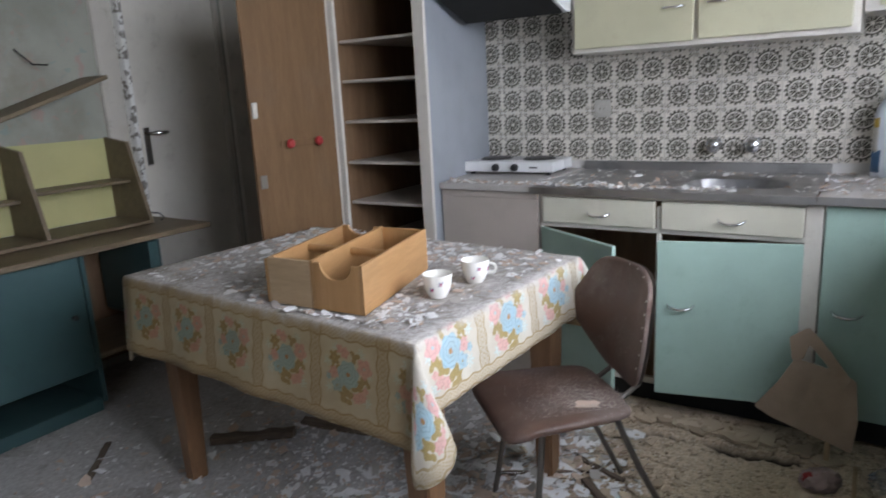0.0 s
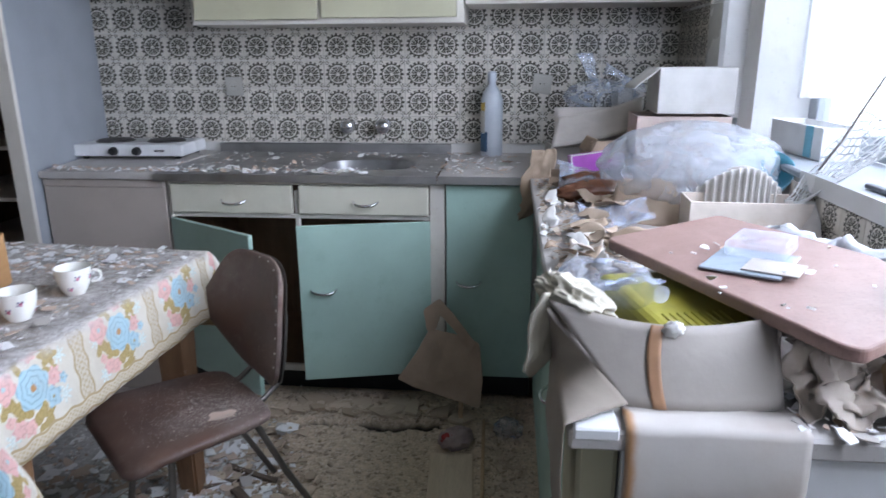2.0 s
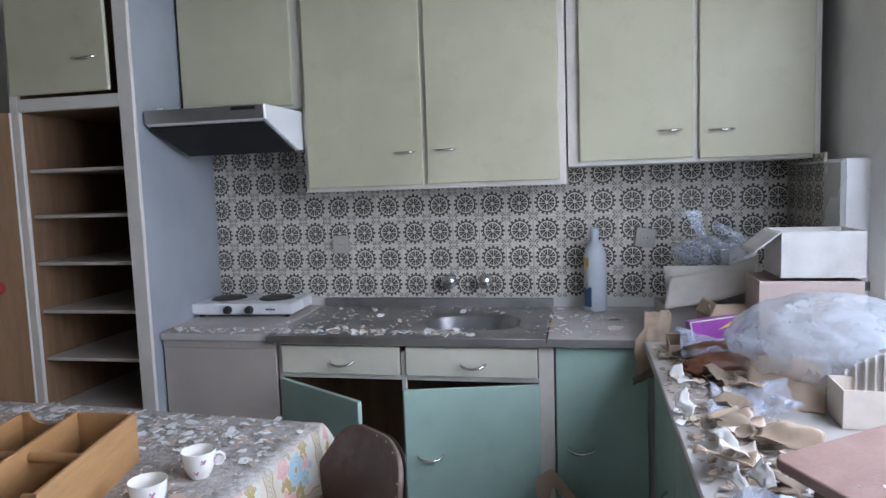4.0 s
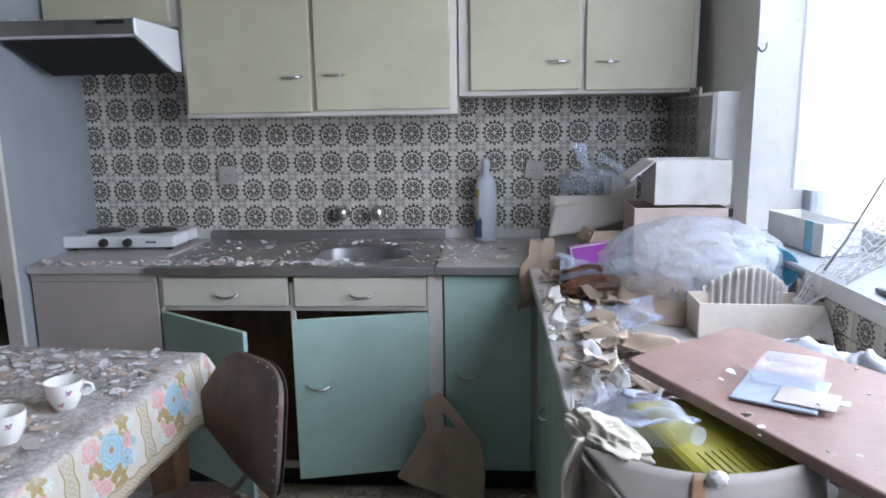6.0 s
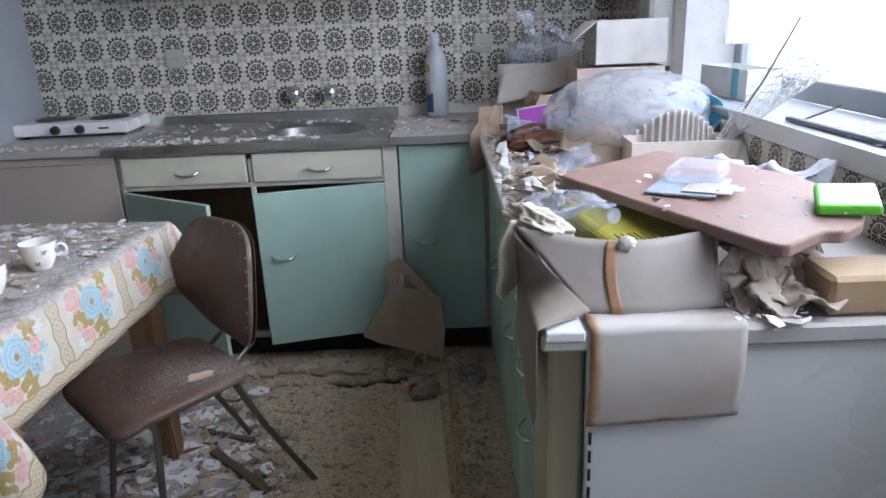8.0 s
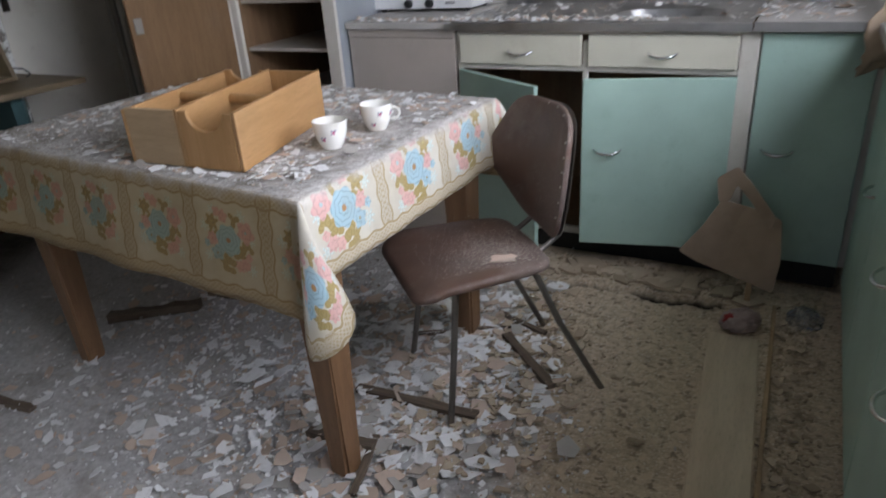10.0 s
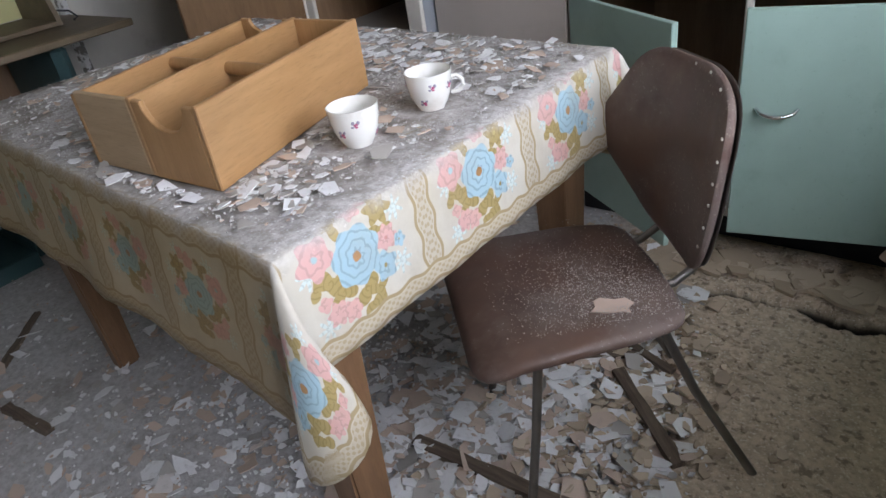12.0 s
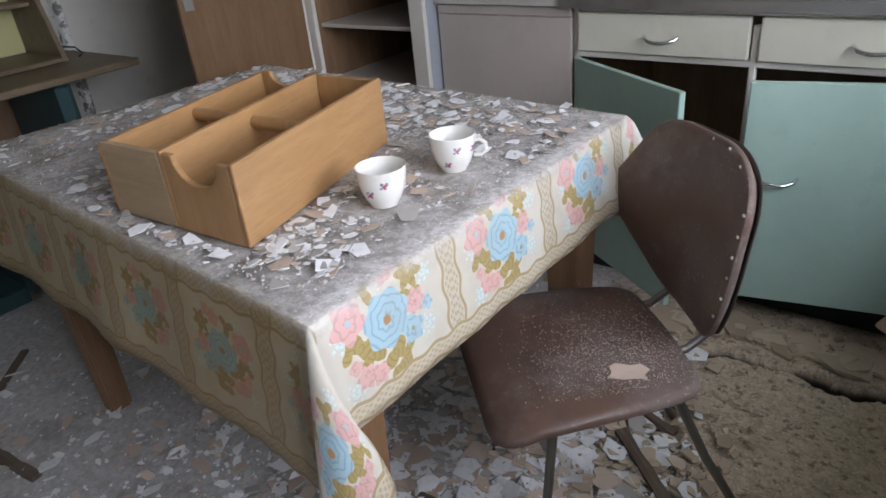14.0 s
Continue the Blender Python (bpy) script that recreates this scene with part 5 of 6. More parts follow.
# brown bottles in film, paper heap along the edge
for i, (x, y, z, rx, rz) in enumerate(((1.90, 2.19, 0.945, 88, 70), (1.88, 2.08, 0.94, 90, 95))):
    o = single("brown_packet", wad((0.11, 0.05, 0.035), 6.0 + i, 0.25, 2.2, 4, -0.035), plain("brown_gloss", (0.16, 0.065, 0.035), 0.25), "glossy brown plastic packet in torn film", "packet", pose(x, y, z, 0, 0, rz - 80), group="brown packets")
single("plastic_wrap", crumpled(quad((1.79, 2.12, 0.93), (1.98, 2.12, 0.99), (1.99, 2.34, 0.97), (1.80, 2.34, 0.99)), 1.3, 0.05, 7, 30, 30), CLEAR, "torn clear plastic film over packets", "wrap")
single("plastic_wrap", crumpled(quad((1.77, 1.66, 0.925), (1.98, 1.66, 0.94), (1.97, 1.86, 0.95), (1.79, 1.86, 0.94)), 3.3, 0.045, 8, 26, 26), CLEAR, "crumpled clear plastic film on the worktop", "wrap")
single("brown_paper", crumpled(lambda u, v: (1.655 + 0.12 * u + 0.03 * v, 2.50 - 0.015 * math.sin(v * 3) + 0.12 * max(0, v - 0.6), 0.745 + 0.25 * v), 7.7, 0.035, 9, 22, 26, 0.002), CARD, "stiff brown paper hanging over the worktop corner", "paper")
# billowing bag, corrugated card, open carton with cloth
single("plastic_bag", wad((0.245, 0.20, 0.125), 1.6, 0.09, 2.4, 5, -0.10), BAGFILM, "large billowing translucent plastic bag", "bag", pose(2.125, 2.03, 1.02))
single("corrugated_card", sheet(lambda u, v: (2.10 + 0.20 * u, 1.86 - 0.03 * math.sin(math.pi * u), 0.91 + (0.085 + 0.065 * math.sin(math.pi * u)) * v + 0.0), 8, 8, 0.002), WHITECARD, "bent sheet of cardboard behind the carton", "cardboard")
rib = sheet(lambda u, v: (2.085 + 0.215 * u + 0.004 * math.sin(u * 82), 1.835 - 0.05 * math.sin(math.pi * u) + 0.006 * math.cos(u * 82), 0.91 + (0.06 + 0.07 * math.sin(math.pi * (0.1 + 0.8 * u))) * v + 0.02 * (1 - (2 * u - 1) ** 2)), 140, 8, 0.002)
single("corrugated_card", rib, PAPER, "arched piece of ribbed corrugated cardboard", "cardboard")
single("corrugated_card", sheet(lambda u, v: (2.305 + 0.055 * u + 0.004 * math.sin(u * 38), 1.80 + 0.02 * u + 0.005 * math.cos(u * 38), 0.93 + 0.10 * v - 0.03 * u), 50, 6, 0.002), WHITECARD, "torn ribbed cardboard strip", "cardboard")
carton("cardboard_box", "low stained cream carton holding rags", 0.275, 0.12, 0.085, pose(2.19, 1.76, CZ, 0, 0, -3), OLDPAPER)
nudge(placed, 0.035, 0)
single("paper_sheet", crumpled(quad((2.31, 1.70, 0.91), (2.352, 1.62, 0.92), (2.355, 1.70, 1.0), (2.32, 1.78, 0.99)), 2.9, 0.012, 12, 16, 16), PAPER, "crumpled white paper beside the carton", "paper")
single("cardboard_piece", crumpled(quad((1.925, 1.86, 0.908), (2.075, 1.80, 0.908), (2.115, 1.93, 1.0), (1.955, 1.96, 0.995)), 5.1, 0.02, 7, 20, 16, 0.003), CARD, "greyish bent cardboard flap leaning on the heap", "cardboard")
# strainer with a long handle
st = thing("wire_strainer", "white lattice strainer standing on edge in the heap", "strainer")
b = bmesh.new()


def lattice(u, v):
    w = 0.04 + 0.15 * v
    return Vector((2.315 + 0.15 * v + 0.03 * math.sin(u * 3.1), 1.745 - w * (u - 0.2) * 1.3, 0.99 + 0.20 * v - 0.03 * v * u))


for i in range(13):
    tube([lattice(i / 12 + 0.03 * math.sin(j * 1.6 + i), j / 12) for j in range(13)], 0.0018, 5, bm=b)
    tube([lattice(j / 12, i / 12 + 0.025 * math.sin(j * 1.7 + i)) for j in range(13)], 0.0018, 5, bm=b)
part("mesh", b, plain("white_lattice", (0.70, 0.70, 0.70), 0.4), st, "white plastic lattice")
smooth(part("handle", tube([(2.335, 1.76, 0.985), (2.42, 1.755, 1.13), (2.49, 1.75, 1.275)], 0.0028, 8), TUBE, st, "thin metal rod"), 60)
smooth(part("handle", tube([(2.375, 1.66, 0.995), (2.45, 1.60, 1.05), (2.51, 1.56, 1.085)], 0.0028, 8), TUBE, st, "thin metal rod"), 60)
# things on the sill
sb = carton("white_box", "white cardboard box with a pale blue stripe on the sill", 0.10, 0.30, 0.085, pose(2.50, 2.10, WZ0 + 0.004, 0, 0, 4), paper_mat("bright_paper", (0.84, 0.84, 0.83), (0.7, 0.66, 0.6), 0.3))
part("stripe", box(-0.0515, -0.0502, -0.10, -0.06, 0.002, 0.085, 0), plain("blue_stripe", (0.2, 0.55, 0.68), 0.4), sb, "pale blue stripe")
smooth(single("bowl", lathe([(0, 0.0), (0.03, 0.0), (0.06, 0.03), (0.075, 0.065), (0.073, 0.066), (0.057, 0.031), (0.028, 0.004), (0, 0.004)], 28), plain("blue_plastic", (0.12, 0.42, 0.55), 0.35), "small blue plastic bowl tipped among the clutter", "bowl", pose(2.325, 1.93, 0.985, 40, 0, -30)))
for i, (x, y, l, rz) in enumerate(((2.415, 1.20, 0.75, 92), (2.52, 1.05, 0.6, 85), (2.45, 0.62, 0.5, 97))):
    single("window_bar", box(-l / 2, l / 2, -0.008, 0.008, 0, 0.010, 0.002), plain("dark_bar", (0.14, 0.145, 0.16), 0.5), "dark broken window bar lying on the sill", "bar", pose(x, y, WZ0 + 0.004, 0, 0, rz), group="bars on the sill")
single("plastic_wrap", crumpled(quad((2.42, 1.30, 1.056), (2.5, 1.30, 1.058), (2.5, 1.42, 1.07), (2.42, 1.42, 1.06)), 8.8, 0.02, 16, 16, 16), FILM, "crumpled white plastic on the sill", "wrap")
CURT = Mat("net_curtain", 0.8)
CURT.color(CURT.mix(CURT.ramp(CURT.noise(8, 4), 0.4, 0.7), (0.86, 0.86, 0.86), (0.74, 0.75, 0.77)))
CURT.b.inputs["Transmission Weight"].default_value = 0.0
_tl = CURT.nt.nodes.new("ShaderNodeBsdfTranslucent")
_mx = CURT.nt.nodes.new("ShaderNodeMixShader")
_mx.inputs[0].default_value = 0.55
CURT.nt.links.new(CURT.b.outputs[0], _mx.inputs[1])
CURT.nt.links.new(_tl.outputs[0], _mx.inputs[2])
CURT.nt.links.new(_mx.outputs[0], CURT.nt.nodes["Material Output"].inputs["Surface"])
single("net_curtain", sheet(lambda u, v: (2.555 + 0.012 * math.sin(u * 26) + 0.004 * math.sin(u * 61), 2.38 - 0.36 * u + 0.02 * u * v, 1.19 + 0.02 * u + 1.10 * v), 60, 8), CURT.m, "white net curtain hanging in the window", "curtain")
smooth(single("curtain_hook", tube(arc((2.44, WY1 - 0.001, 1.63), (2.46, WY1 - 0.02, 1.64), (0, -0.01, -0.02), 6), 0.003, 8), TUBE, "small metal hook in the window reveal", "hook"), 60)

# ---- near end of the right run ----
placed = set(o.name for o in bpy.data.objects)
bx = thing("cardboard_box", "open whitish carton, front bowed, brown tape, full of rubbish", "box")


def bowed(u, v):
    low, high = 1.768 + 0.187 * u, 1.672 + 0.287 * u
    y = 0.848 + 0.065 * v + 0.012 * u - 0.032 * math.sin(math.pi * u) * (0.35 + 0.65 * v)
    return (low + (high - low) * v, y, 0.910 + (0.112 - 0.018 * u) * v - 0.010 * math.sin(math.pi * u) * v)


part("front", sheet(bowed, 24, 8, 0.003), GREYCARD, bx, "bowed front wall")
part("tape", sheet(lambda u, v: Vector(bowed(0.165 + (0.085 - 0.03 * v) * u + 0.265 * v, 0.02 + 0.97 * v)) + Vector((0, -0.0022, 0)), 4, 8, 0.0006), plain("brown_tape", (0.36, 0.20, 0.11), 0.35), bx, "brown packing tape")
part("side", crumpled(quad((1.962, 0.885, 0.91), (1.985, 1.15, 0.91), (1.985, 1.15, 1.0), (1.96, 0.905, 1.014)), 1.0, 0.006, 9, 8, 6, 0.003), GREYCARD, bx)
part("side", crumpled(quad((1.755, 0.90, 0.91), (1.70, 1.17, 0.91), (1.69, 1.17, 0.985), (1.675, 0.907, 1.012)), 2.0, 0.008, 9, 8, 6, 0.003), GREYCARD, bx)
part("bottom", box(1.76, 1.96, 0.89, 1.16, 0.909, 0.913, 0), CARD, bx)


def droop(u, v):
    """From the carton's torn corner over the worktop's edge and down."""
    fold = Vector((1.675, 0.93, 1.0)).lerp(Vector((1.768, 0.842, 0.916)), u)
    rim = Vector((1.687, 1.02, 0.916)).lerp(Vector((1.688, 0.789, 0.915)), u)
    low = Vector((1.682, 1.02, 0.82)).lerp(Vector((1.684, 0.795, 0.765)), u)
    return fold.lerp(rim, v * 2) if v < 0.5 else rim.lerp(low, v * 2 - 1)


single("brown_paper", crumpled(droop, 4.4, 0.006, 9, 20, 24), paper_mat("tan_paper", (0.29, 0.245, 0.20), (0.30, 0.22, 0.16), 0.5), "tan paper drooping over the worktop edge", "paper")
yb = thing("plastic_basket", "yellow ribbed plastic basket in the carton", "basket")
yb.matrix_basis = pose(1.868, 1.035, 0.920, 7, 3, 20)
YEL = plain("yellow_plastic", (0.29, 0.26, 0.03), 0.4)
part("body", box(-0.085, 0.085, -0.095, 0.12, 0, 0.062, 0.02, None, None, 4), YEL, yb)
for i in range(9):
    o = part("rib", box(-0.058, -0.053, -0.078, -0.03, 0.0615, 0.0640, 0.001), YEL, yb) if i == 0 else new("rib", bpy.data.objects["rib"].data)
    o.parent, o.location.x = yb, i * 0.0115
pet = thing("plastic_bottle", "clear plastic bottle with torn blue label in the carton", "bottle")
pet.matrix_basis = pose(1.725, 1.125, 0.985, 0, 0, 28) @ pose(0, 0, 0, 80, 0, 0)
crush = bmesh.new()
lathe([(0.0, 0.004), (0.026, 0.0), (0.036, 0.008), (0.037, 0.05), (0.034, 0.056), (0.037, 0.062), (0.037, 0.13), (0.033, 0.15), (0.018, 0.182), (0.0125, 0.19), (0.0125, 0.205), (0.0, 0.205)], 28, crush)
for v in crush.verts:
    k_ = 1 + 0.22 * wob(v.co.x, v.co.y, v.co.z, 22)
    v.co.x *= k_
    v.co.y *= k_ * 0.9
smooth(part("body", crush, CLEAR, pet), 50)
part("label", sheet(lambda u, v: (0.038 * math.cos(0.9 + 1.1 * u), 0.036 * math.sin(0.9 + 1.1 * u), 0.075 + 0.03 * v + 0.006 * math.sin(7 * u)), 14, 4, 0.0004), plain("blue_label", (0.50, 0.55, 0.66), 0.4), pet, "torn pale blue label")
single("plastic_wrap", crumpled(quad((1.69, 1.12, 0.96), (1.80, 1.16, 0.97), (1.84, 0.98, 1.035), (1.75, 0.94, 1.03)), 6.2, 0.03, 12, 24, 20), CLEAR, "clear crinkled wrap over the carton", "wrap")
single("rag", wad((0.045, 0.055, 0.022), 3.9, 0.5, 1.4, 5), CLOTHRAG, "cream cotton rag bunched on the carton corner", "rag", pose(1.712, 0.965, 1.006, 0, 25, 20))
single("rag", crumpled(lambda u, v: (1.645 + 0.05 * u * (0.7 + 0.4 * v) + 0.02 * v * v, 0.925 + 0.05 * u - 0.01 * v, 0.915 + 0.11 * v - 0.02 * math.sin(3.1 * u) * (1 - v)), 3.9, 0.007, 24, 22, 26, 0.003), CLOTHRAG, "cream cotton rag hanging over the carton edge", "rag")
single("foil_scrap", wad((0.010, 0.005, 0.008), 2.7, 0.9, 3, 3), PAPER, "small torn scrap of white paper on the rim", "scrap", pose(1.822, 0.880, 1.0))
HANGPAPER = Mat("hanging_paper", 0.7)
_px, _py, _pz = HANGPAPER.sep(HANGPAPER.co.outputs["Object"])
_hn = HANGPAPER.math("MULTIPLY", HANGPAPER.math("SUBTRACT", HANGPAPER.noise(30, 5), 0.5), 0.012)
_hx = HANGPAPER.math("ADD", HANGPAPER.ramp(HANGPAPER.math("ABSOLUTE", HANGPAPER.math("ADD", HANGPAPER.math("SUBTRACT", _px, 1.764), _hn)), 0.0, 0.012), HANGPAPER.ramp(HANGPAPER.noise(16, 5), 0.5, 0.62), clamp=True)
_hz = HANGPAPER.math("ADD", HANGPAPER.ramp(HANGPAPER.math("ABSOLUTE", HANGPAPER.math("ADD", HANGPAPER.math("SUBTRACT", _pz, 0.768), _hn)), 0.0, 0.012), HANGPAPER.ramp(HANGPAPER.noise(13, 5), 0.45, 0.58), clamp=True)
_hc = HANGPAPER.mix(HANGPAPER.ramp(HANGPAPER.noise(7, 5), 0.4, 0.75), (0.54, 0.50, 0.455), (0.46, 0.39, 0.33))
_hc = HANGPAPER.mix(HANGPAPER.math("MINIMUM", _hx, _hz), (0.40, 0.22, 0.10), _hc)
HANGPAPER.color(_hc).bump(HANGPAPER.noise(40, 4), 0.2, 0.003)
HANGPAPER = HANGPAPER.m
# pink board with a scalloped end
outl = [(1.785, 1.23), (2.017, 1.388), (2.097, 1.264), (2.175, 1.131), (2.19, 1.0), (2.15, 0.885), (2.10, 0.845), (2.074, 0.852), (2.03, 0.822), (2.005, 0.803), (1.985, 0.815)]
bd = single("wooden_board", merge(bmesh.new(), plate([(x - 2.0, y - 1.08) for x, y in rounded(outl, 0.02, 4)], 0.019, 0.004)), BOARDWOOD, "pinkish veneered board with a scalloped end, dusty", "board", pose(2.0, 1.08, 1.003, 1.5, -1, 0))
pl = thing("plastic_tray", "clear plastic tray lying on the board", "tray")
pl.matrix_basis = pose(1.975, 1.085, 1.0245, 1.5, -1, -33)
part("base", box(-0.055, 0.055, -0.06, 0.06, 0, 0.004, 0.001), plain("grey_plastic", (0.32, 0.37, 0.42), 0.15), pl)
part("lid", box(-0.04, 0.045, 0.005, 0.09, 0.005, 0.030, 0.004), CLEAR, pl)
part("card", box(0.0, 0.075, -0.05, 0.01, 0.0045, 0.007, 0.001), WHITECARD, pl)
single("green_tray", box(-0.04, 0.04, -0.05, 0.05, 0, 0.016, 0.005, None, None, 2), plain("green_plastic", (0.12, 0.50, 0.04), 0.35), "bright green plastic lid on the board", "lid", pose(2.148, 0.935, 1.028, 6, -4, -25))
single("plastic_bag", crumpled(lambda u, v: (2.06 + 0.22 * u + 0.02 * v, 1.33 + 0.10 * v - 0.12 * u, 0.925 + 0.085 * math.sin(math.pi * min(1, 0.15 + v)) + 0.012 * math.sin(9 * u)), 7.7, 0.035, 16, 36, 24), WHITEBAG, "white plastic bag draped behind the board", "bag")
single("paper_sheet", crumpled(lambda u, v: (1.757 + 0.205 * u, 0.803 - 0.008 * math.sin(v * 3.14) + (0.05 * (v - 0.86) / 0.14 if v > 0.86 else 0) - 0.004, 0.912 - 0.150 * (1 - min(1, v / 0.86)) + 0.012 * u * (1 - v)), 5.9, 0.005, 8, 24, 20), HANGPAPER, "rust-stained paper hanging over the worktop edge", "paper")
single("metal_corner", box(1.700, 1.752, 0.796, 0.850, CT - 0.011, CT + 0.004, 0.002), ENAMEL, "white metal corner cap of the worktop", "trim")
FABRIC = paper_mat("torn_fabric_mat", (0.50, 0.43, 0.36), (0.28, 0.21, 0.16), 0.6)
for i, (dx, dy, dz) in enumerate(((0, 0, 0), (0.03, 0.03, 0.02), (0.015, -0.012, -0.012))):
    single("torn_fabric", crumpled(quad((1.965 + dx, 0.83 + dy, 0.918), (2.075 + dx, 0.83 + dy, 0.918), (2.11 + dx, 1.02, 0.995 + dz), (1.97 + dx, 1.02, 0.995 + dz)), 9.9 + i, 0.026, 24, 40, 36, 0.002), FABRIC, "torn greyish brown fabric heaped beside the carton", "rubbish", group="torn fabric")
single("wooden_block", box(2.075, 2.30, 0.815, 0.90, CZ, CZ + 0.055, 0.006), DIRTYPLY, "rough wooden block on the worktop end", "block")
nudge(placed, 0.043, 0.022)

# torn brown paper and packing heaped along the side worktop
HEAP = paper_mat("brown_waste_paper", (0.31, 0.235, 0.17), (0.16, 0.115, 0.08), 0.6)
hr = random.Random(5)
for i in range(26):
    x, y = hr.uniform(1.785, 1.96), hr.uniform(1.24, 2.28)
    a, w, l = hr.uniform(0, 6.28), hr.uniform(0.03, 0.085), hr.uniform(0.05, 0.12)
    c, s_ = math.cos(a), math.sin(a)
    z = CZ + 0.012 + 0.030 * hr.random()
    m = hr.choice((HEAP, HEAP, HEAP, CARD, OLDPAPER, WHITECARD))

    def scrap(u, v, x=x, y=y, c=c, s_=s_, w=w, l=l, z=z):
        p, q = (u - 0.5) * l, (v - 0.5) * w
        return (x + p * c - q * s_, y + p * s_ + q * c, z + 0.009 * math.sin(4 * u + 3 * v))

    single("paper_scrap", crumpled(scrap, 2.0 + i, 0.009, 22, 14, 12), m, "torn scrap of brown packing paper", "paper", group="paper scraps on the worktop")
for i, (x, y, z, l) in enumerate(((1.83, 1.30, 0.93, 0.10), (1.775, 1.22, 0.95, 0.09), (1.80, 1.45, 0.925, 0.13), (1.76, 1.70, 0.918, 0.10), (1.78, 1.95, 0.92, 0.09))):
    single("paper_scrap", crumpled(quad((x, y, z), (x + 0.03, y + 0.01, z + 0.01), (x + 0.02, y + l, z + 0.03), (x - 0.01, y + l * 0.9, z + 0.015)), 5.0 + i, 0.018, 20, 10, 14), PAPER, "curled strip of white paper", "paper", group="paper scraps on the worktop")

# ---- desk, hutch and shelf on the west wall ----
DX = -1.19
desk = thing("desk", "low wooden desk with teal cabinet doors, one missing", "desk")
part("desktop", box(X0 + 0.004, DX, 0.35, 2.06, 0.722, 0.748, 0.004), HUTCHWOOD, desk)
part("cabinet_side", box(X0 + 0.01, DX - 0.05, 0.40, 0.42, 0.04, 0.7245), TEAL, desk)
part("cabinet_side", box(X0 + 0.01, DX - 0.06, 1.42, 1.44, 0.04, 0.7245), TEAL, desk)
part("cabinet_side", box(X0 + 0.01, DX - 0.06, 1.76, 1.82, 0.30, 0.7245, 0.03), TEAL, desk)
part("shelf", box(X0 + 0.01, DX - 0.06, 1.441, 1.88, 0.24, 0.262), HUTCHWOOD, desk)
part("back", box(X0 + 0.004, X0 + 0.0095, 0.42, 1.95, 0.04, 0.72, 0), DARKWOOD, desk)
part("base", box(X0 + 0.01, DX - 0.07, 0.42, 1.42, 0.0, 0.06), TEAL, desk)
for y0, y1 in ((0.43, 0.91), (0.92, 1.41)):
    d = part("door", box(DX - 0.068, DX - 0.05, y0, y1, 0.20, 0.715, 0.004), TEAL, desk, "dark teal painted door")
    part("knob", lathe([(0, 0.02), (0.012, 0.018), (0.01, 0.0)], 12), BLACK, d).matrix_basis = pose(DX - 0.05, y1 - 0.06, 0.46, 0, 90, 0)
hutch = thing("desk_hutch", "small wooden desk shelf with yellow back panels", "shelf", (0, 0, 0.7525))
HB, HT = -1.44, -1.56


def hutch_side(y, name):
    b = bmesh.new()
    pts = [(X0 + 0.006, 0), (HB, 0), (HT, 0.40), (X0 + 0.006, 0.425)]
    f = b.faces.new([b.verts.new((x, y, z)) for x, z in pts])
    r = bmesh.ops.extrude_face_region(b, geom=[f])
    bmesh.ops.translate(b, vec=(0, 0.018, 0), verts=[v for v in r["geom"] if isinstance(v, bmesh.types.BMVert)])
    bmesh.ops.recalc_face_normals(b, faces=b.faces)
    return part(name, b, HUTCHWOOD, hutch)


for y in (0.62, 1.40, 1.90):
    hutch_side(y, "side" if y != 1.40 else "divider")
part("back_panel", box(X0 + 0.006, X0 + 0.012, 0.6385, 1.8995, 0.02, 0.42, 0), YELLOW, hutch, "yellow back panel")
part("base_board", box(X0 + 0.0125, HB + 0.003, 0.639, 1.899, 0.0, 0.018), HUTCHWOOD, hutch)
part("shelf", box(X0 + 0.0125, -1.56, 1.4185, 1.8995, 0.20, 0.216), HUTCHWOOD, hutch)
part("shelf", box(X0 + 0.0125, -1.62, 0.6385, 1.3995, 0.17, 0.186), HUTCHWOOD, hutch)
ws = thing("wall_shelf", "loose wooden shelf board tilted on the wall", "shelf")
o = part("board", box(X0 + 0.002, X0 + 0.22, -0.95, 0, 0, 0.02), HUTCHWOOD, ws)
o.matrix_basis = pose(0, 1.85, 1.455, 19, 0, 0)
part("bracket", tube([(X0 + 0.004, 1.55, 1.60), (X0 + 0.05, 1.60, 1.53), (X0 + 0.10, 1.64, 1.525)], 0.004, 6), BLACK, ws)
smooth(single("cable", tube([(-1.49, 1.93, 0.80), (-1.47, 1.97, 0.79), (-1.45, 1.985, 0.765), (-1.46, 1.97, 0.755)], 0.004, 6), BLACK, "short bent wire end on the desk", "cable"), 60)

# ---- on the floor ----
lean = thing("cardboard_piece", "brown cardboard flap leaning on the green cabinet", "cardboard")


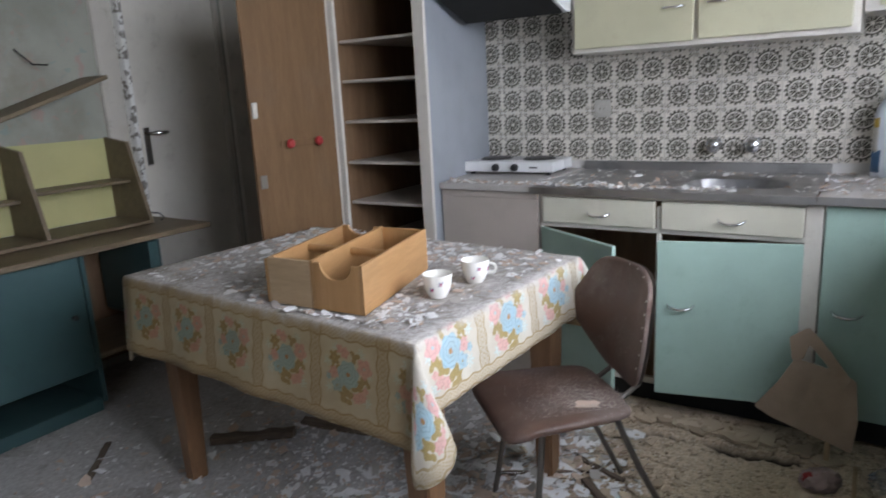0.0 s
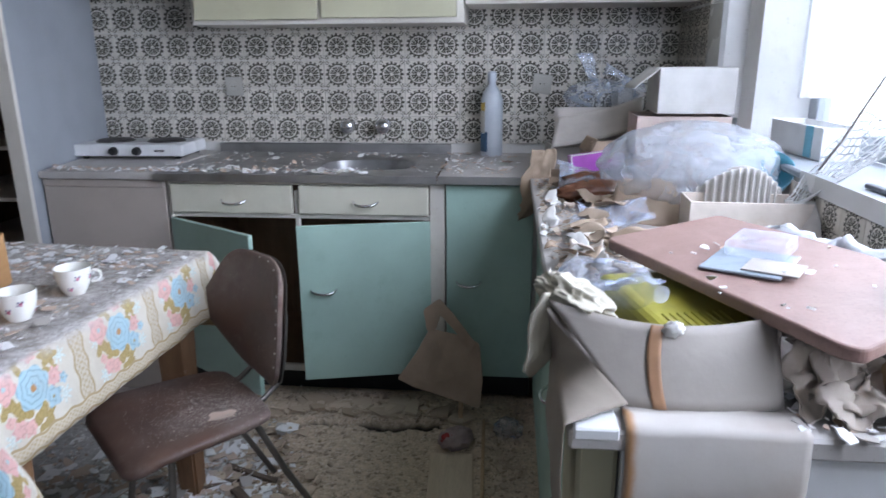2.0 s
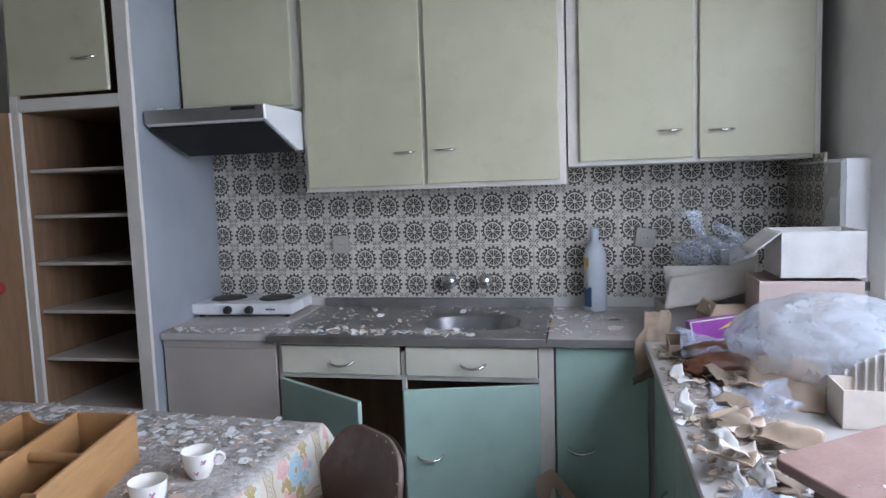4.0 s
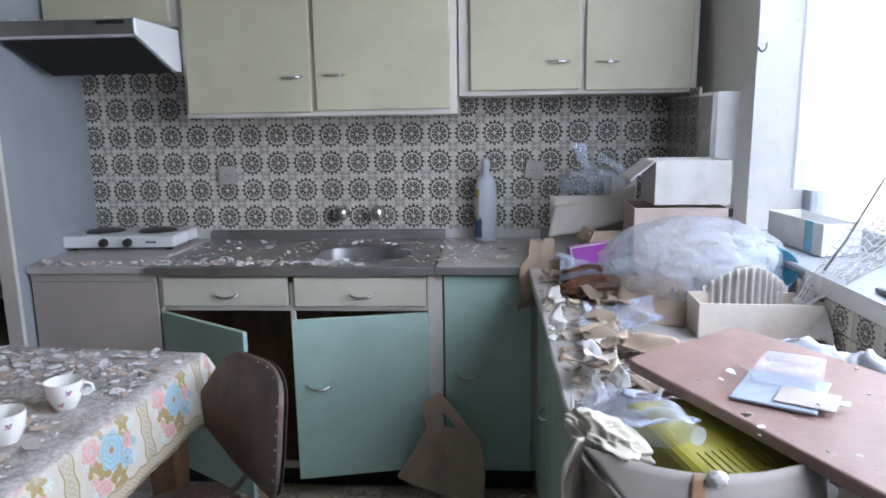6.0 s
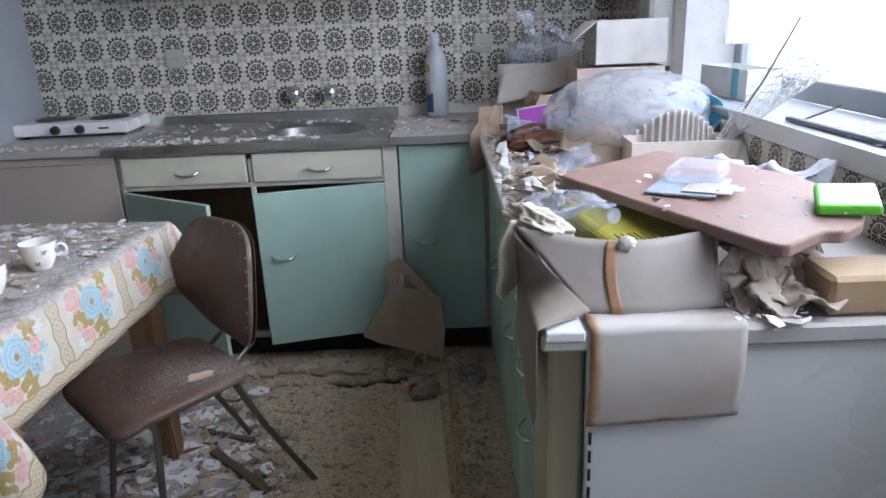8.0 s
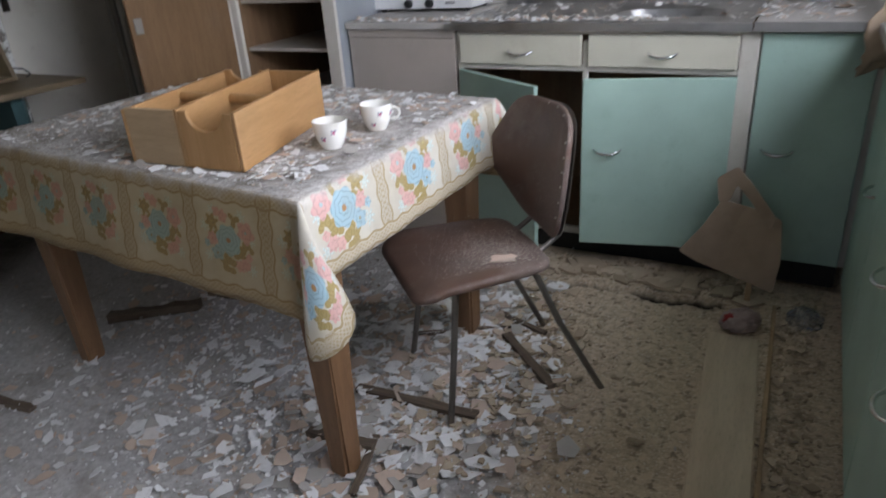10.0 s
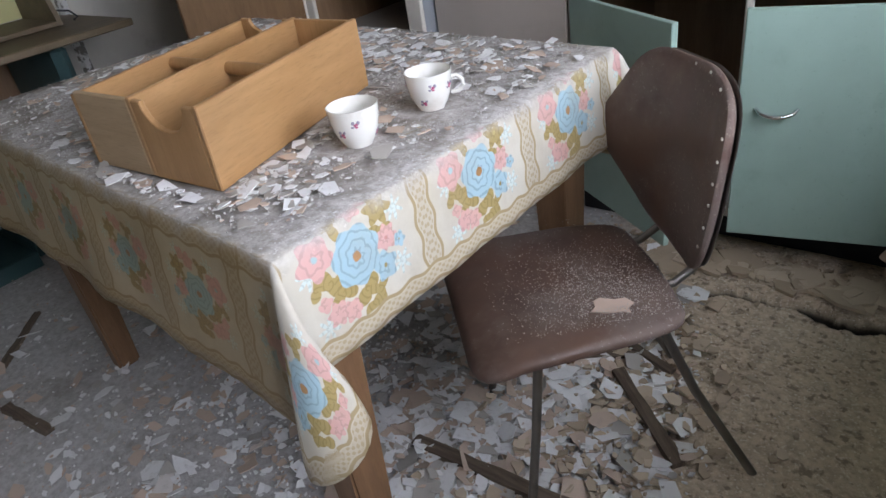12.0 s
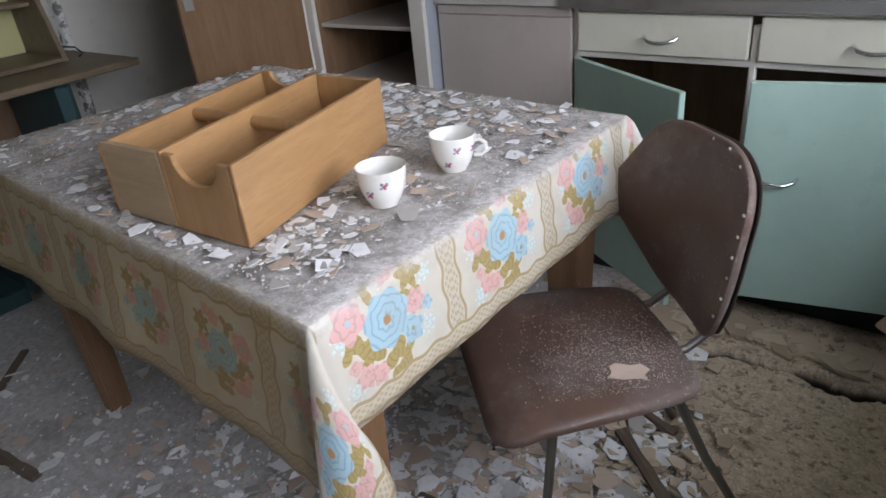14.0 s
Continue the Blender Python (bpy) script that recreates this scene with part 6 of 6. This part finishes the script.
skirt = rounded([(1.268, 0.175), (1.33, 0.145), (1.42, 0.118), (1.575, 0.082), (1.586, 0.19), (1.572, 0.325), (1.50, 0.345), (1.385, 0.365), (1.335, 0.27)], 0.012, 2)
neck = rounded([(1.375, 0.35), (1.36, 0.43), (1.42, 0.475), (1.47, 0.43), (1.558, 0.33), (1.54, 0.29), (1.47, 0.37), (1.425, 0.415), (1.41, 0.36)], 0.01, 2)
for nm, pts, y, turn in (("skirt", skirt, 2.36, 76), ("neck", neck, 2.375, 80)):
    bm_ = plate([(x - 1.40, z - 0.1) for x, z in pts], 0.004, 0.001, 1)
    bmesh.ops.triangulate(bm_, faces=[f for f in bm_.faces if len(f.verts) > 4])
    bmesh.ops.subdivide_edges(bm_, edges=bm_.edges[:], cuts=3, use_grid_fill=True)
    for v in bm_.verts:
        v.co.z += 0.06 * (v.co.x / 0.15) ** 2 * (0.4 if nm == "skirt" else 0.8) + 0.010 * wob(v.co.x, v.co.y, 1, 14) + 0.03 * v.co.y * v.co.x / 0.05
    o = part(nm, bm_, CARD, lean)
    o.matrix_basis = pose(1.40, y, 0.10, turn, 0, 0)
part("stick", box(1.495, 1.513, 2.36, 2.375, 0.0, 0.14, 0.003), DIRTYPLY, lean)
FLOORBOARD = wood("floor_board", (0.58, 0.475, 0.34), (0.68, 0.565, 0.42), (9, 1, 9), 4, 0.85, 0.25)
for x0, x1, y0, y1, z, rz in ((1.455, 1.60, 0.9, 2.14, 0.012, 3.5),):
    single("floor_plank", box(-(x1 - x0) / 2, (x1 - x0) / 2, -(y1 - y0) / 2, (y1 - y0) / 2, 0, 0.016, 0.004), FLOORBOARD, "dusty worn plank lying in the floor", "plank", pose((x0 + x1) / 2, (y0 + y1) / 2, z - 0.006, 0, 0, rz), group="floor planks")
single("edge_rail", box(-0.006, 0.006, -0.62, 0.62, 0, 0.03, 0.002), DIRTYPLY, "thin splintered batten beside the floor planks", "batten", pose(1.606, 1.75, -0.004, 0, 0, 1.5))
rng = random.Random(11)


def stick(x0, y0, x1, y1, w, h, label="dark charred lath lying in the rubble"):
    l = math.hypot(x1 - x0, y1 - y0)
    b = bmesh.new()
    n = 7
    for i in range(n + 1):
        x = -l / 2 + l * i / n
        k = 1 + 0.3 * wob(x0 + i, y0, 0, 3)
        for sy, sz in ((-1, 0), (1, 0), (1, 1), (-1, 1)):
            b.verts.new((x, sy * w / 2 * k, sz * h * k))
    b.verts.ensure_lookup_table()
    v = b.verts
    for i in range(n):
        for k in range(4):
            b.faces.new((v[4 * i + k], v[4 * i + (k + 1) % 4], v[4 * i + 4 + (k + 1) % 4], v[4 * i + 4 + k]))
    b.faces.new((v[3], v[2], v[1], v[0]))
    b.faces.new(v[-4:])
    bmesh.ops.recalc_face_normals(b, faces=b.faces)
    xm, ym = (x0 + x1) / 2, (y0 + y1) / 2
    single("lath", b, wood("charred_lath", (0.10, 0.07, 0.05), (0.20, 0.15, 0.105), (1, 12, 12), 5, 0.8, 0.5), label, "stick", pose(xm, ym, floor_z(xm, ym) + (0.012 if x0 > 0.4 else 0.0), rng.gauss(0, 4), rng.gauss(0, 1.5), math.degrees(math.atan2(y1 - y0, x1 - x0))), group="laths on the floor")


for s in ((-0.54, 0.975, -0.33, 0.998, 0.028, 0.016), (0.54, 1.45, 0.92, 1.465, 0.03, 0.02), (0.52, 1.24, 0.72, 1.26, 0.035, 0.018), (0.84, 1.86, 1.06, 1.67, 0.028, 0.018), (-0.57, 1.46, -0.30, 1.65, 0.05, 0.03), (0.70, 1.30, 0.76, 1.10, 0.02, 0.012), (0.55, 1.75, 0.9, 1.98, 0.016, 0.01), (-0.95, 1.25, -0.75, 1.05, 0.02, 0.012), (-0.35, 1.75, 0.1, 1.83, 0.04, 0.02), (0.75, 2.0, 0.95, 1.92, 0.02, 0.012)):
    stick(*s)
single("crumpled_packet", wad((0.055, 0.04, 0.035), 4.4, 0.4, 2.4, 4, -0.03), plain("pink_packet", (0.42, 0.32, 0.30), 0.4), "crumpled pale packet with a red print", "packet", pose(1.50, 2.20, 0.04, 0, 0, 30))
single("red_scrap", wad((0.022, 0.012, 0.02), 5.4, 0.4, 2.4, 3), RED, "small scrap of red plastic on a packet", "scrap", pose(1.472, 2.175, 0.052))
single("paper_ball", wad((0.045, 0.04, 0.035), 8.4, 0.5, 2.4, 4, -0.03), FILM, "crumpled clear plastic scrap on the floor", "scrap", pose(1.68, 2.30, 0.025))

# chips of paint and plaster
def scatter(n, cx, cy, sx, sy, keep=None, zf=floor_z):
    out = []
    while len(out) < n:
        x, y = rng.gauss(cx, sx), rng.gauss(cy, sy)
        if X0 + 0.05 < x < RX - 0.01 and -1.2 < y < 2.6 and (keep is None or keep(x, y)):
            out.append((x, y, zf(x, y)))
    return out


chips("plaster_flakes", rng, scatter(3000, 0.68, 1.60, 0.21, 0.28, lambda x, y: x < slab_edge(y) + 0.05), 0.008, 0.10, CHIPMAT, "pale paint and plaster flakes strewn under the table", lift=0.022, tilt=0.22, small=3.0)
chips("plaster_flakes", rng, scatter(1300, 0.15, 1.4, 0.42, 0.38, lambda x, y: x < slab_edge(y) + 0.05), 0.008, 0.075, CHIPMAT, "grey and white plaster flakes on the floor", lift=0.012)
chips("plaster_crumbs", rng, scatter(5200, 0.5, 1.55, 0.45, 0.42, lambda x, y: x < slab_edge(y) + 0.08), 0.004, 0.020, CHIPMAT, "fine plaster crumbs on the floor", lift=0.006, tilt=0.5, thick=0.003)
chips("plaster_crumbs", rng, scatter(1100, -0.4, 1.0, 0.7, 0.6), 0.003, 0.014, CHIPMAT, "fine plaster crumbs and dust", lift=0.004, tilt=0.5, thick=0.003)
chips("plaster_flakes", rng, scatter(140, -0.5, 1.1, 0.6, 0.6), 0.012, 0.06, CHIPMAT, "scattered plaster flakes near the desk", lift=0.006)
RUBBLE = Mat("rubble_mat", 0.9)
RUBBLE.color(RUBBLE.mix(RUBBLE.island(), (0.40, 0.31, 0.215), (0.62, 0.51, 0.38))).bump(RUBBLE.noise(60, 4), 0.5, 0.004)
chips("rubble", rng, scatter(420, 1.05, 2.43, 0.32, 0.05, lambda x, y: 2.35 < y < 2.56), 0.006, 0.035, RUBBLE.m, "tan rubble along the cabinet plinth", lift=0.006, tilt=0.25, thick=0.006)
chips("plaster_plates", rng, scatter(70, 1.05, 2.39, 0.22, 0.03, lambda x, y: 2.35 < y < 2.5), 0.05, 0.15, RUBBLE.m, "flat broken plates of tan screed beside the crack", lift=0.004, tilt=0.05, thick=0.010)
chips("rubble", rng, scatter(420, 1.67, 1.85, 0.03, 0.5), 0.006, 0.04, RUBBLE.m, "brown rubble between plank and cabinet", lift=0.006, tilt=0.25, thick=0.006)
chips("rubble", rng, scatter(650, 0.92, 1.68, 0.12, 0.25), 0.006, 0.06, RUBBLE.m, "tan rubble beside the chair", lift=0.02, tilt=0.25, thick=0.006)


def on_table(n, cx, cy, sx, sy, hole=True):
    out, m = [], pose(*TC, 0, 0, 0, TR)
    while len(out) < n:
        x, y = rng.gauss(cx, sx), rng.gauss(cy, sy)
        if -TL + 0.015 < x < TL - 0.05 and abs(y) < TW - 0.01:
            p = m @ Vector((x, y, TH + 0.002))
            dx, dy = p.x - 0.268, p.y - 1.437
            if abs(dx + 0.2 * dy) < 0.19 and abs(dy) < 0.245:
                continue
            if any(math.hypot(p.x - a, p.y - c) < 0.062 for a, c in ((0.578, 1.437), (0.596, 1.613))):
                continue
            out.append(tuple(p))
    return out


chips("paint_flakes", rng, on_table(750, 0.0, 0.28, 0.42, 0.11), 0.010, 0.058, CHIPMAT, "white paint flakes lying on the tablecloth", lift=0.006, tilt=0.12)
chips("paint_flakes", rng, on_table(420, -0.45, 0.1, 0.13, 0.22), 0.010, 0.065, CHIPMAT, "large paint flakes at the table end", lift=0.006, tilt=0.12)
chips("paint_flakes", rng, on_table(260, 0.24, -0.34, 0.20, 0.045), 0.008, 0.048, CHIPMAT, "paint flakes in front of the caddy", lift=0.006, tilt=0.12)
chips("paint_flakes", rng, on_table(90, 0.43, -0.17, 0.07, 0.10), 0.010, 0.058, CHIPMAT, "paint flakes beside the cups", lift=0.006, tilt=0.12)
chips("paint_crumbs", rng, on_table(6500, 0.1, 0.0, 0.5, 0.4), 0.0015, 0.007, plain("crumb_grey", (0.60, 0.575, 0.55), 0.9), "paint crumbs and dust on the cloth", lift=0.003, tilt=0.4, thick=0.002)
seatspots = []
mch = pose(0.88, 1.69, 0, 0, 0, -44.4)
while len(seatspots) < 3200:
    x, y = rng.gauss(0.09, 0.09), rng.gauss(-0.01, 0.09)
    if abs(x) < 0.19 and -0.22 < y < 0.10:
        seatspots.append(tuple(mch @ Vector((x, y, 0.4505 + 0.012 * (abs(x) / 0.2) ** 2))))
chips("dust_crumbs", rng, seatspots, 0.001, 0.0035, plain("seat_dust", (0.50, 0.44, 0.39), 0.9), "pale crumbs of plaster on the chair seat", lift=0.001, tilt=0.3, thick=0.001)


def on_top(n, x0, x1, y0, y1, lo, hi, label, z=CZ):
    spots = [(rng.uniform(x0, x1), rng.uniform(y0, y1), z) for _ in range(n)]
    spots = [p for p in spots if not (abs(p[0] - SX) < SA and abs(p[1] - SY) < SB)]
    chips("paint_flakes", rng, spots, lo, hi, CHIPMAT, label, lift=0.005)


on_top(320, -0.1, 1.1, 2.53, 2.61, 0.01, 0.05, "white paint flakes along the worktop edge")
on_top(340, 0.3, 1.68, 2.54, 3.1, 0.008, 0.04, "white paint flakes on the steel top")
on_top(60, 1.41, 1.70, 2.55, 3.1, 0.01, 0.07, "white paint flakes beside the sink")
SLIVER = Mat("paper_slivers", 0.8)
SLIVER.color(SLIVER.mix(SLIVER.island(), (0.24, 0.165, 0.11), (0.62, 0.52, 0.42))).bump(SLIVER.noise(60, 4), 0.3, 0.002)
chips("paper_slivers", rng, [(rng.uniform(1.75, 1.93), rng.uniform(1.20, 2.35), CZ + 0.002) for _ in range(900)], 0.006, 0.034, SLIVER.m, "brown splinters and torn paper slivers on the worktop", lift=0.02, tilt=0.22, thick=0.001)
on_top(130, 1.75, 1.97, 1.25, 2.15, 0.01, 0.04, "paint flakes and scraps on the side worktop")
on_top(60, 1.98, 2.1, 0.82, 0.95, 0.008, 0.035, "splinters and flakes at the worktop end")
on_top(26, 1.90, 2.19, 0.89, 1.2, 0.006, 0.022, "small paint flakes on the board", 1.026)
on_top(40, 2.4, 2.58, 0.5, 1.6, 0.01, 0.05, "paint flakes on the window sill", WZ0 + 0.004)
on_top(24, -0.1, 0.38, 2.53, 2.6, 0.006, 0.03, "dust flakes on the hood", 1.786)

# ---- wall tiles, one by one ----
TS, TZ0 = 0.1205, 0.946


def tile_material(name="printed_tile", size=1.0):
    """Cream glaze with a printed wheel: eight spokes, beaded rim and corner sprigs."""
    k = Mat(name, 0.22)
    x, y, z = k.sep(k.co.outputs["Object"])
    a, b2 = k.math("DIVIDE", x, TS / 2 * size), k.math("DIVIDE", z, TS / 2 * size)
    wobble = k.math("MULTIPLY", k.math("SUBTRACT", k.noise(70, 2), 0.5), 0.05)
    r = k.math("ADD", k.math("SQRT", k.math("ADD", k.math("MULTIPLY", a, a), k.math("MULTIPLY", b2, b2))), wobble)
    t = k.math("ARCTAN2", b2, a)

    def between(v, lo, hi, e=0.02):
        return k.math("MULTIPLY", k.ramp(v, lo - e, lo + e), k.math("SUBTRACT", 1.0, k.ramp(v, hi - e, hi + e)))

    s4 = k.math("ABSOLUTE", k.math("SINE", k.math("MULTIPLY", t, 4.0)))
    wedge = k.math("MULTIPLY", between(r, 0.13, 0.56), between(s4, 0.34, 3.0, 0.12))
    vein = between(k.math("MULTIPLY", k.math("ABSOLUTE", k.math("COSINE", k.math("MULTIPLY", t, 4.0))), r), -1.0, 0.07)
    wedge = k.math("MULTIPLY", wedge, k.math("SUBTRACT", 1.0, k.math("MULTIPLY", vein, between(r, 0.34, 0.58))))
    c8 = k.math("COSINE", k.math("MULTIPLY", t, 8.0))
    c16 = k.math("COSINE", k.math("MULTIPLY", t, 16.0))
    beads = k.math("MAXIMUM", k.math("MULTIPLY", between(r, 0.74, 0.88, 0.02), k.ramp(c16, -0.3, 0.1)), between(r, 0.65, 0.75, 0.02))
    petals = k.math("MULTIPLY", between(r, 0.84, 0.90), k.ramp(c8, 0.6, 0.8))
    am, bm2 = k.math("ABSOLUTE", a), k.math("ABSOLUTE", b2)
    cd = k.math("SQRT", k.math("ADD", k.math("POWER", k.math("SUBTRACT", am, 0.80), 2.0), k.math("POWER", k.math("SUBTRACT", bm2, 0.80), 2.0)))
    sprig = k.math("MULTIPLY", between(cd, 0.03, 0.17), k.ramp(k.math("SINE", k.math("MULTIPLY", k.math("SUBTRACT", am, bm2), 30.0)), -0.2, 0.2))
    ink = k.math("MAXIMUM", k.math("MAXIMUM", wedge, beads), k.math("MAXIMUM", petals, k.math("MULTIPLY", sprig, 0.9)))
    ink = k.math("MULTIPLY", ink, k.math("ADD", 0.86, k.math("MULTIPLY", k.noise(40, 3), 0.25)), clamp=True)
    base = k.mix(k.ramp(k.noise(9, 4), 0.35, 0.7), (0.72, 0.675, 0.60), (0.62, 0.575, 0.495))
    base = k.mix(k.math("MULTIPLY", k.rand(), 0.35), base, (0.44, 0.41, 0.36))
    col = k.mix(ink, base, (0.045, 0.040, 0.028))
    k.b.inputs["Specular IOR Level"].default_value = 0.3
    k.color(col)
    k.rough(k.math("ADD", 0.2, k.math("MULTIPLY", k.noise(12, 4), 0.3)))
    return k.m


TILE = tile_material()
PLAIN = painted("white_tile_edge", (0.74, 0.74, 0.73), (0.5, 0.46, 0.4), 0.2, 0.25)


def tile_mesh(w, h, material=TILE):
    b = box(-w / 2, w / 2, -0.009, 0, -h / 2, h / 2, 0.0015)
    me = bpy.data.meshes.new("tile")
    b.to_mesh(me)
    b.free()
    me.materials.append(material)
    return me


whole = tile_mesh(TS - 0.0022, TS - 0.0022)
north, east = bpy.data.objects["wall_north"], bpy.data.objects["wall_east"]


def lay(parent, me, x, y, z, rz):
    o = new("tile", me)
    o.parent = parent
    o.matrix_basis = pose(x, y, z, rng.gauss(0, 0.25), 0, rz + rng.gauss(0, 0.25))


for c in range(21):
    x = -0.244 + TS * (c + 0.5)
    for r in range(6 if x < 0.42 else 5):
        lay(north, whole, x, Y1 - 0.001, TZ0 + TS * (r + 0.5), 0)
edge = -0.244 + TS * 21
cut = tile_mesh(X1 - 0.012 - edge, TS - 0.0022)
for r in range(5):
    lay(north, cut, (edge + X1 - 0.012) / 2, Y1 - 0.001, TZ0 + TS * (r + 0.5), 0)
for c in range(4):
    for r in range(5):
        z = TZ0 + TS * (r + 0.5)
        if z < 1.52:
            lay(east, whole, X1 - 0.001, Y1 - 0.012 - TS * (c + 0.5) * 0.86, z - 0.02 * (r > 3), -90)
low_tile = tile_mesh(0.0988, 0.0588, tile_material("sill_tile", 0.62))
for c in range(15):
    for r in range(2):
        lay(east, low_tile, X1 - 0.001, 1.78 - 0.10 * (c + 0.5), 1.010 - 0.061 * (r + 0.5), -90)
b = box(X1 - 0.012, X1 + 0.075, 2.555, 2.735, 0.93, 1.502, 0.012)
box(X1 - 0.012, X1 + 0.075, 2.736, Y1 - 0.011, 1.488, 1.502, 0.004, b)
box(X1 - 0.014, X1 - 0.0125, 0.30, 1.80, 1.012, 1.055, 0, b)
tagged(part("trim_2", b, PLAIN), "white glazed end of the tiled wall", "trim", kind="structure")
